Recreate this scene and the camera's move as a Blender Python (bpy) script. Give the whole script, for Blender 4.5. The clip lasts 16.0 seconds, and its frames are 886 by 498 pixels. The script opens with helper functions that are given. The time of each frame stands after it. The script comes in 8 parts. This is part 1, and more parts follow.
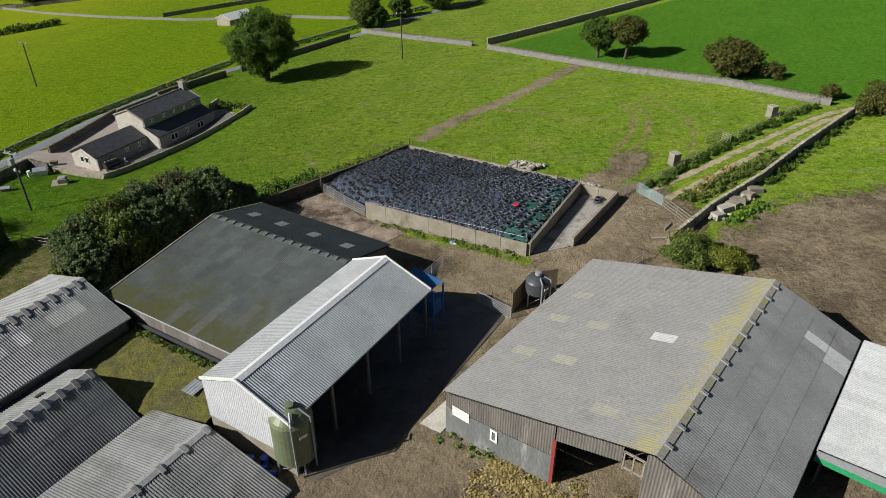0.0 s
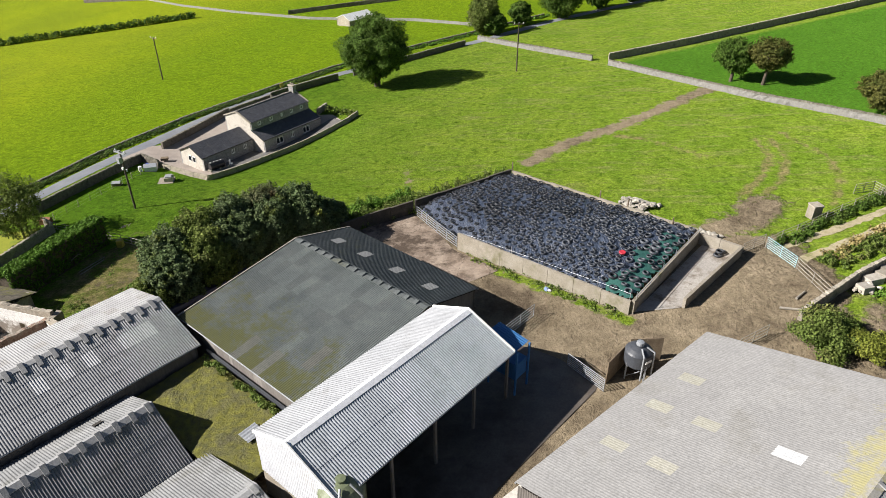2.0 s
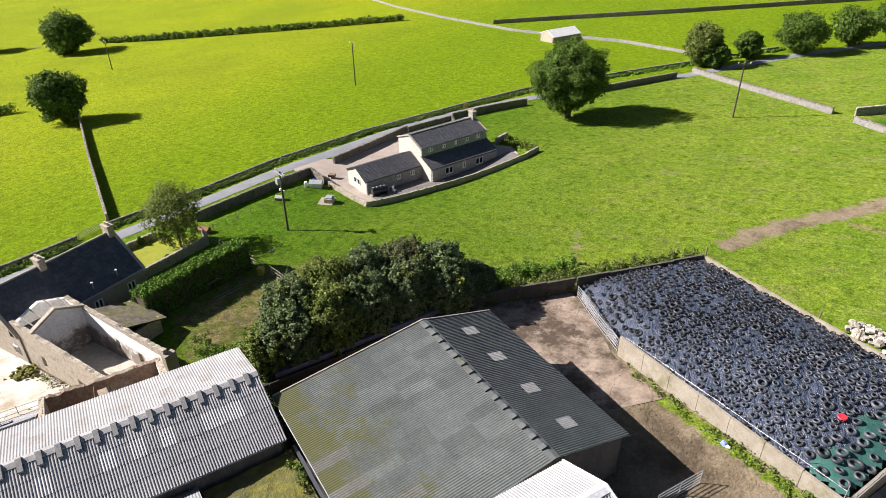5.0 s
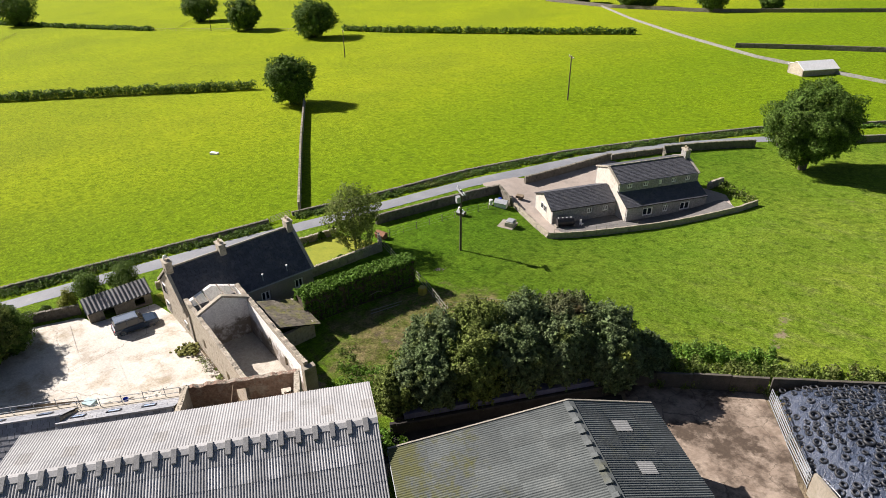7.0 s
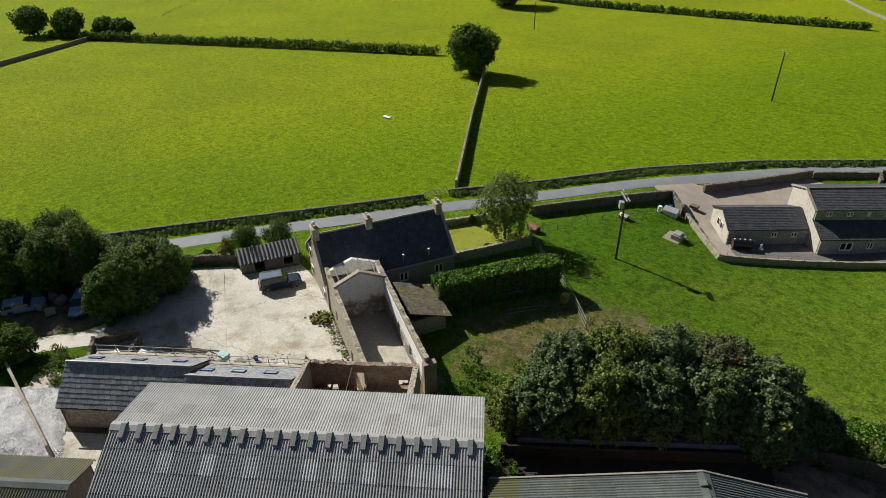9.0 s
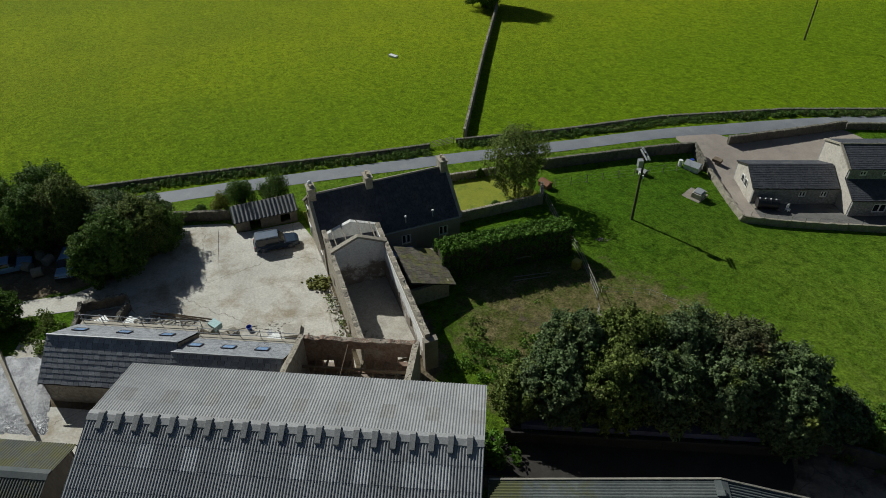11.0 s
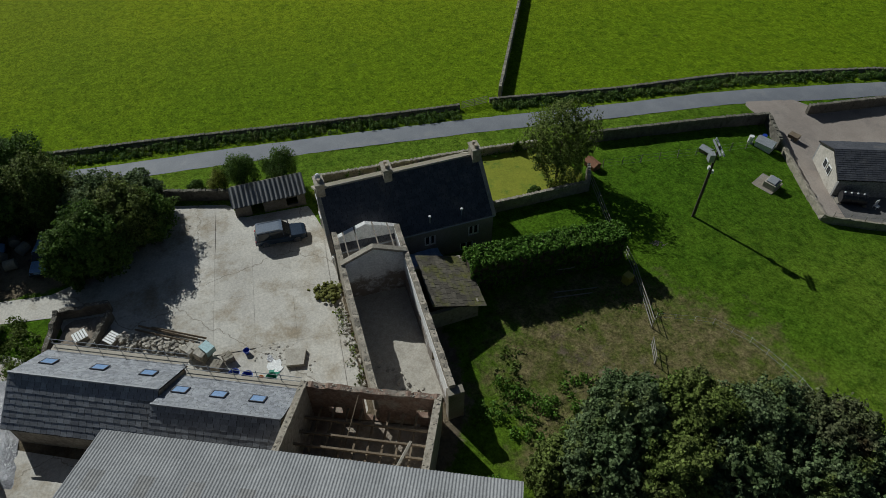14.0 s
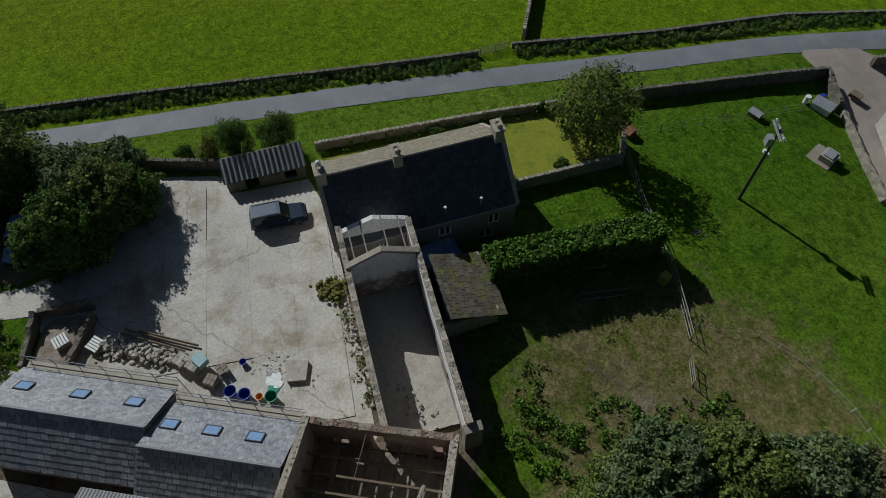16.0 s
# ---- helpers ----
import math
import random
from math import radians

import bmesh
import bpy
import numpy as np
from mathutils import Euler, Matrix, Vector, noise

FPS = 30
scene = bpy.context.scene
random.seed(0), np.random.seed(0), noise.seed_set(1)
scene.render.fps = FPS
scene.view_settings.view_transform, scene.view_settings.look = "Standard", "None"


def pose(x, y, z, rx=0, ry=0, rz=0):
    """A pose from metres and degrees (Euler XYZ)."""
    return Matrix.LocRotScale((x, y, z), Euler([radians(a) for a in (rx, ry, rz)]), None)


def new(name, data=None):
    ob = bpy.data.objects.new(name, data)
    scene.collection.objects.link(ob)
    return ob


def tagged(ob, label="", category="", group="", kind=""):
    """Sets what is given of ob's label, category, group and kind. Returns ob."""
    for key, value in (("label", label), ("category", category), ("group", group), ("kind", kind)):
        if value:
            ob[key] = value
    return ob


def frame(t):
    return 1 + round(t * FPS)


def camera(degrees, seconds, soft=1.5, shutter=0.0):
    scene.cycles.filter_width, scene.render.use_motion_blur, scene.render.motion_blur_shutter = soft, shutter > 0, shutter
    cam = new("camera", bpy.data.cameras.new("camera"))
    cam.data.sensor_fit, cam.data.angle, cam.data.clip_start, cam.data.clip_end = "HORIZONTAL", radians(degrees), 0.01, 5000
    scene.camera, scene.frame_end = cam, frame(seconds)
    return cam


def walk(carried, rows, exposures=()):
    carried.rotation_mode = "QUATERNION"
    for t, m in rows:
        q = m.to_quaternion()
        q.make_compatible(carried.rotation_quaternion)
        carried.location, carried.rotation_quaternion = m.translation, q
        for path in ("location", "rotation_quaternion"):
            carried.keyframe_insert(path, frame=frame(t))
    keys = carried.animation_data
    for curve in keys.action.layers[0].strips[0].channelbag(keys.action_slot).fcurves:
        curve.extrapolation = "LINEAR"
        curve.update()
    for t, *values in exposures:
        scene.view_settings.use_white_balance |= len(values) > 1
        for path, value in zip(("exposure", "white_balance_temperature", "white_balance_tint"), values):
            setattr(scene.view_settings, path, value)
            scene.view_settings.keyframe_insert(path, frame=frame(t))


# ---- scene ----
cam = camera(66.2, 16.0, soft=0.55)
METRES, EYE, TILT, LEAN, TURN = 67.0, 44.0, -32.0, 0.0, 0.0
EXPOSURES = [(0.0, 0.22, 6280, 9), (0.5, 0.32, 6280, 10), (1.0, 0.47, 6280, 10), (2.0, 0.89, 6330, 13), (3.0, 1.15, 6350, 16), (5.5, 1.2, 6450, 18), (7.0, 1.06, 6500, 17), (8.0, 0.69, 6450, 13), (9.0, 0.33, 6450, 8), (11.3, -0.30, 5950, 4), (13.0, -0.44, 5850, 4), (16.0, -0.72, 5750, 7)]
ROWS = [
    (0.0, 0.0, 0.0, 0.0, -0.0, 0.0, -0.0),
    (0.5, 0.0054, 0.0191, 0.0142, 1.96, -0.03, -1.13),
    (1.0, 0.0085, 0.0404, 0.0302, 3.98, -0.12, -2.32),
    (1.5, 0.0101, 0.0644, 0.0468, 6.11, -0.22, -3.56),
    (2.0, 0.0105, 0.0903, 0.0648, 8.71, -0.47, -5.06),
    (2.5, 0.0088, 0.1183, 0.0842, 10.44, -0.68, -6.03),
    (3.0, 0.005, 0.1484, 0.1044, 12.28, -0.89, -7.04),
    (5.5, -0.0199, 0.3021, 0.2088, 27.99, -3.85, -15.66),
    (6.0, -0.0283, 0.3276, 0.2261, 32.44, -5.11, -17.91),
    (6.5, -0.0372, 0.3505, 0.2416, 38.3, -7.0, -20.64),
    (7.0, -0.0469, 0.3704, 0.2558, 42.32, -8.48, -22.32),
    (7.5, -0.0585, 0.3875, 0.2671, 46.7, -10.19, -24.02),
    (8.0, -0.0708, 0.4028, 0.2773, 51.38, -12.14, -25.63),
    (8.5, -0.0831, 0.4157, 0.2855, 56.2, -14.49, -27.11),
    (9.0, -0.096, 0.4278, 0.2937, 59.24, -18.23, -27.88),
    (11.5, -0.1915, 0.4764, 0.3272, 60.53, -25.14, -28.2),
    (12.0, -0.2216, 0.4872, 0.335, 61.13, -25.58, -28.32),
    (12.5, -0.2542, 0.4986, 0.3428, 61.72, -26.56, -28.44),
    (13.0, -0.2891, 0.5086, 0.3506, 62.23, -29.13, -28.61),
    (13.5, -0.3251, 0.5203, 0.3593, 62.78, -31.77, -28.7),
    (14.0, -0.3628, 0.5313, 0.3669, 63.27, -34.37, -28.84),
    (14.5, -0.4007, 0.5426, 0.3747, 63.66, -36.94, -28.93),
    (15.0, -0.4379, 0.5526, 0.3823, 63.84, -39.32, -28.96),
    (15.5, -0.4765, 0.5629, 0.3896, 63.96, -41.67, -29.02),
    (16.0, -0.5154, 0.573, 0.3967, 64.28, -44.03, -29.1),
]
walk(cam, [(t, pose(0, 0, EYE, TILT, LEAN, TURN) @ pose(METRES * x, METRES * y, METRES * z, 90 + pitch, roll, yaw)) for t, x, y, z, yaw, pitch, roll in ROWS],
     EXPOSURES)

# ---- daylight ----
SUN_EL, SUN_DIR = 32.5, Vector((-0.955, -0.296, 0.0))
world = bpy.data.worlds.new("sky")
scene.world = world
world.use_nodes = True
wn = world.node_tree
sky = wn.nodes.new("ShaderNodeTexSky")
sky.sky_type = "NISHITA"
sky.sun_disc = False
sky.sun_elevation = radians(SUN_EL)
sky.sun_rotation = math.atan2(SUN_DIR.x, SUN_DIR.y)
sky.altitude = 150
wn.links.new(sky.outputs[0], wn.nodes["Background"].inputs[0])
wn.nodes["Background"].inputs[1].default_value = 0.03
sun_data = bpy.data.lights.new("sun", "SUN")
sun_data.energy, sun_data.angle, sun_data.color = 5.0, radians(0.5), (1.0, 0.95, 0.86)
sun = new("sun", sun_data)
sun_to = SUN_DIR.normalized() * math.cos(radians(SUN_EL)) + Vector((0, 0, math.sin(radians(SUN_EL))))
sun.rotation_euler = sun_to.to_track_quat("Z", "Y").to_euler()
sun.location = sun_to * 200


# ---- materials ----
def mat(name, c1, c2, scale=1.0, rough=0.8, bump=0.3, fine=None, c3=None, big=0.12, rnd=0.0, isl=0.0, metal=0.0, spec=0.3, stretch=None, bdist=0.05, c3at=(0.55, 0.7)):
    """A weathered surface: two tones mixed by noise, a third in large patches, fine relief, and a tone of its own for each piece."""
    m = bpy.data.materials.new(name)
    m.use_nodes = True
    nt = m.node_tree
    N, L = nt.nodes, nt.links
    b = N["Principled BSDF"]
    geo = N.new("ShaderNodeNewGeometry")
    vec = geo.outputs["Position"]
    if stretch:
        mp = N.new("ShaderNodeMapping")
        mp.inputs["Scale"].default_value = stretch
        L.new(vec, mp.inputs["Vector"])
        vec = mp.outputs[0]

    def noise_tex(s, detail=6, rg=0.6):
        n = N.new("ShaderNodeTexNoise")
        n.inputs["Scale"].default_value, n.inputs["Detail"].default_value, n.inputs["Roughness"].default_value = s, detail, rg
        L.new(vec, n.inputs["Vector"])
        return n.outputs["Fac"]

    def ramp(fac, lo, hi):
        r = N.new("ShaderNodeMapRange")
        r.inputs[1].default_value, r.inputs[2].default_value = lo, hi
        L.new(fac, r.inputs[0])
        return r.outputs[0]

    def mix(fac, a, c, mode="MIX"):
        x = N.new("ShaderNodeMix")
        x.data_type, x.blend_type = "RGBA", mode
        for sock, val in ((x.inputs[0], fac), (x.inputs[6], a), (x.inputs[7], c)):
            if hasattr(val, "links"):
                L.new(val, sock)
            elif isinstance(val, tuple):
                sock.default_value = (*val, 1)
            else:
                sock.default_value = val
        return x.outputs[2]

    f1 = noise_tex(scale)
    col = mix(ramp(f1, 0.3, 0.7), c1, c2)
    if c3:
        col = mix(ramp(noise_tex(big, 5, 0.7), *c3at), col, c3)
    grain = noise_tex(fine or scale * 9, 5, 0.7)
    g = ramp(grain, 0.25, 0.75)
    v = N.new("ShaderNodeMapRange")
    v.inputs[3].default_value, v.inputs[4].default_value = 0.72, 1.25
    L.new(g, v.inputs[0])
    val = v.outputs[0]
    for amount, out in ((rnd, None), (isl, geo.outputs["Random Per Island"])):
        if amount:
            if out is None:
                out = N.new("ShaderNodeObjectInfo").outputs["Random"]
            q = N.new("ShaderNodeMapRange")
            q.inputs[3].default_value, q.inputs[4].default_value = 1 - amount, 1 + amount
            L.new(out, q.inputs[0])
            k = N.new("ShaderNodeMath")
            k.operation = "MULTIPLY"
            L.new(val, k.inputs[0])
            L.new(q.outputs[0], k.inputs[1])
            val = k.outputs[0]
    comb = N.new("ShaderNodeCombineColor")
    for i in range(3):
        L.new(val, comb.inputs[i])
    col = mix(1.0, col, comb.outputs[0], "MULTIPLY")
    L.new(col, b.inputs["Base Color"])
    b.inputs["Roughness"].default_value, b.inputs["Metallic"].default_value = rough, metal
    b.inputs["Specular IOR Level"].default_value = spec
    if bump:
        bp = N.new("ShaderNodeBump")
        bp.inputs["Strength"].default_value, bp.inputs["Distance"].default_value = bump, bdist
        L.new(grain, bp.inputs["Height"])
        L.new(bp.outputs[0], b.inputs["Normal"])
    return m


M = {}
M["asphalt"] = mat("asphalt", (.17, .18, .20), (.22, .23, .245), 0.4, 0.7, 0.3, 12, c3=(.25, .25, .25), big=.2)
M["concrete"] = mat("yard_concrete", (.455, .43, .385), (.575, .545, .48), 0.3, 0.85, 0.14, 5, c3=(.31, .262, .19), big=.28, rnd=.05, c3at=(.48, .68))
M["wallcon"] = mat("panel_concrete", (.33, .30, .25), (.24, .21, .16), 0.8, 0.9, 0.3, 8, c3=(.17, .16, .09), big=.5)
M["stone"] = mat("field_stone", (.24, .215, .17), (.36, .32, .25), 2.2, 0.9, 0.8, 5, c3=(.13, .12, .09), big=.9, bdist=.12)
# darkened copy of the field stone, for wall faces in shade
M["stone_shade"] = mat("shade_dark_stone", (.11, .10, .08), (.19, .17, .14), 2.2, 0.9, 0.8, 5, c3=(.07, .065, .05), big=.9, bdist=.12)
M["stone_grey"] = mat("grey_field_stone", (.19, .185, .17), (.27, .26, .24), 2.2, 0.9, 0.8, 5, c3=(.14, .14, .12), big=.9, bdist=.12)
M["stonelight"] = mat("house_stone", (.30, .265, .21), (.44, .39, .315), 3.2, 0.9, 0.8, 4, c3=(.20, .17, .13), big=1.4, bdist=.1)
M["cope"] = mat("cope_stone", (.28, .25, .2), (.42, .38, .31), 2.5, 0.9, 0.5, 7, isl=.3)
M["cope_dark"] = mat("dark_cope_stone", (.13, .12, .095), (.21, .195, .155), 2.5, 0.9, 0.5, 7, isl=.3)
M["brick"] = mat("old_brick", (.20, .13, .095), (.29, .205, .155), 2.5, 0.9, 0.6, 5, c3=(.31, .27, .22), big=.8, c3at=(.5, .65))
M["limewash"] = mat("limewash", (.84, .83, .80), (.74, .72, .69), 0.8, 0.9, 0.5, 5, c3=(.34, .30, .26), big=.7, c3at=(.62, .76))
M["render_grey"] = mat("grey_render", (.22, .2, .18), (.30, .27, .24), 0.6, 0.9, 0.3, 8)
M["slate_dark"] = mat("dark_slate", (.065, .068, .08), (.095, .097, .11), 1.2, 0.6, 0.3, 6, c3=(.125, .12, .12), big=.3, isl=.15)
M["slate"] = mat("grey_slate", (.235, .245, .27), (.31, .318, .335), 1.0, 0.5, 0.3, 8, isl=.28, spec=.5)
M["stone_slate"] = mat("stone_slate", (.2, .175, .13), (.28, .25, .19), 1.0, 0.85, 0.5, 5, c3=(.22, .2, .07), big=.5, isl=.2)
M["fibre"] = mat("fibre_cement", (.275, .278, .282), (.345, .345, .345), 0.35, 0.8, 0.25, 7, c3=(.215, .213, .205), big=.25, rnd=.07)
M["fibre_old"] = mat("old_fibre_cement", (.175, .18, .183), (.25, .252, .25), 0.4, 0.8, 0.25, 7, c3=(.145, .145, .13), big=.35, rnd=.1, c3at=(.5, .7))
M["vent"] = mat("vent_cap", (.235, .235, .235), (.31, .31, .305), 1.2, 0.8, 0.3, 7)
M["fibre_rb"] = mat("fibre_cement_pale", (.272, .268, .262), (.315, .31, .30), 0.3, 0.8, 0.2, 5, c3=(.235, .228, .21), big=.15, rnd=.035)
M["fibre_dark"] = mat("dark_fibre_cement", (.085, .099, .1), (.128, .14, .138), 0.5, 0.85, 0.3, 6, c3=(.125, .125, .07), big=.2, rnd=.05, c3at=(.56, .75))
M["fibre_half"] = mat("part_mossed_sheet", (.09, .096, .085), (.13, .132, .115), 0.5, 0.85, 0.3, 6, c3=(.125, .12, .045), big=.5, rnd=.06, c3at=(.44, .66))
M["fibre_moss"] = mat("moss_growth", (.20, .19, .03), (.075, .078, .035), 2.0, 0.95, 1.0, 4, c3=(.10, .095, .05), big=.4, rnd=.1, bdist=.15, c3at=(.5, .7))
M["rooflight"] = mat("rooflight_sheet", (.58, .59, .59), (.66, .67, .67), 1.0, 0.5, 0.1, 6, rnd=.1)
M["rooflight_mid"] = mat("weathered_rooflight", (.43, .43, .43), (.50, .50, .50), 1.0, 0.5, 0.1, 6, rnd=.1)
M["fibre_ghost"] = mat("patched_sheet", (.245, .24, .235), (.30, .295, .285), 0.8, 0.8, 0.25, 5, rnd=.05)
M["gable_white"] = mat("white_gable_sheet", (.63, .645, .675), (.69, .70, .725), 0.5, 0.5, 0.05, 5, c3=(.64, .64, .64), big=.5)
M["trough"] = mat("dull_blue_steel", (.09, .095, .16), (.13, .135, .2), 1.0, 0.5, 0.2, 6, c3=(.06, .055, .07), big=.5)
M["rooflight_y"] = mat("yellowed_rooflight", (.36, .348, .285), (.385, .375, .325), 1.5, 0.5, 0.1, 6, rnd=.06)
M["white_sheet"] = mat("white_sheet", (.31, .32, .335), (.36, .37, .385), 0.4, 0.5, 0.05, 5, c3=(.28, .285, .29), big=.6, spec=.5, rnd=.03)
M["galv_roof"] = mat("galvanised_roof_sheet", (.37, .395, .42), (.45, .475, .50), 0.5, 0.5, 0.05, 6, c3=(.33, .35, .37), big=.4, rnd=.05)
M["galv"] = mat("dull_galvanised", (.30, .315, .33), (.37, .385, .40), 0.6, 0.5, 0.05, 8, metal=.2)
M["clad"] = mat("old_cladding", (.13, .12, .11), (.2, .18, .16), 0.7, 0.8, 0.3, 6, c3=(.3, .28, .26), big=.5, stretch=(1, 1, .25))
# near-black; on the channel behind the barns it stands in for shade
M["dark"] = mat("near_black", (.03, .027, .024), (.05, .045, .04), 1, 0.95, 0.1)
M["timber"] = mat("old_timber", (.16, .12, .08), (.24, .19, .13), 2.0, 0.85, 0.4, 14)
M["timber_pale"] = mat("pale_rafter", (.2, .18, .15), (.3, .27, .22), 2.0, 0.85, 0.4, 14)
M["timber_grey"] = mat("weathered_timber", (.26, .24, .2), (.34, .31, .26), 2.0, 0.85, 0.4, 14)
# blue base colour stands in for the sky's sheen on black plastic
M["plastic"] = mat("silage_sheet", (.034, .047, .078), (.062, .08, .122), .7, 0.36, 1.0, 1.3, spec=1.0, bdist=.75, stretch=(1.0, .4, 1.0))
M["plastic_g"] = mat("green_silage_sheet", (.03, .10, .085), (.045, .13, .11), 1.0, 0.4, 0.7, 2.5, spec=.5, bdist=.12)
M["rubber"] = mat("tyre_rubber", (.035, .039, .046), (.07, .076, .088), 4, 0.5, 0.2, 20, rnd=.5, isl=.5, spec=.5)
M["white"] = mat("white_paint", (.74, .74, .72), (.8, .8, .78), 1, 0.5, 0.05, 8)
M["green_paint"] = mat("green_paint", (.03, .3, .12), (.04, .34, .14), 1, 0.5, 0.05, 8)
M["blue_paint"] = mat("blue_paint", (.04, .14, .33), (.05, .17, .38), 1, 0.5, 0.05, 8)
M["red_paint"] = mat("red_paint", (.5, .03, .05), (.55, .05, .07), 1, 0.5, 0.05, 8)
M["silo"] = mat("silo_green", (.135, .16, .09), (.17, .195, .115), 0.8, 0.45, 0.05, 6, spec=.5)
M["silo_dark"] = mat("silo_grey", (.05, .055, .065), (.07, .075, .085), 0.8, 0.45, 0.05, 6, spec=.5)
M["steel"] = mat("galvanised_steel", (.36, .38, .4), (.46, .48, .5), 2, 0.45, 0.05, 8, metal=.4)
M["bark"] = mat("bark", (.07, .055, .04), (.12, .1, .075), 3, 0.9, 0.6, 9)
M["scaffold"] = mat("pale_board", (.40, .36, .29), (.50, .45, .37), 2.0, 0.8, 0.3, 12, isl=.1)
# concrete darkened in colour for the shaded face of the retaining wall
M["wallcon_shade"] = mat("shade_dark_concrete", (.07, .063, .052), (.11, .10, .08), 0.9, 0.9, 0.4, 6, c3=(.05, .055, .03), big=.5)
M["rooflight_dim"] = mat("dusty_rooflight", (.27, .275, .27), (.33, .335, .325), 1.0, 0.5, 0.1, 6)
# darker and bluer than the gables: the front's shade is in this colour
M["house_pale"] = mat("rubble_house_stone", (.165, .163, .158), (.40, .392, .378), 4.5, 0.9, 0.9, 6, c3=(.34, .31, .27), big=1.8, bdist=.1)
M["house_render"] = mat("cream_render", (.46, .425, .365), (.54, .50, .435), 1.5, 0.9, 0.5, 5, c3=(.36, .33, .28), big=.8)
M["bay_floor"] = mat("bay_concrete", (.30, .28, .255), (.40, .375, .34), 0.5, 0.85, 0.3, 5, c3=(.16, .13, .10), big=.35, c3at=(.5, .64))
M["rubble"] = mat("rubble_stone", (.34, .31, .26), (.46, .43, .37), 2, 0.9, 0.4, 7, isl=.3)


def mossy(base, axis, lo, hi, c1, c2, amount=1.0):
    """Lets moss grow over a material, thicker from lo to hi along an axis of the place."""
    nt = base.node_tree
    N, L = nt.nodes, nt.links
    b = N["Principled BSDF"]
    src = b.inputs["Base Color"].links[0].from_socket
    pos = N.new("ShaderNodeNewGeometry").outputs["Position"]
    dot = N.new("ShaderNodeVectorMath")
    dot.operation = "DOT_PRODUCT"
    dot.inputs[1].default_value = axis
    L.new(pos, dot.inputs[0])
    grow = N.new("ShaderNodeMapRange")
    grow.inputs[1].default_value, grow.inputs[2].default_value = lo, hi
    grow.inputs[3].default_value, grow.inputs[4].default_value = -.25, .32
    L.new(dot.outputs["Value"], grow.inputs[0])
    fac = grow.outputs[0]
    for s, k in ((.35, 1.1), (2.2, .7)):
        n = N.new("ShaderNodeTexNoise")
        n.inputs["Scale"].default_value, n.inputs["Detail"].default_value, n.inputs["Roughness"].default_value = s, 5, .7
        L.new(pos, n.inputs["Vector"])
        a = N.new("ShaderNodeMath")
        a.operation = "MULTIPLY_ADD"
        a.inputs[1].default_value = k
        L.new(n.outputs["Fac"], a.inputs[0])
        L.new(fac, a.inputs[2])
        fac = a.outputs[0]
    cut = N.new("ShaderNodeMapRange")
    cut.inputs[1].default_value, cut.inputs[2].default_value, cut.inputs[4].default_value = .95, 1.2, amount
    L.new(fac, cut.inputs[0])
    tone = N.new("ShaderNodeMix")
    tone.data_type = "RGBA"
    tone.inputs[6].default_value, tone.inputs[7].default_value = (*c1, 1), (*c2, 1)
    L.new(n.outputs["Fac"], tone.inputs[0])
    x = N.new("ShaderNodeMix")
    x.data_type = "RGBA"
    L.new(cut.outputs[0], x.inputs[0])
    L.new(src, x.inputs[6])
    L.new(tone.outputs[2], x.inputs[7])
    L.new(x.outputs[2], b.inputs["Base Color"])
    return base


def cracked(m, size, width, tone):
    """Thin wandering cracks over a material."""
    nt = m.node_tree
    N, L = nt.nodes, nt.links
    b = N["Principled BSDF"]
    src = b.inputs["Base Color"].links[0].from_socket
    pos = N.new("ShaderNodeNewGeometry").outputs["Position"]
    wob = N.new("ShaderNodeTexNoise")
    wob.inputs["Scale"].default_value, wob.inputs["Detail"].default_value = .9, 4
    L.new(pos, wob.inputs["Vector"])
    add = N.new("ShaderNodeVectorMath")
    add.operation = "MULTIPLY_ADD"
    add.inputs[1].default_value = (1.6, 1.6, 0)
    L.new(wob.outputs["Color"], add.inputs[0])
    L.new(pos, add.inputs[2])
    vor = N.new("ShaderNodeTexVoronoi")
    vor.feature = "DISTANCE_TO_EDGE"
    vor.inputs["Scale"].default_value = size
    L.new(add.outputs[0], vor.inputs["Vector"])
    line = N.new("ShaderNodeMapRange")
    line.inputs[1].default_value, line.inputs[2].default_value, line.inputs[3].default_value, line.inputs[4].default_value = 0, width, .75, 0
    L.new(vor.outputs["Distance"], line.inputs[0])
    x = N.new("ShaderNodeMix")
    x.data_type = "RGBA"
    x.inputs[7].default_value = (*tone, 1)
    L.new(line.outputs[0], x.inputs[0])
    L.new(src, x.inputs[6])
    L.new(x.outputs[2], b.inputs["Base Color"])
    return m


cracked(M["concrete"], .06, .0035, (.17, .145, .11))
M["fibre_slope"] = mossy(mat("mossing_fibre_cement", (.086, .099, .098), (.132, .146, .141), 0.5, 0.85, 0.3, 6, c3=(.145, .155, .145), big=.5, rnd=.14, c3at=(.6, .74)), (-.51, -.86, 0), -38.5, -27.5, (.072, .078, .03), (.115, .115, .035), .9)

mossy(M["limewash"], (0, 0, -1), -2.5, -.6, (.15, .12, .095), (.27, .23, .19), .95)
mossy(M["fibre_rb"], (.78, -.626, 0), -12.0, -6.6, (.40, .36, .14), (.44, .40, .10), .6)


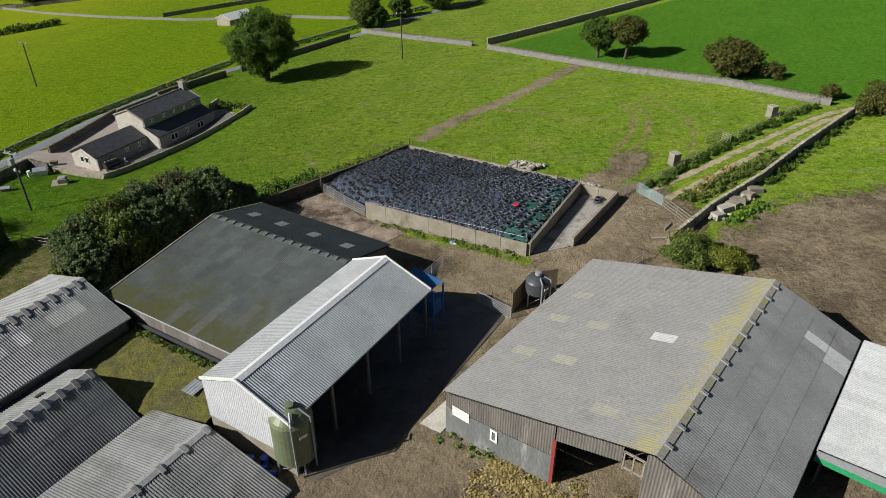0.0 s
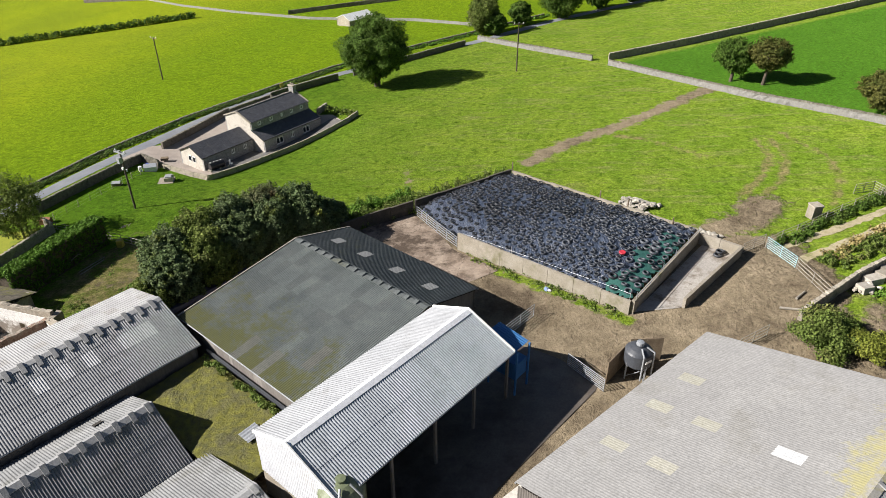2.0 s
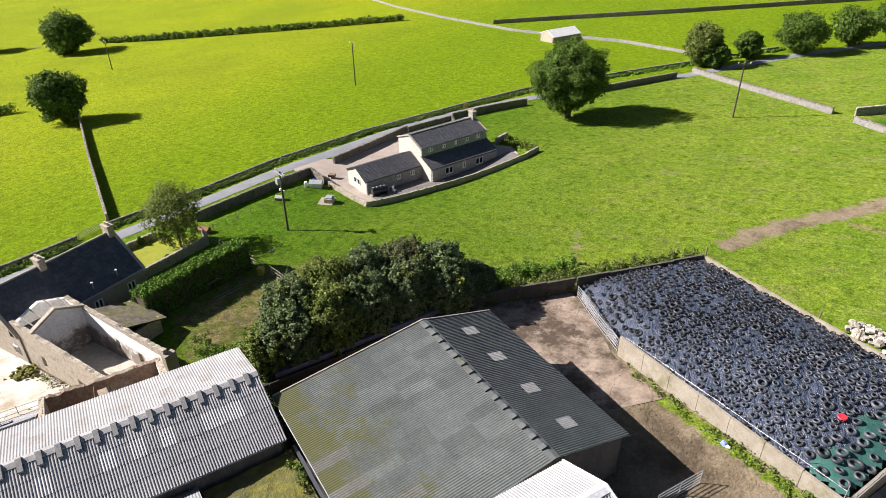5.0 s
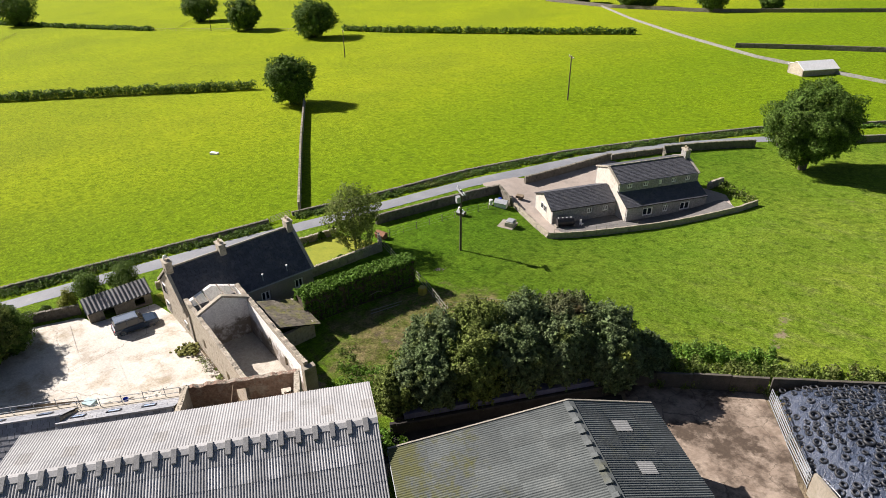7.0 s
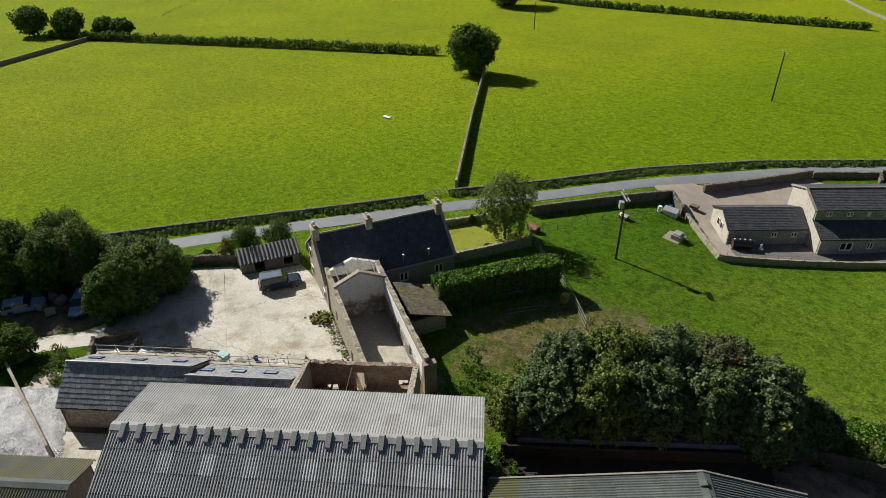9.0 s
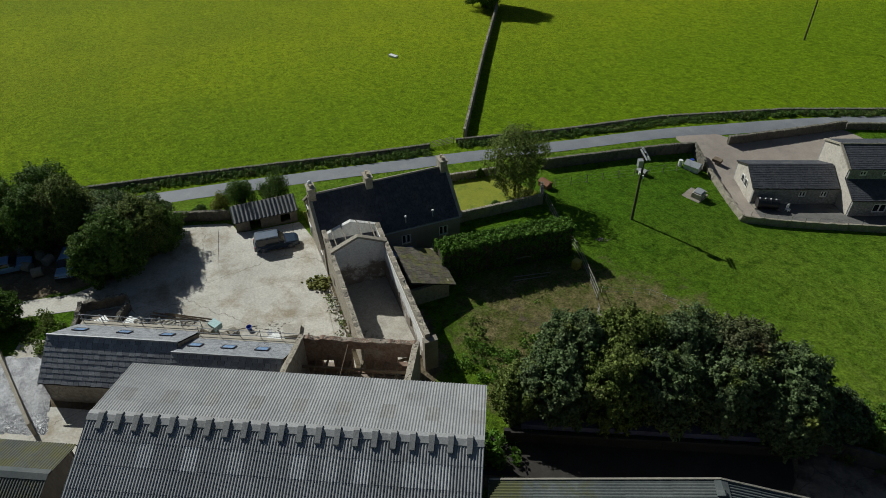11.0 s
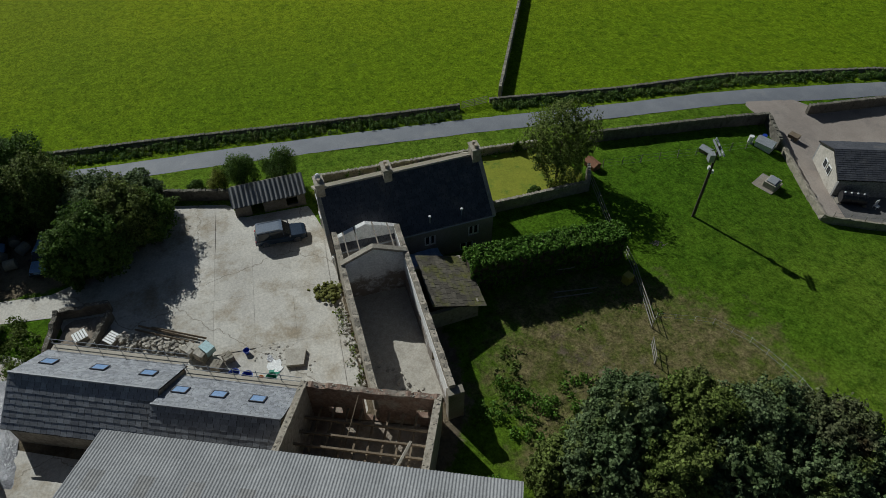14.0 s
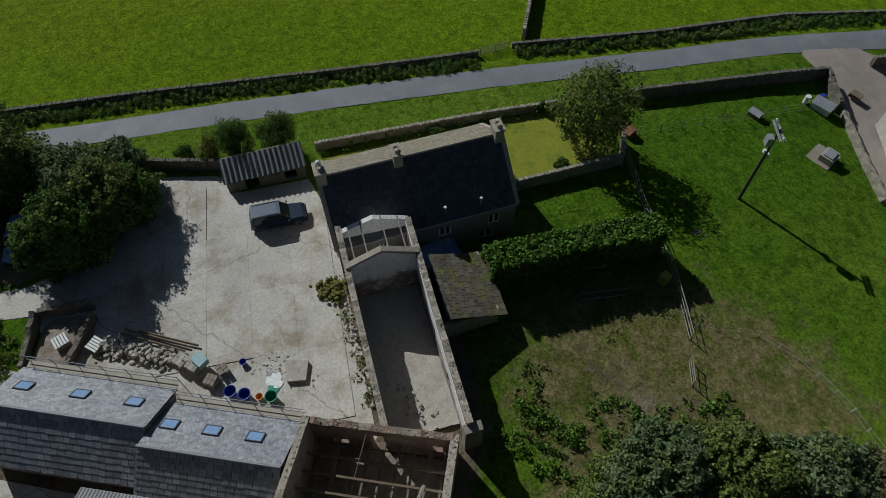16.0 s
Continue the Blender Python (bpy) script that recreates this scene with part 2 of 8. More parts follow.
def leaf_mat(name, c1, c2, c3):
    m = mat(name, c1, c2, 0.5, 0.7, 0, 3, c3=c3, big=.35, isl=.5, spec=.12)
    nt = m.node_tree
    b = nt.nodes["Principled BSDF"]
    tr = nt.nodes.new("ShaderNodeBsdfTranslucent")
    mx = nt.nodes.new("ShaderNodeMixShader")
    mx.inputs[0].default_value = 0.25
    src = b.inputs["Base Color"].links[0].from_socket
    nt.links.new(src, tr.inputs[0])
    nt.links.new(b.outputs[0], mx.inputs[1])
    nt.links.new(tr.outputs[0], mx.inputs[2])
    nt.links.new(mx.outputs[0], nt.nodes["Material Output"].inputs[0])
    return m


M["leaf"] = leaf_mat("leaf_dark", (.07, .13, .02), (.105, .17, .03), (.14, .195, .045))
M["leaf_willow"] = leaf_mat("leaf_sallow", (.095, .145, .05), (.165, .21, .10), (.175, .205, .04))
M["leaf_olive"] = leaf_mat("leaf_olive", (.11, .155, .03), (.18, .22, .055), (.15, .155, .06))
M["leaf_brown"] = leaf_mat("leaf_browning", (.10, .125, .045), (.16, .17, .085), (.16, .12, .06))
M["leaf_gold"] = leaf_mat("leaf_golden", (.17, .20, .03), (.24, .26, .05), (.13, .17, .03))
M["verge"] = leaf_mat("verge_nettle", (.07, .14, .025), (.14, .205, .05), (.19, .20, .07))
M["leaf_hedge"] = leaf_mat("leaf_hedge", (.085, .175, .02), (.13, .235, .035), (.15, .22, .05))
M["leaf_autumn"] = leaf_mat("leaf_turning", (.09, .105, .025), (.13, .125, .032), (.07, .11, .025))
M["weed"] = leaf_mat("verge_weed", (.10, .155, .03), (.16, .20, .05), (.21, .19, .07))
M["grass_tuft"] = leaf_mat("grass_tuft", (.09, .17, .014), (.125, .205, .02), (.15, .19, .04))
M["hay"] = leaf_mat("dry_grass", (.3, .24, .1), (.4, .32, .14), (.2, .2, .06))
M["lichen"] = mat("lichen_sheet", (.31, .30, .27), (.36, .345, .31), 0.3, 0.85, 0.25, 7, c3=(.36, .33, .15), big=1.1, rnd=.04, c3at=(.45, .66))
M["lower_sheet"] = mat("flat_old_sheet", (.13, .14, .14), (.2, .205, .2), 0.8, 0.7, 0.2, 6, c3=(.36, .35, .33), big=.6, stretch=(1, 1, .3))
M["rust_red"] = mat("red_oxide_steel", (.25, .04, .04), (.3, .06, .05), 2, 0.6, 0.1, 9)
M["gravel"] = mat("gravel_drive", (.30, .255, .22), (.37, .32, .275), 0.5, 0.9, 0.5, 9, c3=(.24, .21, .19), big=.3)
M["track"] = mat("stone_track", (.34, .29, .18), (.44, .38, .26), 0.6, 0.9, 0.5, 6, c3=(.22, .21, .09), big=.7, c3at=(.47, .62))
M["tub_blue"] = mat("blue_plastic", (.02, .05, .3), (.03, .07, .36), 1, 0.4, 0.05, 8)
M["tub_green"] = mat("green_plastic", (.02, .2, .12), (.03, .24, .15), 1, 0.4, 0.05, 8)
M["tub_orange"] = mat("orange_plastic", (.6, .25, .05), (.65, .3, .07), 1, 0.4, 0.05, 8)
M["tarp"] = mat("blue_tarpaulin", (.2, .28, .52), (.28, .36, .58), 1.5, 0.5, 0.5, 3, bdist=.1)
M["yellow"] = mat("yellow_plastic", (.36, .31, .05), (.42, .36, .07), 1, 0.5, 0.05, 8)
M["black_plastic"] = mat("black_plastic", (.015, .015, .017), (.025, .025, .028), 1, 0.35, 0.05, 8, spec=.5)
M["turq"] = mat("pale_blue_gate", (.33, .5, .52), (.4, .56, .58), 1, 0.5, 0.05, 8)
M["car_blue"] = mat("dark_car_paint", (.02, .035, .06), (.028, .045, .075), 1, 0.25, 0.0, 8, spec=.7)
# pale blue-grey base colour stands in for sky reflected on the roof
M["car_roof"] = mat("sky_sheen_roof", (.13, .165, .22), (.16, .195, .25), 1, 0.3, 0.0, 8, spec=.6)
# flag colour darkened to carry the house's shadow
M["flag"] = mat("shaded_flags", (.12, .115, .11), (.17, .16, .15), 0.9, 0.85, 0.4, 6, c3=(.09, .085, .075), big=.5)
M["old_slate"] = mat("mossy_stone_slate", (.10, .088, .07), (.17, .15, .115), 1.2, 0.9, 0.8, 4, c3=(.15, .15, .04), big=.55, isl=.22, c3at=(.5, .66))
M["car_pale"] = mat("pale_blue_car_paint", (.22, .36, .6), (.26, .4, .64), 1, 0.3, 0.0, 8, spec=.6)
M["chrome"] = mat("bright_metal", (.5, .5, .5), (.55, .55, .55), 1, 0.25, 0.0, 8, metal=.9)
M["terracotta"] = mat("chimney_pot", (.4, .34, .25), (.5, .42, .32), 2, 0.8, 0.2, 8)
M["rust"] = mat("rusty_brown", (.2, .09, .05), (.26, .13, .07), 2, 0.8, 0.2, 8)
M["earth"] = mat("rubbly_earth", (.20, .165, .13), (.36, .305, .245), 0.9, 0.95, 0.9, 3, c3=(.36, .32, .27), big=.7, bdist=.16, c3at=(.52, .7))
M["moss_ground"] = mat("mossy_earth", (.12, .13, .03), (.16, .16, .04), 0.6, 0.95, 0.6, 5, c3=(.09, .09, .045), big=.5)
M["lawn"] = mat("mown_lawn", (.19, .215, .014), (.24, .255, .02), 0.7, 0.9, 0.5, 5, c3=(.10, .165, .012), big=.5)
# blue of the panes is reflected sky, put into the base colour
M["glass_sky"] = mat("sky_blue_glass", (.22, .34, .55), (.26, .38, .6), 1, 0.12, 0, 8, spec=.7)
M["heap_sheet"] = mat("pale_plastic_sheet", (.5, .5, .52), (.16, .16, .18), 0.9, 0.3, 1.0, 2.5, spec=.6, bdist=.2)
M["dirty_concrete"] = mat("dirty_concrete", (.155, .115, .086), (.35, .285, .225), 0.55, 0.9, 0.7, 3, c3=(.075, .055, .04), big=.3, rnd=.05, c3at=(.46, .6))
# damp concrete, its colour lowered further for the sheds' shadow
M["wet_shade_concrete"] = mat("damp_shade_concrete", (.085, .075, .065), (.14, .12, .10), 0.4, 0.5, 0.3, 5, c3=(.055, .046, .04), big=.22, spec=.5, c3at=(.45, .62))
cracked(M["dirty_concrete"], .22, .012, (.07, .055, .04))


# ---- shape helpers ----
rng = np.random.default_rng(7)


def gz(x, y):
    """Height of the land: a hillside that falls to the road, with a hollow round the far house."""
    d = ((x + 52) / 17) ** 2 + ((y - 110) / 17) ** 2
    return -2.4 + 0.10 * (x + 58.3) - 0.04 * (y - 84.5) - 1.7 * np.exp(-d * d)


def P3(x, y, h=0.0):
    return Vector((x, y, float(gz(x, y)) + h))


def world_of(ob):
    return Matrix.Identity(4) if ob is None else (world_of(ob.parent) @ ob.matrix_parent_inverse @ ob.matrix_basis if ob.parent else ob.matrix_basis.copy())


def under(ob, parent, m=None):
    """Make ob a part of parent; m is its pose in the world."""
    if parent is not None:
        ob.parent = parent
        ob.matrix_parent_inverse = world_of(parent).inverted()
    if m is not None:
        ob.matrix_basis = m
    return ob


def thing(name, at, label, category, group="", kind=""):
    ob = new(name)
    ob.empty_display_size = 0.3
    ob.matrix_basis = Matrix.Translation(at)
    return tagged(ob, label, category, group, kind)


def mesh(name, verts, faces, material, smooth=False):
    me = bpy.data.meshes.new(name)
    me.from_pydata([tuple(v) for v in verts], [], [tuple(f) for f in faces])
    for m in material if isinstance(material, (list, tuple)) else (material,):
        me.materials.append(m)
    if smooth:
        me.polygons.foreach_set("use_smooth", [True] * len(me.polygons))
    me.update()
    return me


def shape(name, verts, faces, material, parent=None, label="", smooth=False):
    ob = new(name, mesh(name, verts, faces, material, smooth))
    under(ob, parent)
    return tagged(ob, label)


class Bag:
    """Collects simple solids into one mesh."""

    def __init__(self):
        self.v, self.f = [], []

    def add(self, verts, faces):
        n = len(self.v)
        self.v += [tuple(p) for p in verts]
        self.f += [tuple(i + n for i in f) for f in faces]
        return self

    def slab(self, pts, off):
        """A polygon pushed by the vector off."""
        k = len(pts)
        pts = [Vector(p) for p in pts]
        off = Vector(off)
        f = [tuple(range(k))[::-1], tuple(range(k, 2 * k))] + [(i, (i + 1) % k, k + (i + 1) % k, k + i) for i in range(k)]
        return self.add(pts + [p + off for p in pts], f)

    def box(self, c, x, y, z):
        """A box round c with half axes x, y, z."""
        c, x, y, z = Vector(c), Vector(x), Vector(y), Vector(z)
        return self.slab([c - x - y - z, c + x - y - z, c + x + y - z, c - x + y - z], 2 * z)

    def bar(self, a, b, r, r2=None, n=6):
        """A round bar from a to b, tapering from r to r2."""
        a, b = Vector(a), Vector(b)
        r2 = r if r2 is None else r2
        q = (b - a).to_track_quat("Z", "Y")
        ring = [q @ Vector((math.cos(2 * math.pi * i / n), math.sin(2 * math.pi * i / n), 0)) for i in range(n)]
        f = [(i, (i + 1) % n, n + (i + 1) % n, n + i) for i in range(n)] + [tuple(range(n))[::-1], tuple(range(n, 2 * n))]
        return self.add([a + p * r for p in ring] + [b + p * r2 for p in ring], f)

    def turned(self, c, profile, n=20):
        """A lathe shape round the upright axis at c; profile is (radius, height) pairs."""
        c = Vector(c)
        v = [c + Vector((r * math.cos(2 * math.pi * i / n), r * math.sin(2 * math.pi * i / n), z)) for r, z in profile for i in range(n)]
        f = [(k * n + i, k * n + (i + 1) % n, (k + 1) * n + (i + 1) % n, (k + 1) * n + i) for k in range(len(profile) - 1) for i in range(n)]
        f += [tuple(range(n))[::-1], tuple(range((len(profile) - 1) * n, len(profile) * n))]
        return self.add(v, f)

    def rock(self, c, r, squash=0.7):
        """A rough stone."""
        rr = [r * random.uniform(.7, 1.2) for _ in range(3)]
        a = random.uniform(0, 6.3)
        v = []
        for z, k in ((-.6, .75), (.25, 1), (.75, .6)):
            for i in range(5):
                t = a + i * 1.2566 + random.uniform(-.25, .25)
                v.append(Vector(c) + Vector((rr[0] * k * math.cos(t), rr[1] * k * math.sin(t), rr[2] * squash * z + random.uniform(-.08, .08) * r)))
        f = [(i, (i + 1) % 5, 5 + (i + 1) % 5, 5 + i) for i in range(5)] + [(5 + i, 5 + (i + 1) % 5, 10 + (i + 1) % 5, 10 + i) for i in range(5)]
        return self.add(v, f + [(4, 3, 2, 1, 0), (10, 11, 12, 13, 14)])

    def put(self, name, material, parent=None, label="", smooth=False):
        return shape(name, self.v, self.f, material, parent, label, smooth)


def resample(pts, step):
    """Points at even steps along a line of (x, y)."""
    p = np.array(pts, float)
    d = np.r_[0, np.cumsum(np.hypot(*np.diff(p, axis=0).T))]
    s = np.linspace(0, d[-1], max(2, int(d[-1] / step) + 1))
    return np.c_[np.interp(s, d, p[:, 0]), np.interp(s, d, p[:, 1])]


def smooth_line(pts, step=1.5, rounds=3):
    p = resample(pts, step)
    for _ in range(rounds * 4):
        q = p.copy()
        q[1:-1] = (p[:-2] + 2 * p[1:-1] + p[2:]) / 4
        p = q
    return p


def normals2(p):
    t = np.gradient(p, axis=0)
    t /= np.hypot(t[:, 0], t[:, 1])[:, None]
    return np.c_[-t[:, 1], t[:, 0]]


def ribbon(name, pts, width, material, lift, label, category, step=1.0, wob=0.0, cuts=4, parent=None):
    """A strip of surface that follows a line over the land."""
    p = smooth_line(pts, step)
    n = normals2(p)
    w = np.asarray(width if np.ndim(width) else [width] * 2, float)
    w = np.interp(np.linspace(0, 1, len(p)), np.linspace(0, 1, len(w)), w)
    v, f = [], []
    for i in range(len(p)):
        for k in range(cuts + 1):
            s = (k / cuts - .5) * (w[i] + (random.uniform(-wob, wob) if k in (0, cuts) else 0))
            x, y = p[i] + n[i] * s
            v.append((x, y, gz(x, y) + lift * (1.0 if 0 < k < cuts else .55)))
    c = cuts + 1
    f = [(i * c + k, (i + 1) * c + k, (i + 1) * c + k + 1, i * c + k + 1) for i in range(len(p) - 1) for k in range(cuts)]
    f = [q[::-1] for q in f]
    ob = shape(name, v, f, material, parent, smooth=True)
    return tagged(ob, label, category, kind="structure")


def patch(name, pts, material, lift, label, category, kind="structure"):
    """A flat area over the land, bounded by corner points."""
    bm = bmesh.new()
    vs = [bm.verts.new(P3(x, y, lift)) for x, y in resample(list(pts) + [pts[0]], 1.0)[:-1]]
    fc = bm.faces.new(vs)
    if fc.normal.z < 0:
        fc.normal_flip()
    bmesh.ops.triangulate(bm, faces=[fc])
    for axis in (0, 1):
        lo, hi = min(q[axis] for q in pts), max(q[axis] for q in pts)
        cut = lo + 1.6
        while cut < hi:
            co, no = Vector((0, 0, 0)), Vector((0, 0, 0))
            co[axis], no[axis] = cut, 1
            bmesh.ops.bisect_plane(bm, geom=bm.verts[:] + bm.edges[:] + bm.faces[:], plane_co=co, plane_no=no, dist=.001)
            cut += 1.6
    for q in bm.verts:
        q.co.z = float(gz(q.co.x, q.co.y)) + lift
    me = bpy.data.meshes.new(name)
    bm.normal_update()
    if sum(q.normal.z for q in bm.faces) < 0:
        bmesh.ops.reverse_faces(bm, faces=bm.faces)
    bm.to_mesh(me)
    bm.free()
    me.materials.append(material)
    return tagged(new(name, me), label, category, kind=kind)


def leaf_mesh(pos, out, size, material, name, parent=None, up=0.25, label="", jitter=.6):
    """One small folded leaf spray at each place, turned roughly outwards."""
    count = len(pos)
    nrm = out + rng.normal(size=(count, 3)) * jitter + np.array((0, 0, up))
    nrm /= np.linalg.norm(nrm, axis=1)[:, None]
    t = np.cross(nrm, rng.normal(size=(count, 3)))
    t /= np.linalg.norm(t, axis=1)[:, None]
    b = np.cross(nrm, t)
    s = (size * rng.uniform(.55, 1.25, count))[:, None]
    w = s * rng.uniform(.35, .6, count)[:, None]
    v = np.stack([pos - t * s * .5, pos + b * w + nrm * s * .08, pos + t * s * .5, pos - b * w + nrm * s * .08], 1).reshape(-1, 3)
    me = bpy.data.meshes.new(name)
    me.vertices.add(count * 4)
    me.vertices.foreach_set("co", v.ravel())
    me.loops.add(count * 4)
    me.loops.foreach_set("vertex_index", np.arange(count * 4))
    me.polygons.add(count)
    me.polygons.foreach_set("loop_start", np.arange(count) * 4)
    me.polygons.foreach_set("loop_total", np.full(count, 4))
    me.materials.append(material)
    me.update()
    return tagged(under(new(name, me), parent), label)


def leaves(centres, radii, count, size, material, name, parent=None, shell=0.55, up=0.25, label=""):
    """Many small leaf sprays filling ellipsoid clumps."""
    c, r = np.array(centres, float), np.array(radii, float)
    if r.ndim == 1:
        r = np.repeat(r[:, None], 3, 1)
    vol = (r[:, 0] * r[:, 1] + r[:, 0] * r[:, 2]) ** 1.0
    k = rng.choice(len(c), count, p=vol / vol.sum())
    d = rng.normal(size=(count, 3))
    d /= np.linalg.norm(d, axis=1)[:, None]
    rad = (shell + (1.06 - shell) * rng.random(count) ** .6 + rng.normal(size=count) * .12)[:, None]
    return leaf_mesh(c[k] + d * rad * r[k], d, size, material, name, parent, up, label)


def billow(mid, spread, half, floor, count, rough, scale=1.0):
    """Places and outward directions of leaves over an uneven crown: lobes, bunches and twigs, with gaps between the lobes."""
    off = Vector((random.uniform(0, 60), random.uniform(0, 60), random.uniform(0, 60)))
    big, small = 1.7, min(7.0, 1.5 * spread * scale)
    pos, out = [], []
    while len(pos) < count:
        d = rng.normal(size=(64, 3))
        for q in d / np.linalg.norm(d, axis=1)[:, None]:
            v = Vector(q)
            lobe, bunch, twig = noise.noise(v * big + off), noise.noise(v * small + off * 2), noise.noise(v * (small * 2.3) + off * 3)
            if bunch + .5 * twig < -.24 and rng.random() < .85:
                continue
            k = (.84 + rough * .55 * lobe + .24 * bunch + .13 * twig) * (1 - abs(rng.normal()) * .1 + .03 * rng.random())
            wide = 1.0 if v.z > -.25 else 1.0 + .3 * (v.z + .25)
            p = (mid.x + v.x * spread * k * wide, mid.y + v.y * spread * k * wide, max(mid.z + v.z * half * k, floor + .1 * rng.random()))
            pos.append(p)
            out.append((v.x, v.y, v.z + .9 * bunch))
    return np.array(pos[:count]), np.array(out[:count])


def tree(x, y, height, spread, label, leaf="leaf", n=2600, size=.55, trunk=.35, bare=.2, name="tree", rough=.5, scale=1.0):
    """A broadleaf tree: tapered trunk, forked limbs, an uneven crown of many small clumps."""
    base = P3(x, y, -.1)
    t = thing(name, base, label, "tree")
    g = Bag()
    top = base + Vector((random.uniform(-.4, .4), random.uniform(-.4, .4), height * .6))
    mid = base.lerp(top, .45)
    g.bar(base, mid, trunk, trunk * .72, 8).bar(mid, top, trunk * .72, trunk * .3, 7)
    lo = height * bare
    mc, half = base + Vector((0, 0, (lo + height) / 2)), (height - lo) / 2
    num = max(12, int(spread * 4))
    for i in range(num):
        u = 1 - 1.7 * (i + .5) / num
        a = i * 2.39996 + random.uniform(-.3, .3)
        c = mc + Vector((math.sqrt(max(0, 1 - u * u)) * math.cos(a) * spread, math.sqrt(max(0, 1 - u * u)) * math.sin(a) * spread, u * half)) * random.uniform(.5, .8)
        c.z = max(c.z, base.z + .4)
        start = base.lerp(top, random.uniform(.3, .95))
        g.bar(start, start.lerp(c, .95), trunk * .25, trunk * .05, 5)
    g.put("trunk", M["bark"], t)
    pos, out = billow(mc, spread, half, base.z + .15, n, rough, scale)
    # larger inner leaves added to keep the sun from shining through the crown
    core, fan = billow(mc, spread * .8, half * .8, base.z + .3, n // 12, rough, scale)
    leaf_mesh(np.r_[pos, core], np.r_[out, fan], np.r_[np.full(n, size), np.full(len(core), size * 2.6)], M[leaf], "crown", t, jitter=.8)
    return t


def shrub(x, y, r, h, label, leaf="leaf_hedge", n=500, size=.28, name="bush", category="bush"):
    base = P3(x, y, -.05)
    t = thing(name, base, label, category)
    g = Bag()
    cs, rs = [], []
    for i in range(18):
        a, q = i * 2.4 + random.uniform(-.4, .4), r * .82 * math.sqrt(i / 18)
        k = random.uniform(.45, .9) * (1 - .4 * i / 18)
        c = base + Vector((q * math.cos(a), q * math.sin(a), h * k))
        cs.append(c)
        w = random.uniform(.2, .42)
        rs.append((r * w, r * w, h * w * .75))
        if i < 7:
            g.bar(base + Vector((.05 * i, 0, 0)), c, .05, .02, 5)
    g.put("stem", M["bark"], t)
    leaves(cs, rs, n, size, M[leaf], "foliage", t, shell=.4)
    return t


def hedge(name, pts, width, height, label, leaf="leaf_hedge", dens=26, size=.3, kind="", bumpy=.25, step=.8):
    """A hedge along a line, with stems and a ragged skin of leaves."""
    p = resample(pts, step)
    cs, rs = [], []
    g = Bag()
    for i, (x, y) in enumerate(p):
        hh = height * random.uniform(1 - bumpy, 1 + bumpy * .5)
        b = P3(x, y)
        j = Vector((random.uniform(-.15, .15), random.uniform(-.15, .15), 0)) * width
        cs.append(b + j + Vector((0, 0, hh * .5)))
        rs.append((max(step * .75, width * .5), max(step * .75, width * .5), hh * .52))
        g.bar(b + Vector((0, 0, -.1)), b + j + Vector((0, 0, hh * .8)), .06, .02, 5)
    t = thing(name, P3(*p[len(p) // 2]), label, "hedge", kind=kind)
    tagged(g.put("stems", M["bark"], t), kind="stuff")
    leaves(cs, rs, int(len(p) * dens * step / .8), size, M[leaf], "foliage", t, shell=.5)
    return t


def clipped_hedge(name, pts, width, height, label, leaf="leaf_hedge", per=60, size=.25):
    """A clipped hedge: a solid dark core in place of twigs, added to block light, and a dense skin of leaves over a
    soft-edged box.
    """
    p = resample(pts, .5)
    n2 = normals2(p)
    t = thing(name, P3(*p[len(p) // 2]), label, "hedge")
    g = Bag()
    for i in range(len(p) - 1):
        a, b = P3(*p[i]), P3(*p[i + 1])
        s0 = Vector((n2[i][0], n2[i][1], 0)) * (width * .43)
        s1 = Vector((n2[i + 1][0], n2[i + 1][1], 0)) * (width * .43)
        g.slab([a - s0, b - s1, b + s1, a + s0], (0, 0, height * .88))
    g.put("twig_core", M["bark"], t)
    cs, rs = [], []
    cells = [(e / 8 - .5, 1.0) for e in range(1, 8)] + [(sd * .5, z / 7) for sd in (-1, 1) for z in range(1, 8)]
    for i in range(len(p)):
        for e, z in cells:
            e = e * width * .92 + random.uniform(-.12, .12)
            q = P3(p[i][0] + n2[i][0] * e + random.uniform(-.1, .1), p[i][1] + n2[i][1] * e + random.uniform(-.1, .1), height * z * .93 + random.uniform(-.1, .1))
            r = random.uniform(.2, .32)
            cs.append(q)
            rs.append((r, r, r))
    leaves(cs, rs, len(cs) * per // 12, size, M[leaf], "foliage", t, shell=.2)
    return t


def scrub(name, pts, width, height, label, leaf="weed", dens=10, size=.35, spread=1.0, wide=.45):
    """Uncountable rough growth along a line: one mesh."""
    p = resample(pts, .7)
    n2 = normals2(p)
    cs, rs = [], []
    for (x, y), n in zip(p, n2):
        for _ in range(max(1, int(width * 1.3 * spread))):
            s = random.uniform(-.5, .5) * width
            q = P3(x + n[0] * s, y + n[1] * s)
            h = height * random.uniform(.3, 1.1) * (1.2 - abs(s) / max(width, .01))
            cs.append(q + Vector((0, 0, h * .42)))
            rs.append((wide, wide, h * .62))
    ob = leaves(cs, rs, int(len(cs) * dens), size, M[leaf], name, shell=.2, up=.1)
    return tagged(ob, label, "vegetation", kind="stuff")


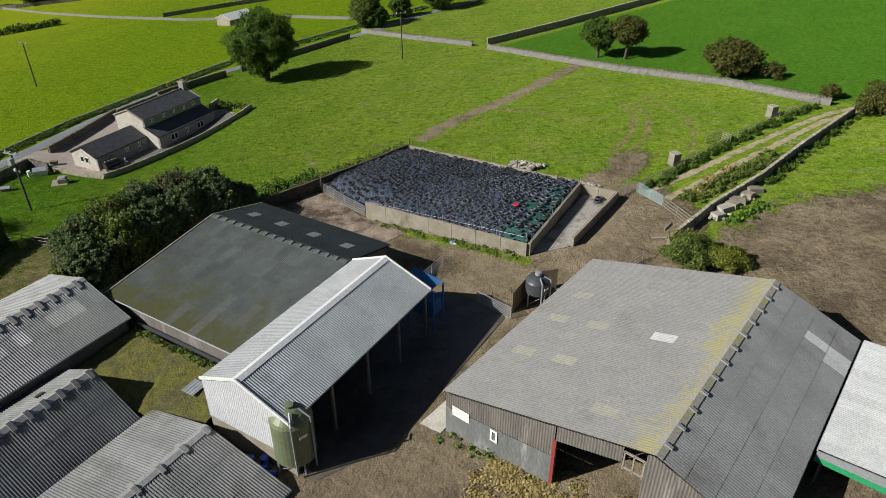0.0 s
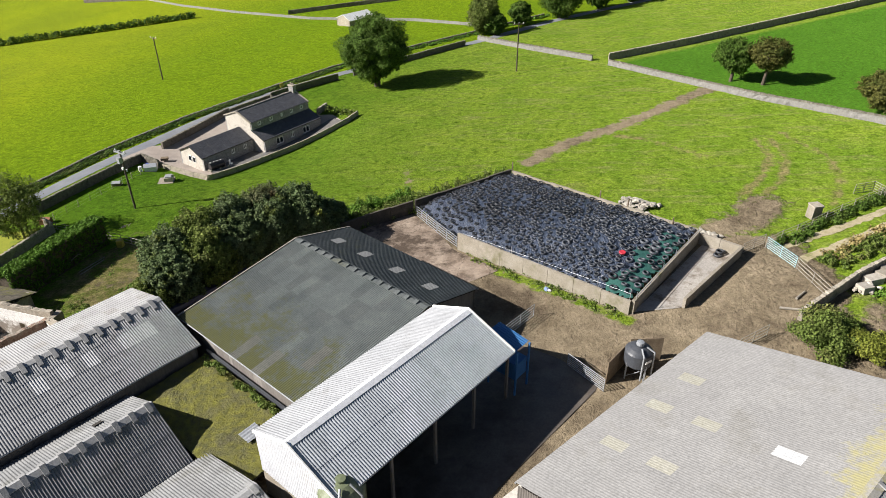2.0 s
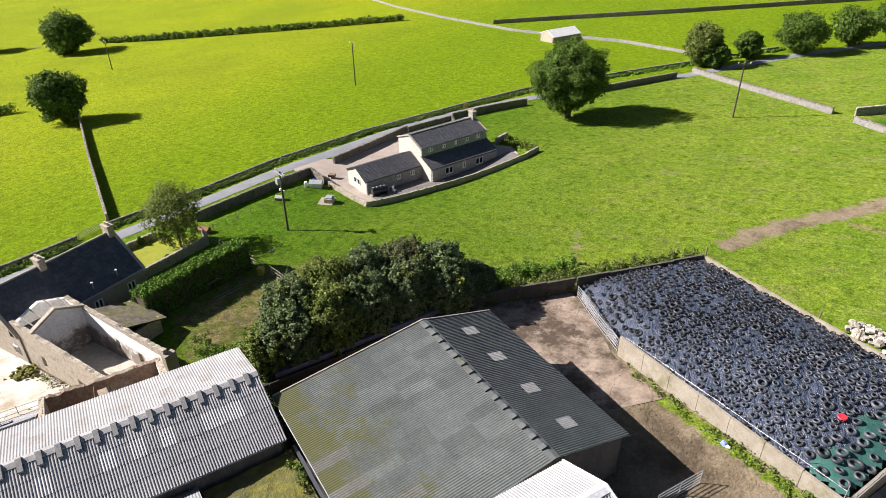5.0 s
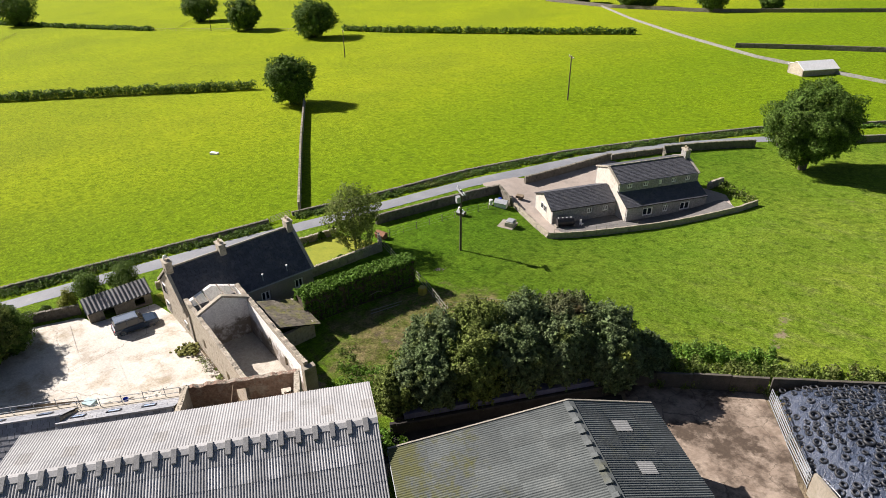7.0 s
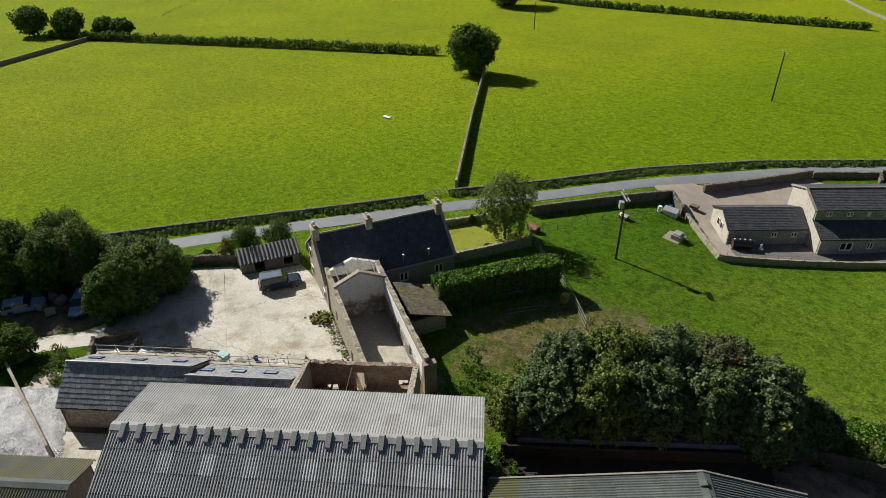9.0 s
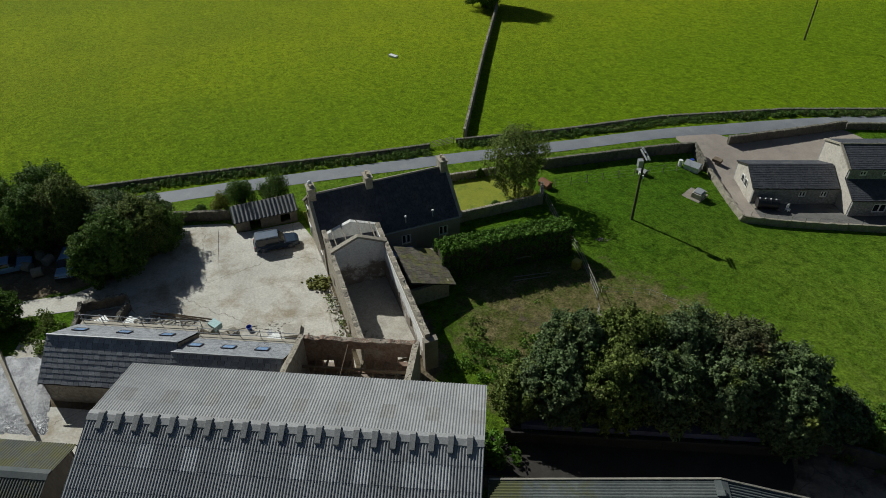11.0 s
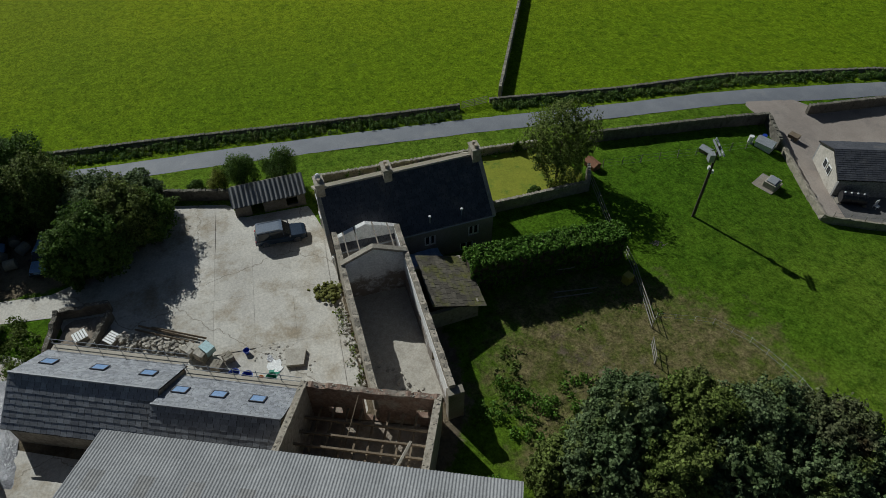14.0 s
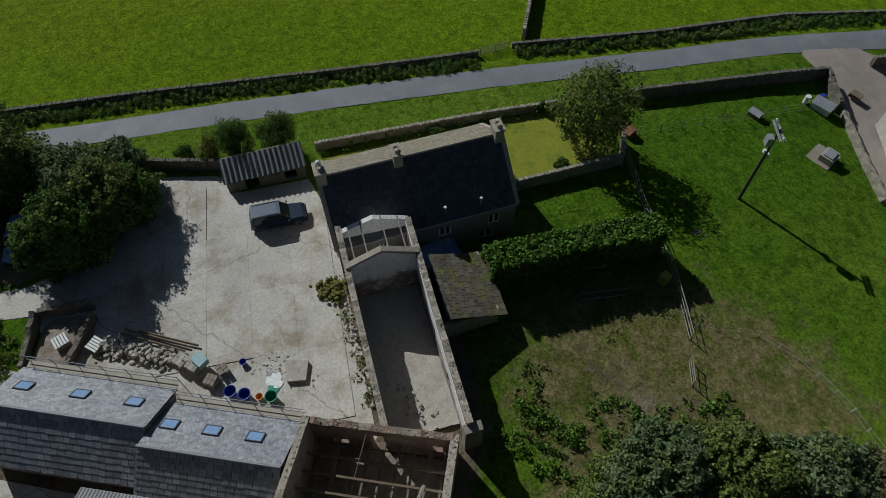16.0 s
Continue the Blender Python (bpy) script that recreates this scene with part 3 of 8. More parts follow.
def stone_wall(name, pts, h, label, w=.45, cope=True, material="stone", lift=0.0, ragged=.0, cope_material="cope"):
    """A dry stone wall with uneven faces and upright cope stones."""
    p = resample(pts, .5)
    n = normals2(p)
    v, f = [], []
    c = Bag()
    sec = ((-.5, -.3), (-.46, .35), (-.36, .8), (-.33, 1.0), (.33, 1.0), (.36, .8), (.46, .35), (.5, -.3))
    for i in range(len(p)):
        hh = h + random.uniform(-ragged, ragged)
        for s, z in sec:
            q = p[i] + n[i] * (s * w + random.uniform(-.035, .035))
            v.append((q[0] + random.uniform(-.05, .05), q[1] + random.uniform(-.05, .05), gz(*q) + lift + hh * z + random.uniform(-.03, .03)))
        if cope and i < len(p) - 1:
            for k in (.16, .5, .84):
                q = p[i] * (1 - k) + p[i + 1] * k
                d = p[i + 1] - p[i]
                u = Vector((*d, gz(*p[i + 1]) - gz(*p[i]))).normalized()
                a = random.uniform(-.3, .3)
                side = Vector((n[i][0], n[i][1], 0))
                hz = random.uniform(.1, .17)
                c.box(Vector((*q, gz(*q) + lift + hh + hz * .8)), u * .075, side * w * random.uniform(.34, .45), (Vector((0, 0, 1)) + u * a) * hz)
    k = len(sec)
    for i in range(len(p) - 1):
        f += [(i * k + j, i * k + j + 1, (i + 1) * k + j + 1, (i + 1) * k + j) for j in range(k - 1)]
    f += [tuple(range(k))[::-1], tuple(range((len(p) - 1) * k, len(p) * k))]
    t = thing(name, P3(*p[0]), label, "wall", kind="structure")
    shape("masonry", v, f, M[material], t)
    if cope:
        c.put("cope", M[cope_material], t)
    return t


def rail_fence(name, pts, label, h=1.1, step=2.2, rails=3, wire=False, material="timber_grey", lean=.05, r=.05):
    """Posts with rails or wires."""
    p = resample(pts, step)
    t = thing(name, P3(*p[0]), label, "fence", kind="structure")
    tops = []
    for x, y in p:
        a = P3(x, y, -.2)
        b = P3(x, y, h) + Vector((random.uniform(-lean, lean), random.uniform(-lean, lean), random.uniform(-.05, .05)))
        tops.append((a, b))
        Bag().bar(a, b, r, r * .9, 6).put("post", M[material], t)
    for k in range(rails):
        fz = (k + .8) / rails
        g = Bag()
        for (a, b), (c, d) in zip(tops[:-1], tops[1:]):
            g.bar(a.lerp(b, fz), c.lerp(d, fz), .012 if wire else .04, n=4)
        g.put("wire" if wire else "rail", M["steel"] if wire else M[material], t)
    return t


# frames of the building groups: E for the older sheds, R for the large barn, H for the farmhouse, K for the far house
class Frame:
    def __init__(self, ox, oy, ux, uy):
        k = math.hypot(ux, uy)
        self.o, self.u, self.v = Vector((ox, oy, 0)), Vector((ux / k, uy / k, 0)), Vector((uy / k, -ux / k, 0))

    def __call__(self, a, b, z=0.0):
        return self.o + self.u * a + self.v * b + Vector((0, 0, z))

    def ground(self, a, b):
        q = self(a, b)
        return float(gz(q.x, q.y))


E_ = Frame(0, 0, .51, .86)
R_ = Frame(.11, 36.1, .626, .78)
H_ = Frame(-67.8, 57.4, .083, .997)
K_ = Frame(-51.75, 118.5, .45, .893)
D_ = Frame(0, 0, .86, -.51)
SHEETS = {}


def roof_slope(parent, fr, r0, r1, pr, zr, pe, ze, pick, wide=1.0, long=2.6, pitch=.25, amp=.05, th=.0):
    """Corrugated sheets laid from the eave up to the ridge; pick(i, j, n, m) names each sheet's material."""
    n = max(1, round((r1 - r0) / wide))
    a, b = fr(0, pr, zr), fr(0, pe, ze)
    down = (b - a)
    length = down.length
    m = max(1, round(length / long))
    w, l = (r1 - r0) / n, length / m
    down.normalize()
    x = fr.u.copy()
    if x.cross(down).z < 0:
        x = -x
    nrm = x.cross(down)
    waves = max(3, round(w / pitch))
    cols = waves * 4 + 1
    for i in range(n):
        for j in range(m):
            key = (pick(i, j, n, m), round(w, 3), round(l, 3))
            if key not in SHEETS:
                v, f = [], []
                for k in range(cols):
                    z = amp * math.sin(k * math.pi / 2)
                    xx = k / (cols - 1) * w
                    v += [(xx, 0, z), (xx, l + .12, z + .018)]
                f = [(2 * k, 2 * k + 2, 2 * k + 3, 2 * k + 1) for k in range(cols - 1)]
                SHEETS[key] = mesh("roof_sheet", v, f, M[key[0]], True)
            ob = new("roof_sheet", SHEETS[key])
            o = fr(r0 + w * i if x.dot(fr.u) > 0 else r1 - w * i, pr, zr) + down * (l * j)
            o += nrm * (random.uniform(0, .006) + .03)
            rot = Matrix((x, down, nrm)).transposed().to_4x4()
            under(ob, parent, Matrix.Translation(o) @ rot)


def roof_deck(parent, fr, r0, r1, pr, zr, pe, ze, material="dark", th=.12):
    """The purlins and boards under the sheets."""
    g = Bag().slab([fr(r0, pr, zr - .06), fr(r1, pr, zr - .06), fr(r1, pe, ze - .06), fr(r0, pe, ze - .06)], (0, 0, -th))
    return g.put("roof_deck", M[material], parent)


def ridge_caps(parent, fr, r0, r1, pr, zr, material, step=0.0, sl=(.3, .3), reach=(.62, .62)):
    """The ridge capping, and raised ventilating caps at every step."""
    g = Bag()
    for s, k in ((-1, sl[0]), (1, sl[1])):
        a = [fr(r0, pr, zr + .1), fr(r1, pr, zr + .1), fr(r1, pr + s * .4, zr + .1 - k * .4), fr(r0, pr + s * .4, zr + .1 - k * .4)]
        g.slab(a if s > 0 else a[::-1], (0, 0, -.04))
    g.put("ridge_cap", M[material], parent)
    r = r0 + .8
    while step and r < r1 - .5:
        c = Bag()
        for s, k in ((-1, sl[0]), (1, sl[1])):
            q = reach[s > 0]
            a = [fr(r, pr, zr + .25), fr(r + .38, pr, zr + .25), fr(r + .36, pr + s * q, zr + .2 - k * q), fr(r + .02, pr + s * q, zr + .2 - k * q)]
            c.slab(a if s > 0 else a[::-1], (0, 0, -.13))
        c.put("ridge_vent", M[material] if material == "fibre_dark" else M["vent"], parent)
        r += step


def wall_run(parent, a, b, z0, z1, openings=(), th=.35, material="stonelight", name="wall"):
    """An upright wall from a to b (x, y), with openings (start, end, bottom, top) that go through it. th is to the left of a-b."""
    a, b = Vector((a[0], a[1], 0)), Vector((b[0], b[1], 0))
    d = (b - a)
    ln = d.length
    d.normalize()
    n = Vector((-d.y, d.x, 0)) * th
    xs = sorted({0, ln, *[q for o in openings for q in o[:2]]})
    g = Bag()
    for x0, x1 in zip(xs[:-1], xs[1:]):
        cuts = sorted([(o[2], o[3]) for o in openings if o[0] <= x0 + 1e-6 and o[1] >= x1 - 1e-6])
        z = z0
        for lo, hi in cuts + [(z1, z1)]:
            if lo > z + .01:
                g.slab([a + d * x0 + Vector((0, 0, z)), a + d * x1 + Vector((0, 0, z)), a + d * x1 + n + Vector((0, 0, z)), a + d * x0 + n + Vector((0, 0, z))], (0, 0, lo - z))
            z = max(z, hi)
    ob = g.put(name, M[material], parent)
    bm = bmesh.new()
    bm.from_mesh(ob.data)
    bmesh.ops.remove_doubles(bm, verts=bm.verts, dist=.0005)
    bm.to_mesh(ob.data)
    bm.free()
    return ob


def window_part(parent, a, b, o, th, frame_mat="white", bars=1, name="window"):
    """A framed window in the opening o of the wall from a to b."""
    a, b = Vector((a[0], a[1], 0)), Vector((b[0], b[1], 0))
    d = (b - a).normalized()
    n = Vector((-d.y, d.x, 0))
    x0, x1, z0, z1 = o
    c = lambda x, z, dep: a + d * x + n * dep + Vector((0, 0, z))
    g = Bag()
    w = .17
    bits = [(x0, x0 + w, z0, z1), (x1 - w, x1, z0, z1), (x0 + w, x1 - w, z0, z0 + w), (x0 + w, x1 - w, z1 - w, z1)]
    bits += [((x0 + x1) / 2 - w / 2, (x0 + x1) / 2 + w / 2, z0 + w, z1 - w)] * (bars > 0)
    for p, q, r, s in bits:
        g.slab([c(p, r, .1), c(q, r, .1), c(q, s, .1), c(p, s, .1)], n * .07)
    fr = g.put(name, M[frame_mat], parent)
    Bag().slab([c(x0 + w, z0 + w, .13), c(x1 - w, z0 + w, .13), c(x1 - w, z1 - w, .13), c(x0 + w, z1 - w, .13)], n * .012).put("pane", M["glass"], fr)
    Bag().slab([c(x0 - .08, z0 - .1, -.06), c(x1 + .08, z0 - .1, -.06), c(x1 + .08, z0, -.06), c(x0 - .08, z0, -.06)], n * .2).put("sill", M["cope"], fr)
    return fr


def gable(parent, fr, r, th, pts, material, name="gable_wall"):
    """An upright end wall at r, outlined by (p, z) points."""
    return Bag().slab([fr(r, p, z) for p, z in pts], fr.u * th).put(name, M[material], parent)


glass = bpy.data.materials.new("window_glass")
glass.use_nodes = True
gb = glass.node_tree.nodes["Principled BSDF"]
gb.inputs["Base Color"].default_value = (.02, .025, .03, 1)
gb.inputs["Roughness"].default_value, gb.inputs["Specular IOR Level"].default_value = .06, .6
M["glass"] = glass


def clad(parent, name, base, along, length, zlow, zhigh, material, pitch=.2, amp=.03, flat=False):
    """An upright corrugated skin from base along a direction; zlow and zhigh give its edges at each distance."""
    n = int(length / pitch) * 4
    out = Vector((along.y, -along.x, 0))
    v, f = [], []
    for k in range(n + 1):
        s = length * k / n
        q = base + along * s + out * (0 if flat else amp * math.sin(k * math.pi / 2))
        v += [(q.x, q.y, zlow(s)), (q.x, q.y, zhigh(s))]
    m = len(v)
    f = [(2 * k, 2 * k + 2, 2 * k + 3, 2 * k + 1) for k in range(n)]
    return shape(name, v, f, M[material], parent, smooth=True)


def slated(parent, fr, r0, r1, pr, zr, pe, ze, material, tile=(.4, .33), name="slating", th=.02):
    """Courses of slates, each a thin lapped piece, from eave to ridge."""
    a, b = fr(0, pr, zr), fr(0, pe, ze)
    down = b - a
    ln = down.length
    down.normalize()
    side = fr.u
    nrm = side.cross(down)
    if nrm.z < 0:
        nrm = -nrm
    rows = max(1, round(ln / tile[1]))
    g = Bag()
    for j in range(rows):
        s0, s1 = ln * j / rows - .04, ln * (j + 1) / rows
        r = r0 - (tile[0] / 2 if j % 2 else 0)
        while r < r1 - .02:
            w = tile[0] * random.uniform(.85, 1.15)
            x0, x1 = max(r, r0), min(r + w - tile[0] * .06, r1)
            if x1 > x0 + .03:
                o = fr(0, pr, zr)
                k = random.uniform(0, .012)
                lo, hi = nrm * .01, nrm * (.03 + k)
                e = random.uniform(-.03, .02)
                p = [o + side * x0 + down * s0 + lo, o + side * x1 + down * s0 + lo, o + side * x1 + down * (s1 + e) + hi, o + side * x0 + down * (s1 + e) + hi]
                q = [c - nrm * th for c in p[2:]]
                g.add(p + q, [(0, 1, 2, 3), (3, 2, 4, 5), (1, 4, 2), (0, 3, 5)])
            r += w
    ob = g.put(name, M[material], parent)
    return tagged(ob, kind="stuff")


def rubble_wall(parent, a, b, z0, za, zb, th=.5, material="stone", openings=(), name="wall", rag=.12, inner=None, top=True):
    """A mortared rubble wall with a broken top, from a to b; inner is a thin facing on its left side."""
    a, b = Vector((a[0], a[1], 0)), Vector((b[0], b[1], 0))
    ln = (b - a).length
    d = (b - a).normalized()
    n = Vector((-d.y, d.x, 0))
    zlo = min(za, zb) - .35
    w = wall_run(parent, a, b, z0, zlo, openings, th, material, name)
    g, c = Bag(), Bag()
    m = max(2, int(ln / .4))
    prev = None
    for i in range(m + 1):
        s = ln * i / m
        z = za + (zb - za) * i / m + random.uniform(-rag, rag)
        cur = (s, z)
        if prev:
            p0, p1 = a + d * prev[0], a + d * s
            pts = [p0 + Vector((0, 0, zlo + .004)), p1 + Vector((0, 0, zlo + .004)), p1 + Vector((0, 0, z)), p0 + Vector((0, 0, prev[1]))]
            g.slab(pts, n * th)
            for k in range(5):
                q = p0.lerp(p1, (k + .5) / 5) + n * random.uniform(.06, th - .06)
                c.rock(q + Vector((0, 0, (prev[1] + z) / 2 - .03)), random.uniform(.05, .1))
        prev = cur
    tagged(g.put("wall_top", M[material], parent), kind="stuff")
    if top:
        tagged(c.put("broken_top", M["cope"], parent), kind="stuff")
    if inner:
        wall_run(parent, a + n * th, b + n * th, z0, zlo + .2, openings, .03, inner, "inner_face")
    return w


# ---- the land ----
def seg_dist(x, y, pts):
    """Distance of grid points from a line of points."""
    best = np.full(np.shape(x), 1e9)
    for (x0, y0), (x1, y1) in zip(pts[:-1], pts[1:]):
        dx, dy = x1 - x0, y1 - y0
        k = np.clip(((x - x0) * dx + (y - y0) * dy) / (dx * dx + dy * dy), 0, 1)
        best = np.minimum(best, np.hypot(x - x0 - k * dx, y - y0 - k * dy))
    return best


def inside(x, y, pts):
    r = np.zeros(np.shape(x), bool)
    for (x0, y0), (x1, y1) in zip(pts, pts[1:] + pts[:1]):
        hit = ((y0 > y) != (y1 > y)) & (x < (x1 - x0) * (y - y0) / (y1 - y0 + 1e-12) + x0)
        r ^= hit
    return r


def area(x, y, pts, soft):
    """1 inside the outline, fading to 0 over soft metres outside it."""
    d = seg_dist(x, y, pts + pts[:1])
    return np.where(inside(x, y, pts), .5 + np.clip(d / soft, 0, 1) * .5, .5 - np.clip(d / soft, 0, 1) * .5)


ROAD = [(-104, -60), (-96, 0), (-90, 29), (-87.6, 44.4), (-84.6, 60.6), (-82.0, 73.5), (-78.5, 88.6), (-75.4, 104.0), (-70.0, 121.6), (-65.7, 132.6), (-60.1, 142.8), (-50.7, 154.6), (-34.6, 169), (-21.2, 180.5), (-3.9, 200), (7.7, 210), (40, 236), (120, 290)]
YARD_EARTH = [(-25, 77), (-16.5, 82.8), (-12, 82), (-7, 74), (4, 66), (12, 70), (18, 77), (26, 76), (30, 66), (26, 58), (34, 56), (60, 60), (66, 30), (50, 0), (10, -30), (-40, -30), (-60, 5), (-30, 40), (-30, 70)]
MUD_FIELD = [(29, 62), (38, 68), (50, 70), (75, 72), (95, 40), (60, 25), (34, 46), (25, 55)]
DRY = [(-47, 58), (-52, 60.5), (-54.5, 62), (-55.5, 66), (-54.5, 73), (-50, 75), (-46, 78.5), (-40, 79.5), (-36, 77), (-37, 66), (-41, 58)]
xs = np.r_[np.linspace(-4000, -500, 12), np.linspace(-480, -140, 35), np.arange(-130, 95, .75), np.linspace(100, 480, 30), np.linspace(550, 4000, 10)]
ys = np.r_[np.linspace(-3000, -200, 8), np.linspace(-160, -22, 12), np.arange(-18, 215, .75), np.linspace(220, 620, 40), np.linspace(700, 4500, 12)]
gx, gy = np.meshgrid(xs, ys)
zz = gz(gx, gy)
near = (np.abs(gx + 20) < 115) & (np.abs(gy - 95) < 118)
zz = zz + np.where(near, 0.05 * np.sin(gx * .9 + 2 * np.sin(gy * .31)) * np.sin(gy * .7), 0) * .6
# masks: bare earth, field tint, dry grass
mud = np.maximum.reduce([
    area(gx, gy, YARD_EARTH, 1.6), area(gx, gy, MUD_FIELD, 4.0) * .93,
    np.clip(1.1 - seg_dist(gx, gy, [(-3, 99), (1.5, 105.5), (11.3, 114), (19, 123), (26, 131)]) / 3.0, 0, 1) * .85,
    np.clip(1.1 - seg_dist(gx, gy, [(19, 77), (23, 80), (25.5, 84)]) / 4.8, 0, 1) * .85,
    np.clip(1 - seg_dist(gx, gy, [(-21, 97), (-19, 90)]) / 1.6, 0, 1) * .6,
    area(gx, gy, [(-66.5, 47.5), (-66, 57), (-58, 57), (-47, 55), (-41, 50), (-47, 38), (-52, 42), (-50.5, 47)], 1.2), area(gx, gy, [tuple(E_(a, b)[:2]) for a, b in ((-10, -61.8), (12, -61.2), (22, -60.8), (22, -58), (-10, -58))], 1.2),
    area(gx, gy, [(-73.4, 20.5), (-72.6, 26), (-74.5, 30), (-81, 33), (-87, 24), (-82, 17)], 1.0),
    # earth strip added to darken the ground in the grove's shade
    area(gx, gy, [(-39, 52), (-27, 73), (-24, 71), (-35, 49)], 1.5),
    area(gx, gy, [(-50, 62), (-52, 64), (-44, 72), (-40, 72), (-42, 63)], 4) * .55,
    np.clip(1 - seg_dist(gx, gy, [(58, 93), (47.6, 89.5), (36, 82), (26, 72.5)]) / 1.2, 0, 1) * .4,
])
mud = mud - np.clip(1.25 - seg_dist(gx, gy, [(-7.6, 70.6), (.6, 65.0), (8.6, 59.6)]) / 1.1, 0, 1) * .75
cx = np.interp(gy, [q[1] for q in ROAD], [q[0] for q in ROAD])
west = np.clip((cx - gx) / 3, 0, 1)
wall_y = np.interp(gx, [-21.5, 6.6, 22.8, 33, 47, 58], [182.5, 153, 136, 124, 111, 96.5])
east = np.clip((gy - wall_y) / 2, 0, 1) * np.clip((gx - 10 - (gy - 152) * 1.55) / 3, 0, 1) * (gx > 5)
dry = area(gx, gy, DRY, 5.0)
for arc in ([(25, 85), (29, 91), (31.5, 98), (31, 106)], [(23.5, 86.5), (27.2, 92.5), (29.5, 99), (29, 106)], [(33, 84), (36, 91), (36.5, 99), (33, 108)], [(22, 99), (15, 106), (10, 109)]):
    dry = np.maximum(dry, np.clip(1.15 - seg_dist(gx, gy, arc) / 1.0, 0, 1) * .62)
n0, n1 = gx.shape
idx = np.arange(n0 * n1).reshape(n0, n1)
quads = np.stack([idx[:-1, :-1], idx[:-1, 1:], idx[1:, 1:], idx[1:, :-1]], -1).reshape(-1, 4)
me = bpy.data.meshes.new("ground")
me.vertices.add(n0 * n1)
me.vertices.foreach_set("co", np.stack([gx, gy, zz], -1).ravel())
me.loops.add(len(quads) * 4)
me.loops.foreach_set("vertex_index", quads.ravel())
me.polygons.add(len(quads))
me.polygons.foreach_set("loop_start", np.arange(len(quads)) * 4)
me.polygons.foreach_set("loop_total", np.full(len(quads), 4))
me.polygons.foreach_set("use_smooth", np.full(len(quads), True))
lay = me.color_attributes.new("cover", "FLOAT_COLOR", "POINT")
lay.data.foreach_set("color", np.stack([mud, west, dry, east], -1).ravel())
me.update()
me.validate()


def ground_material():
    m = bpy.data.materials.new("pasture")
    m.use_nodes = True
    nt = m.node_tree
    N, L = nt.nodes, nt.links
    b = N["Principled BSDF"]
    pos = N.new("ShaderNodeNewGeometry").outputs["Position"]
    at = N.new("ShaderNodeAttribute")
    at.attribute_name = "cover"
    sep = N.new("ShaderNodeSeparateColor")
    L.new(at.outputs["Color"], sep.inputs[0])

    def ns(s, d=5, r=.6, st=None):
        n = N.new("ShaderNodeTexNoise")
        n.inputs["Scale"].default_value, n.inputs["Detail"].default_value, n.inputs["Roughness"].default_value = s, d, r
        v = pos
        if st:
            mp = N.new("ShaderNodeMapping")
            mp.inputs["Scale"].default_value = st
            L.new(pos, mp.inputs["Vector"])
            v = mp.outputs[0]
        L.new(v, n.inputs["Vector"])
        return n.outputs["Fac"]

    def rm(f, a, c, lo=0.0, hi=1.0):
        r = N.new("ShaderNodeMapRange")
        for k, q in ((1, a), (2, c), (3, lo), (4, hi)):
            r.inputs[k].default_value = q
        L.new(f, r.inputs[0])
        return r.outputs[0]

    def mx(f, a, c, mode="MIX"):
        x = N.new("ShaderNodeMix")
        x.data_type, x.blend_type = "RGBA", mode
        for s, q in ((x.inputs[0], f), (x.inputs[6], a), (x.inputs[7], c)):
            if hasattr(q, "links"):
                L.new(q, s)
            else:
                s.default_value = (*q, 1) if isinstance(q, tuple) else q
        return x.outputs[2]

    def ma(op, a, c):
        x = N.new("ShaderNodeMath")
        x.operation = op
        for s, q in ((x.inputs[0], a), (x.inputs[1], c)):
            if hasattr(q, "links"):
                L.new(q, s)
            else:
                s.default_value = q
        return x.outputs[0]

    sx = N.new("ShaderNodeSeparateXYZ")
    L.new(pos, sx.inputs[0])
    patchy, tuft, blade = ns(.09, 6, .65), ns(.8, 6, .7), ns(4.2, 6, .8)
    nearg = mx(rm(patchy, .35, .65), PASTURE[0], PASTURE[1])
    nearg = mx(rm(tuft, .50, .64, 0, .85), nearg, PASTURE[2])
    westg = mx(rm(patchy, .3, .7), PASTURE[3], PASTURE[4])
    westg = mx(rm(tuft, .48, .64, 0, .75), westg, PASTURE[5])
    westg = mx(rm(ns(.03, 4, .6), .4, .65, 0, .5), westg, (.15, .20, .012))
    westg = mx(rm(sx.outputs[0], -150, -98, 0, .62), westg, mx(rm(tuft, .42, .62), (.10, .20, .004), (.055, .125, .003)))
    eastg = mx(rm(patchy, .3, .7), PASTURE[6], PASTURE[7])
    eastg = mx(rm(tuft, .5, .7, 0, .5), eastg, (.045, .13, .012))
    strawy = ma("MULTIPLY", rm(ns(.5, 6, .75, (.35, 1.3, 1)), .5, .7, 0, .9), rm(sx.outputs[0], -45, -5, .05, 1))
    nearg = mx(strawy, nearg, (.20, .21, .065))
    # greener grass to the west, also darkened for how it looks toward the sun
    lush_dim = ma("MULTIPLY", rm(sx.outputs[0], -62, -22, .7, 0), rm(sx.outputs[0], -77, -70, .3, 1))
    nearg = mx(lush_dim, nearg, mx(rm(tuft, .42, .62), (.072, .175, .006), (.042, .108, .005)))
    col = mx(sep.outputs[1], nearg, westg)
    col = mx(at.outputs["Alpha"], col, eastg)
    dryc = mx(rm(ns(.7, 6, .75), .4, .62), (.25, .20, .10), (.105, .125, .025))
    dryf = rm(ma("ADD", sep.outputs[2], ma("MULTIPLY", ma("SUBTRACT", ns(.4, 5, .7), .5), 1.6)), .27, .6, 0, .9)
    col = mx(dryf, col, dryc)
    earth = mx(rm(ns(.3, 6, .65), .35, .65), (.175, .14, .092), (.275, .225, .152))
    clod = ns(1.6, 5, .7)
    rutted = rm(sx.outputs[0], 16, 27, .25, 1)
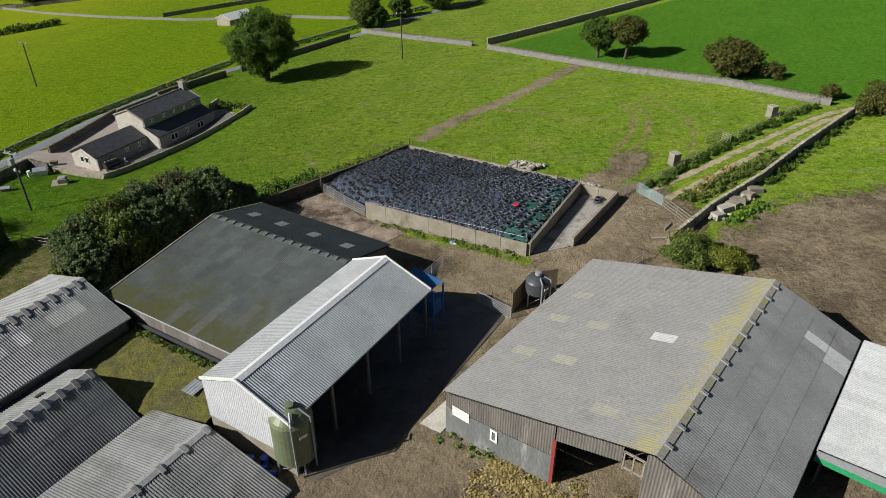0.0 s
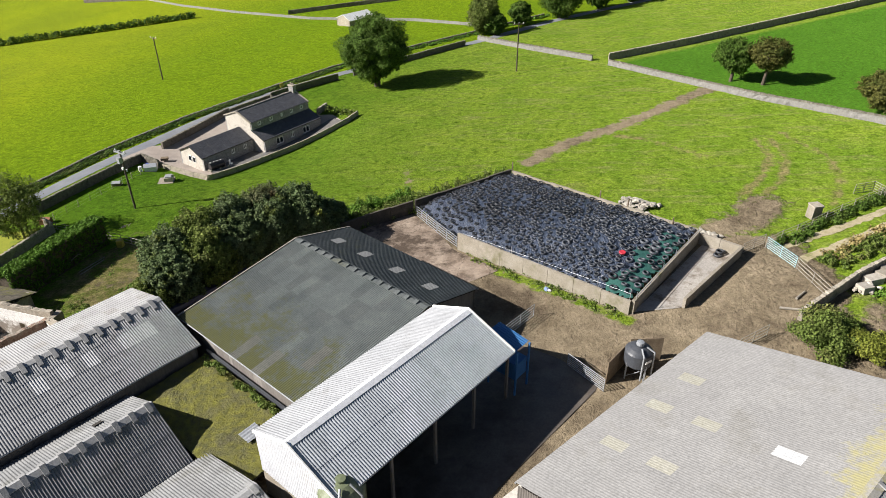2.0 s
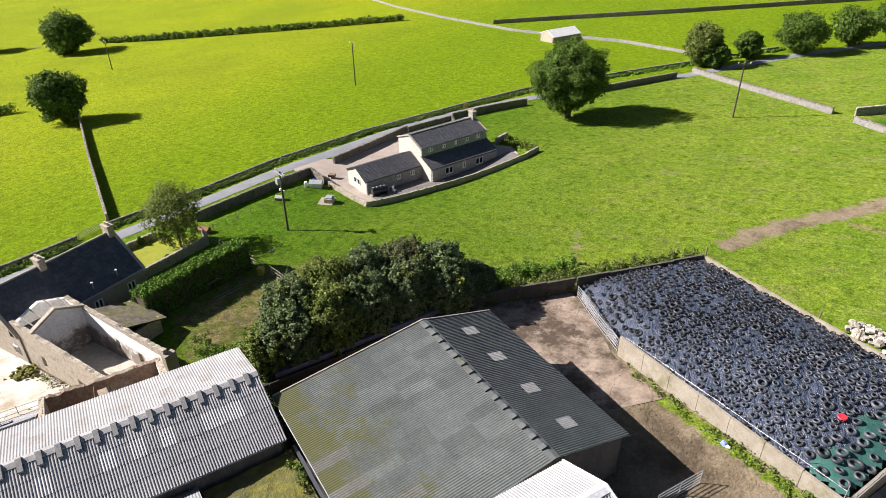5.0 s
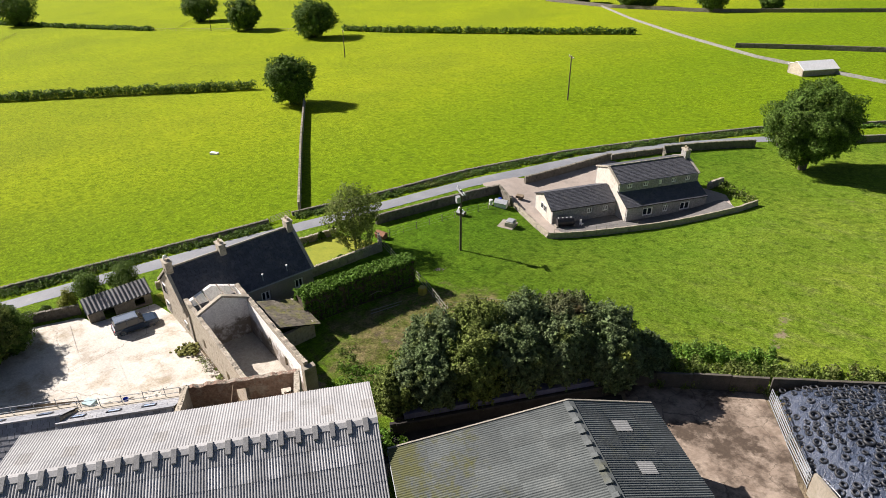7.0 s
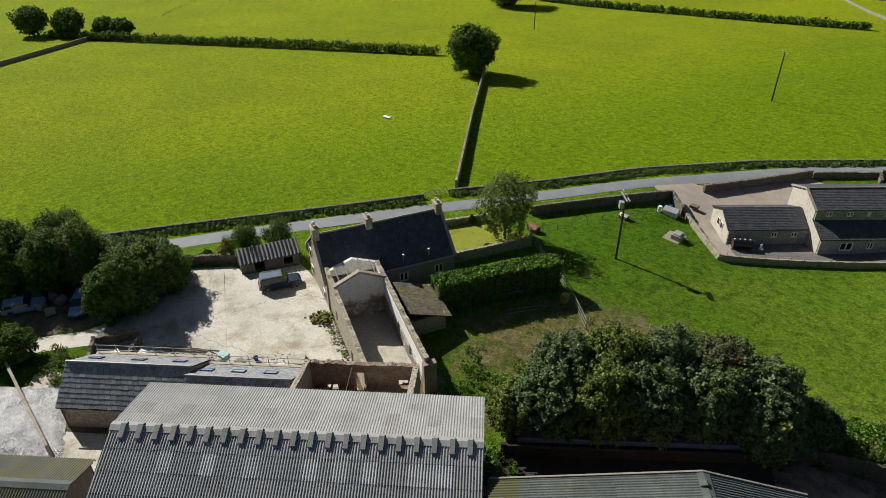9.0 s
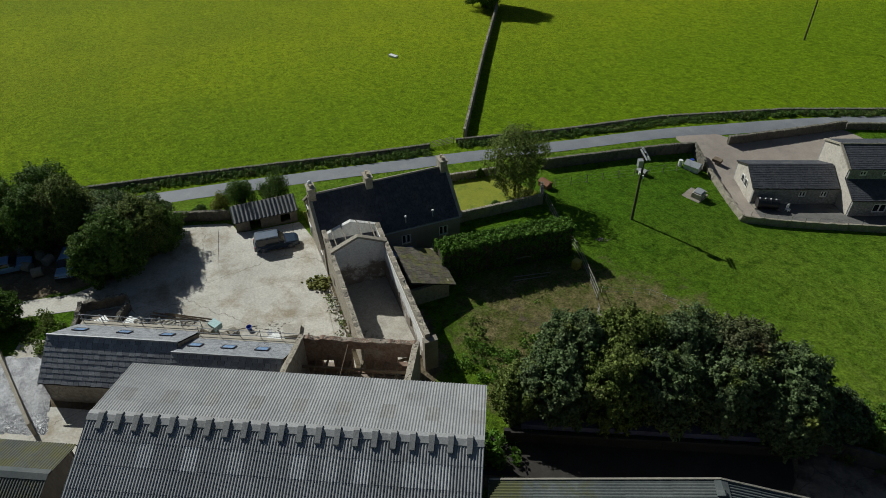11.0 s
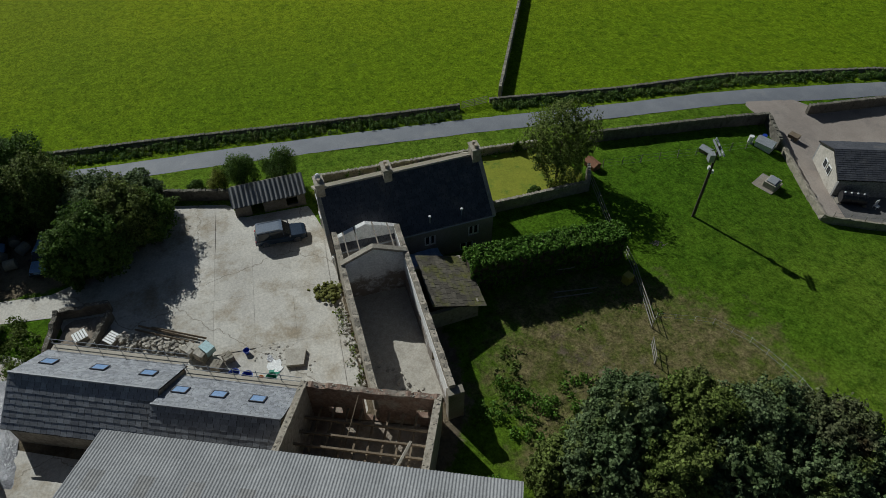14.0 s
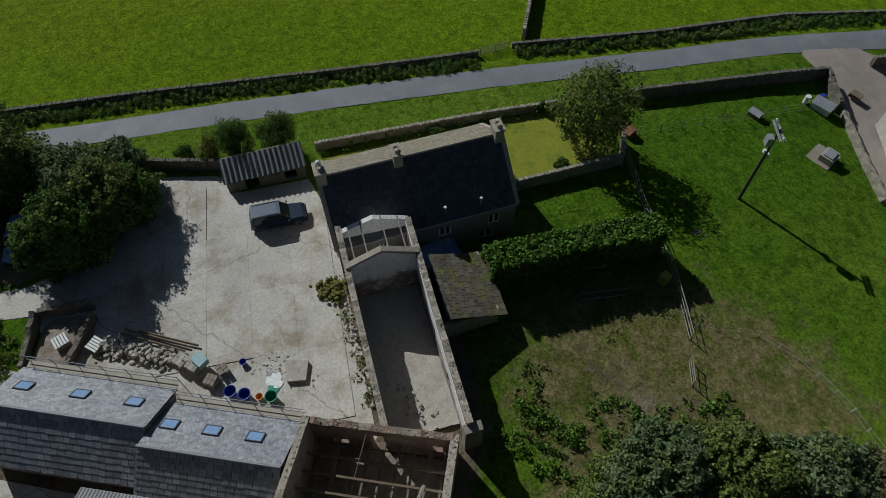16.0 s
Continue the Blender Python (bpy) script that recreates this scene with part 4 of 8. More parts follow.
    earth = mx(ma("MULTIPLY", rm(clod, .45, .7, 0, .75), rutted), earth, (.075, .056, .04))
    earth = mx(rm(ns(.16, 6, .7), .5, .66, 0, .85), earth, (.09, .069, .048))
    earth = mx(rm(ns(.4, 6, .75, (1.6, .5, 1)), .58, .7, 0, .6), earth, (.34, .275, .20))
    mudf = rm(ma("ADD", sep.outputs[0], ma("MULTIPLY", ma("SUBTRACT", ns(.6, 6, .75), .5), 1.5)), .42, .62)
    col = mx(mudf, col, earth)
    g = N.new("ShaderNodeCombineColor")
    calm = ma("SUBTRACT", 1.0, ma("MULTIPLY", mudf, .62))
    v = ma("MULTIPLY", rm(blade, .34, .66, .42, 1.58), rm(ns(1.5, 4, .7), .35, .65, .78, 1.22))
    v = ma("ADD", 1.0, ma("MULTIPLY", ma("SUBTRACT", v, 1.0), calm))
    for k in range(3):
        L.new(v, g.inputs[k])
    col = mx(1.0, col, g.outputs[0], "MULTIPLY")
    L.new(col, b.inputs["Base Color"])
    b.inputs["Roughness"].default_value, b.inputs["Specular IOR Level"].default_value = 1.0, .04
    L.new(ma("MULTIPLY", ma("SUBTRACT", 1.0, sep.outputs[1]), rm(sx.outputs[0], -80, -50, .05, .75)), b.inputs["Diffuse Roughness"])
    bp = N.new("ShaderNodeBump")
    bp.inputs["Strength"].default_value, bp.inputs["Distance"].default_value = 1.0, .35
    L.new(ma("ADD", ma("MULTIPLY", tuft, .9), ma("ADD", ma("MULTIPLY", ma("MULTIPLY", blade, calm), .5), ma("MULTIPLY", ma("MULTIPLY", mudf, rutted), ma("MULTIPLY", clod, 1.4)))), bp.inputs["Height"])
    L.new(bp.outputs[0], b.inputs["Normal"])
    return m


PASTURE = [(.120, .200, .016), (.175, .245, .024), (.066, .122, .009), (.212, .275, .008), (.262, .31, .010), (.13, .19, .005), (.052, .135, .010), (.066, .155, .013)]
me.materials.append(ground_material())
tagged(new("ground", me), "green grazed pasture on a hillside with muddy farm ground", "ground", kind="structure")

ribbon("road", ROAD, [3.2, 3.1, 3.1, 3.1, 3.2, 3.4], M["asphalt"], .07, "narrow grey asphalt country lane between stone walls", "road", wob=.12)


# ---- the sheds ----
def plain(a, b="rooflight", spots=()):
    return lambda i, j, n, m: b if (i, j) in spots else a


def shed_walls(t, fr, r0, r1, pw, zw, pr, zr, pe, ze, material, gables=(True, True), sides=(True, True), th=.18, inset=.25):
    zb = min(fr.ground(r, p) for r in (r0, r1) for p in (pw, pe)) - .4
    pw, pe = pw + inset, pe - inset
    for on, r in zip(gables, (r0 + inset, r1 - inset - th)):
        if on:
            gable(t, fr, r, th, [(pw, zb), (pe, zb), (pe, ze - .2), (pr, zr - .2), (pw, zw - .2)], material)
    for on, p, z, s in ((sides[0], pw, zw, 1), (sides[1], pe, ze, -1)):
        if on:
            Bag().slab([fr(r0 + inset, p, zb), fr(r1 - inset, p, zb), fr(r1 - inset, p, z - .2), fr(r0 + inset, p, z - .2)], fr.v * (th * s)).put("side_wall", M[material], t)


def shed(name, fr, r0, r1, pw, zw, pr, zr, pe, ze, roofs, wall, label, vents=0.0, cap="fibre", gables=(True, True), sides=(True, True), long=2.6, wide=1.0, category="barn", pitch=.2, amp=.034, reach=(.62, .62)):
    t = thing(name, fr((r0 + r1) / 2, (pw + pe) / 2, fr.ground((r0 + r1) / 2, (pw + pe) / 2)), label, category)
    for p, z, pick in ((pw, zw, roofs[0]), (pe, ze, roofs[1])):
        roof_slope(t, fr, r0, r1, pr, zr, p, z, pick, long=long, wide=wide, pitch=pitch, amp=amp)
        roof_deck(t, fr, r0 + .15, r1 - .15, pr, zr, p * .98 + pr * .02, z)
    ridge_caps(t, fr, r0, r1, pr, zr, cap, vents, ((zr - zw) / (pr - pw), (zr - ze) / (pe - pr)), reach)
    shed_walls(t, fr, r0, r1, pw, zw, pr, zr, pe, ze, wall, gables, sides)
    for p, z in ((pw, zw), (pe, ze)):
        s = 1 if p > pr else -1
        Bag().bar(fr(r0, p + s * .1, z - .08), fr(r1, p + s * .1, z - .08), .07, n=6).put("gutter", M["galv"], t)
    return t


def lb_pick(i, j, n, m):
    return "rooflight_mid" if (i, j) in {(2, 1), (3, 1), (4, 1), (7, 1), (9, 1), (11, 1), (15, 1), (18, 1), (21, 1)} else "fibre"


def moss_pick(i, j, n, m):
    return "fibre_pale" if (i, j) in {(3, 3), (9, 4), (6, 4)} else "fibre_slope"


M["fibre_pale"] = mat("worn_sheet", (.118, .12, .107), (.15, .147, .128), 0.8, 0.8, 0.2, 6, rnd=.1)
shed("cattle_barn", E_, 1.2, 27.1, -59.5, 7.6, -54.0, 9.1, -48.4, 6.9, (lambda i, j, n, m: "fibre_ghost" if j == 1 and i % 3 == 1 else "fibre", lb_pick), "clad", "long barn with grey corrugated fibre cement roof and ridge vents", 1.2, long=1.45, reach=(.3, .9))
mid = shed("middle_barn", E_, -6, 20.4, -48.3, 5.9, -43.8, 8.0, -39.4, 5.2, (plain("fibre_old"), plain("fibre_old")), "clad", "barn with grey corrugated roof, ridge vents and a broken sheet", 1.25)
low = shed("lower_barn", E_, -8, 21.4, -38.8, 5.4, -32.5, 7.0, -25.0, 4.9, (plain("fibre_old"), plain("fibre_old")), "clad", "low barn with stained grey corrugated roof", 2.0)
# near-black panel on the sheets imitates the shade inside a hole
Bag().slab([E_(16.6, -45.5, 7.36), E_(17.3, -45.5, 7.36), E_(17.3, -46.0, 7.13), E_(16.6, -46.0, 7.13)], (0, 0, .02)).put("broken_sheet", M["dark"], mid, "dark panel on the roof for the shade inside a hole")
dark = shed("dark_barn", D_, -52.2, -34.6, -47.9, 7.7, -41.0, 9.5, -27.6, 7.7, (plain("fibre_dark"), moss_pick), "clad", "wide barn with dark mossy corrugated roof and pale rooflights", 1.1, cap="fibre_dark", pitch=.2, reach=(.12, .42))
for r in (-50.2, -46.3, -42.0, -37.8):
    z0, z1 = 9.5 - 1.8 * (2.6 / 6.9) + .1, 9.5 - 1.8 * (3.9 / 6.9) + .1
    clad_v = []
    for k in range(25):
        rr, zz = r + 1.1 * k / 24, .02 * math.sin(k * math.pi / 2)
        clad_v += [D_(rr, -43.6, z0 + zz), D_(rr, -44.9, z1 + zz)]
    shape("rooflight", clad_v, [(2 * k, 2 * k + 2, 2 * k + 3, 2 * k + 1) for k in range(24)], M["rooflight_dim"], dark, "pale translucent rooflight", True)
for r in (-52.25,):
    Bag().slab([D_(r, -48.0, 7.62), D_(r, -41, 9.45), D_(r, -27.5, 7.62), D_(r, -27.5, 7.82), D_(r, -41, 9.65), D_(r, -48, 7.82)], D_.u * .12).put("barge_board", M["timber_grey"], dark)
ws = shed("white_shed", E_, 22.7, 40.9, -33.9, 9.95, -30.15, 11.5, -25.6, 9.7, (plain("white_sheet"), plain("galv_roof")), "wallcon", "open-sided shed with white gable and galvanised corrugated roof", 0, cap="gable_white", sides=(True, False), gables=(False, False), pitch=.2, amp=.03)
clad(ws, "gable_cladding", E_(22.75, -33.9), E_.v, 8.3, lambda s: 6.2, lambda s: 9.9 + 1.55 * s / 3.75 if s < 3.75 else 11.45 - 1.75 * (s - 3.75) / 4.55, "gable_white")
Bag().slab([E_(22.8, -33.9, 2.6), E_(22.8, -25.6, 2.6), E_(22.8, -25.6, 6.2), E_(22.8, -33.9, 6.2)], E_.u * .2).put("gable_base", M["wallcon"], ws, "stained concrete base of the gable")
for r in (23.2, 27.6, 32.0, 36.4, 40.6):
    for p in (-25.9, -33.6):
        Bag().box(E_(r, p, 6.5), E_.u * .1, E_.v * .1, (0, 0, 3.0)).put("post", M["clad"], ws)
    Bag().slab([E_(r, -33.6, 9.8), E_(r, -30.15, 11.25), E_(r, -25.8, 9.5), E_(r, -25.8, 9.2), E_(r, -30.15, 10.95), E_(r, -33.6, 9.5)], E_.u * .1).put("rafter", M["galv"], ws)
for s in (1, -1):
    a, b = (22.62, 22.72) if s > 0 else (40.9, 41.0)
    Bag().slab([E_(a, -34.0, 9.85), E_(a, -30.15, 11.45), E_(a, -25.5, 9.6), E_(a, -25.5, 9.85), E_(a, -30.15, 11.7), E_(a, -34.0, 10.1)], E_.u * .1).put("barge_board", M["white"], ws)

# the mossy low roof between the sheds
lowroof = thing("mossy_roof", E_(24, -41, E_.ground(24, -41)), "low corrugated lean-to roof overgrown with moss", "roof")
nu, nw = 56, 28
v = []
for i in range(nu + 1):
    for j in range(nw + 1):
        r, q = -48.2 + 14.0 * i / nu, -27.3 + 6.7 * j / nw
        z = 5.75 - .35 * j / nw + .05 * math.sin(r * 25.1) + .10 * noise.noise(Vector((r * .9, q * .9, 0))) + .07 * noise.noise(Vector((r * 3, q * 3, 4)))
        v.append(D_(r, q, z))
shape("moss_sheet", v, [(i * (nw + 1) + j, (i + 1) * (nw + 1) + j, (i + 1) * (nw + 1) + j + 1, i * (nw + 1) + j + 1)[::-1] for i in range(nu) for j in range(nw)], M["fibre_moss"], lowroof, smooth=True)
roof_deck(lowroof, D_, -48.1, -34.3, -27.3, 5.65, -20.7, 5.3)
Bag().slab([D_(-48.1, -20.8, 1.5), D_(-34.3, -20.8, 1.5), D_(-34.3, -20.8, 5.2), D_(-48.1, -20.8, 5.2)], D_.v * -.2).put("side_wall", M["wallcon"], lowroof)
Bag().box(D_(-41.2, -27.5, 6.0), D_.u * 7.0, D_.v * .12, (0, 0, .1)).put("gutter", M["silo_dark"], lowroof)
cs = [D_(random.uniform(-48, -35), -27.0 + random.uniform(-.1, .35), 5.85) for _ in range(80)]
tagged(leaves(cs, [(.3, .3, .25)] * len(cs), 2600, .2, M["weed"], "roof_weed", lowroof, shell=.2), kind="stuff")
loose = thing("loose_sheet", D_(-37.2, -24.4, 5.7), "loose grey corrugated metal sheet lying on the moss", "metal sheet")
shape("sheet", [D_(-38.3 + .08 * k, -25.2 + q, 5.86 - .05 * q + .03 * math.sin(k * 1.57)) for k in range(17) for q in (0, 1.5)], [(2 * k, 2 * k + 2, 2 * k + 3, 2 * k + 1) for k in range(16)], M["steel"], loose, smooth=True)

# large pale barn: openings in its end wall, lichen along the ridge
def rb_pick(i, j, n, m):
    p, r = 15.37 * (1 - (j + .5) / m), 22.5 * (i + .5) / n if RB_FLIP else 22.5 * (1 - (i + .5) / n)
    for q, s in ((16.0, 2.6), (12.0, 2.8), (11.8, 6.8), (7.0, 2.9), (6.8, 6.7), (3.0, 11.2)):
        if abs(r - q) < .51 and abs(p - s) < .86:
            return "rooflight_y"
    if abs(r - 11.6) < .51 and abs(p - 11.8) < .86:
        return "rooflight"
    return "fibre_rb"


RB_FLIP = True
rb = shed("large_barn", R_, 0, 22.5, 0, 9.35, 15.37, 13.6, 22.05, 11.0, (rb_pick, plain("fibre", spots={(3, 3), (3, 2), (4, 3)})), "clad", "large barn with pale grey corrugated roof and lichened ridge", 0, cap="lichen", gables=(False, True), long=1.75, pitch=.2, amp=.009)
r = 1.0
while r < 22:
    Bag().slab([R_(r, 15.4, 13.7), R_(r + .24, 15.4, 13.7), R_(r + .24, 15.9, 13.5), R_(r, 15.9, 13.5)], (0, 0, .1)).put("ridge_vent", M["fibre"], rb)
    r += 1.85
rtop = lambda s: (9.3 + 4.25 * s / 15.37 if s < 15.37 else 13.55 - 2.6 * (s - 15.37) / 6.68) - .1
o = R_(.06, 0)
clad(rb, "lower_cladding", R_(.02, 0.1), R_.v, 8.9, lambda s: 4.6, lambda s: 7.9 + .12 * s, "lower_sheet", pitch=.9, amp=.015)
clad(rb, "upper_cladding", R_(.06, 0.1), R_.v, 8.9, lambda s: 7.88 + .12 * s, rtop, "clad")
clad(rb, "upper_cladding", R_(.06, 9.1), R_.v, 4.4, lambda s: rtop(s + 9.1) - 1.25, lambda s: rtop(s + 9.1), "clad")
clad(rb, "upper_cladding", R_(.06, 14.9), R_.v, 7.1, lambda s: 9.3 - .1 * s, lambda s: rtop(s + 14.9), "clad")
Bag().box(R_(.1, 9.05, 7.6), R_.u * .1, R_.v * .12, (0, 0, 2.9)).put("door_post", M["rust_red"], rb, "red oxide steel post")
for p in (13.6, 14.2, 14.85):
    Bag().box(R_(.08, p, 11.9), R_.u * .05, R_.v * .05, (0, 0, .75)).put("window_post", M["timber_grey"], rb)
for z in (11.35, 12.6):
    Bag().box(R_(.08, 14.2, z), R_.u * .05, R_.v * .68, (0, 0, .06)).put("window_rail", M["timber_grey"], rb)
Bag().box(R_(-.02, 1.5, 8.0), R_.u * .01, R_.v * .75, (0, 0, .45)).put("white_patch", M["white"], rb, "peeling white panel")
for a, b, c, d in ((4.1, 4.7, 7.2, 7.35), (4.1, 4.7, 8.1, 8.3), (4.1, 4.25, 7.35, 8.1), (4.55, 4.7, 7.35, 8.1)):
    Bag().slab([R_(-.02, a, c), R_(-.02, b, c), R_(-.02, b, d), R_(-.02, a, d)], R_.u * -.02).put("white_frame", M["white"], rb)
for r in (5.5, 11, 16.5):
    for p in (9.2, 15.4):
        Bag().box(R_(r, p, (4.5 + rtop(p)) / 2), R_.u * .12, R_.v * .12, (0, 0, (rtop(p) - 4.5) / 2)).put("stanchion", M["galv"], rb)

gt = shed("green_trim_shed", R_, 9.2, 22.7, 22.5, 11.0, 29, 11.35, 36, 11.0, (plain("rooflight"), plain("rooflight")), "clad", "shed with pale sheet roof and green fascia", 0, cap="rooflight", gables=(False, True), pitch=.2, amp=.015)
Bag().slab([R_(9.1, 22.4, 10.5), R_(9.1, 36, 10.5), R_(9.1, 36, 10.95), R_(9.1, 29, 11.3), R_(9.1, 22.4, 10.95)], R_.u * .08).put("verge_sheet", M["galv"], gt, "grey verge sheet")
Bag().slab([R_(9.06, 22.4, 10.1), R_(9.06, 36, 10.1), R_(9.06, 36, 10.48), R_(9.06, 22.4, 10.48)], R_.u * .08).put("fascia", M["green_paint"], gt, "green painted fascia")

# ---- silage clamp ----
CL = [(-9.3, 73.0), (8.9, 60.7), (16.6, 74.6), (-5.0, 91.7), (-16.2, 82.6)]


def mound(x, y):
    d = seg_dist(np.array([x]), np.array([y]), CL + CL[:1])[0]
    e = min(1, seg_dist(np.array([x]), np.array([y]), [CL[4], CL[0]])[0] / 4.5)
    edge = .4 + .95 * e
    return edge + (2.3 - edge) * min(1, d / 5.0) ** .7 + .1 * math.sin(x * 1.1) * math.sin(y * .9)


heap = thing("silage_heap", P3(0, 78), "silage heap under black plastic sheet weighted with old tyres", "silage heap")
v, ix = [], {}
for i in range(88):
    for j in range(88):
        x, y = -16.6 + i * .4, 60 + j * .4
        if inside(np.array(x), np.array(y), CL):
            ix[i, j] = len(v)
            v.append(P3(x, y, mound(x, y) + random.uniform(-.045, .045)))
fg, fb = [], []
for (i, j) in ix:
    q = [(i, j), (i + 1, j), (i + 1, j + 1), (i, j + 1)]
    if all(k in ix for k in q):
        c = v[ix[i, j]]
        e = (c.x - 8.9) * .485 + (c.y - 60.7) * .875
        s = -(c.x - 8.9) * .875 + (c.y - 60.7) * .485
        (fg if s < 3.0 + .6 * math.sin(e) and e < 13 else fb).append(tuple(ix[k] for k in q))
shape("black_sheet", v, fb, M["plastic"], heap, "wrinkled black plastic sheet", True)
shape("green_sheet", v, fg, M["plastic_g"], heap, "green plastic sheet", True)


def tyre_shape(n=14):
    prof = [(.17, .0), (.2, .085), (.28, .09), (.315, .03), (.315, -.05), (.27, -.09)]
    v = [(r * math.cos(2 * math.pi * i / n), r * math.sin(2 * math.pi * i / n), z) for i in range(n) for r, z in prof]
    k = len(prof)
    return v, [(i * k + j, ((i + 1) % n) * k + j, ((i + 1) % n) * k + (j + 1) % k, i * k + (j + 1) % k) for i in range(n) for j in range(k)]


tv, tf = tyre_shape()
tyre_me = mesh("tyre", tv, tf, M["rubber"], True)
spots, tries = [], 0
while len(spots) < 800 and tries < 60000:
    tries += 1
    x, y = random.uniform(-16, 17), random.uniform(60, 92)
    if not inside(np.array(x), np.array(y), CL) or seg_dist(np.array([x]), np.array([y]), CL + CL[:1])[0] < .4:
        continue
    big = -(x - 8.9) * .875 + (y - 60.7) * .485 < 4
    lim = .75 if big else .36 + .3 * (math.sin(x * .7 + 1) * math.sin(y * .6) > .3)
    if any((x - a) ** 2 + (y - b) ** 2 < lim for a, b in spots):
        continue
    spots.append((x, y))
spots.sort(key=lambda q: q[1] - .2 * q[0])
rest = Bag()
for k, (x, y) in enumerate(spots):
    sc = random.uniform(.78, 1.05) * (1.45 if random.random() < .09 else 1.0)
    if -(x - 8.9) * .875 + (y - 60.7) * .485 < 4:
        sc *= 1.35
    m = Matrix.Translation(P3(x, y, mound(x, y) + .1)) @ pose(0, 0, 0, random.uniform(-14, 14), random.uniform(-14, 14), random.uniform(0, 360)) @ Matrix.Diagonal((sc, sc, sc, 1))
    if k < 290:
        under(new("tyre", tyre_me), heap, m)
    else:
        rest.add([m @ Vector(q) for q in tv], tf)
tagged(rest.put("tyre_rest", M["rubber"], heap, smooth=True), kind="stuff")
Bag().turned(P3(8.3, 68.2, 2.35), [(.1, 0), (.33, 0), (.38, .1), (.33, .16), (.1, .14)], 14).put("red_lid", M["red_paint"], heap, "pink-red plastic lid")


def panel_wall(name, a, b, ha, hb, label, th=.2, n=None, material="wallcon"):
    """A wall of concrete panels, its height passing from ha to hb."""
    a, b = Vector((*a, 0)), Vector((*b, 0))
    n = n or max(1, round((b - a).length / 3.6))
    t = thing(name, P3(a.x, a.y), label, "wall", kind="structure")
    d = (b - a).normalized()
    s = Vector((-d.y, d.x, 0)) * th
    for i in range(n):
        p, q = a.lerp(b, i / n) + d * .02, a.lerp(b, (i + 1) / n) - d * .02
        z0, z1 = float(gz(p.x, p.y)), float(gz(q.x, q.y))
        hh = random.uniform(-.06, .06)
        h0, h1 = ha + (hb - ha) * i / n + hh, ha + (hb - ha) * (i + 1) / n + hh
        Bag().slab([p + Vector((0, 0, z0 - .4)), q + Vector((0, 0, z1 - .4)), q + Vector((0, 0, z1 + h1)), p + Vector((0, 0, z0 + h0))], s).put("panel", M[material], t)
    return t


panel_wall("clamp_wall", CL[0], CL[1], 2.2, 1.5, "stained pale concrete panel wall of the silage clamp", th=-.25, n=7)
panel_wall("clamp_wall", CL[1], CL[2], 1.5, 1.6, "concrete wall along the silage clamp", th=-.3)
panel_wall("clamp_wall", CL[2], CL[3], 1.6, 1.75, "concrete wall behind the silage clamp", th=-.25)
panel_wall("retaining_wall", CL[3], (-16.4, 82.4), 1.9, 1.8, "stepped concrete wall below the grass bank, darkened for its shade", th=-.25, n=4, material="wallcon_shade")
panel_wall("retaining_wall", (-16.6, 82.2), (-29.5, 72.5), 1.9, 1.5, "stepped concrete wall below the grass bank, darkened for its shade", th=-.25, n=5, material="wallcon_shade")
# feed bay beside the clamp
bay = patch("feed_bay_floor", [(9.3, 60.9), (13.9, 61.8), (20.4, 71.6), (17.2, 74.0)], M["bay_floor"], .06, "pale stained concrete floor of the open feed bay", "floor")
panel_wall("bay_wall", (13.9, 61.7), (20.7, 71.6), 1.1, 1.2, "low concrete wall of the feed bay", th=.3, n=3)
panel_wall("bay_wall", (20.7, 71.7), (17.0, 74.5), 1.2, 1.3, "low concrete end wall of the feed bay", th=.3, n=2)
for x, y, h, s in ((18.4, 71.6, .1, 1.5), (18.9, 72.3, .1, 1.4), (18.6, 71.9, .35, 1.4)):
    t = new("tyre", tyre_me)
    t.matrix_basis = Matrix.Translation(P3(x, y, h + .08)) @ Matrix.Diagonal((s, s, s, 1))
    tagged(t, "worn black tractor tyre in the feed bay", "tyre", "tyres in the feed bay")


def hurdle(name, a, b, label, h=1.15, bars=5, material="steel", lift=.1, category="gate"):
    """A tubular field gate between two ground points."""
    t = thing(name, P3(*a), label, category)
    pa, pb = P3(*a, lift), P3(*b, lift)
    up = Vector((0, 0, h))
    for k in range(bars):
        f = up * (k / (bars - 1))
        Bag().bar(pa + f, pb + f, .035, n=5).put("bar", M[material], t)
    for k in (0, .5, 1):
        q = pa.lerp(pb, k)
        Bag().bar(q - Vector((0, 0, lift)), q + up, .04, n=5).put("upright", M[material], t)
    return t


hurdle("field_gate", (-16.0, 81.5), (-12.7, 77.2), "grey galvanised gate closing the silage clamp", 1.3)
hurdle("field_gate", (-12.6, 77.0), (-9.6, 73.4), "grey galvanised gate closing the silage clamp", 1.3)
hurdle("field_gate", (-15.4, 81.2), (-9.9, 74.2), "second galvanised gate leaning beside the clamp", 1.0, 4)
hurdle("field_gate", (-2.3, 56.4), (0.0, 59.9), "open galvanised gate near the white shed", 1.3)
hurdle("field_gate", (3.3, 52.7), (6.2, 49.5), "galvanised gate across the yard", 1.2, 7)
hurdle("field_gate", (20.9, 72.2), (23.5, 74.4), "old timber and wire hurdle beside the feed bay", 1.1, 5, "timber_grey")
hurdle("field_gate", (23.5, 73.6), (25.3, 69.4), "pale blue metal gate at the end of the track", 1.15, 6, "turq")
hurdle("field_gate", (25.4, 69.2), (26.8, 63.9), "weathered timber gate by the track", 1.1, 4, "timber_grey")
hurdle("field_gate", (17.5, 55.6), (20.2, 57.8), "old grey gate beside the large barn", 1.1, 4, "timber_grey")
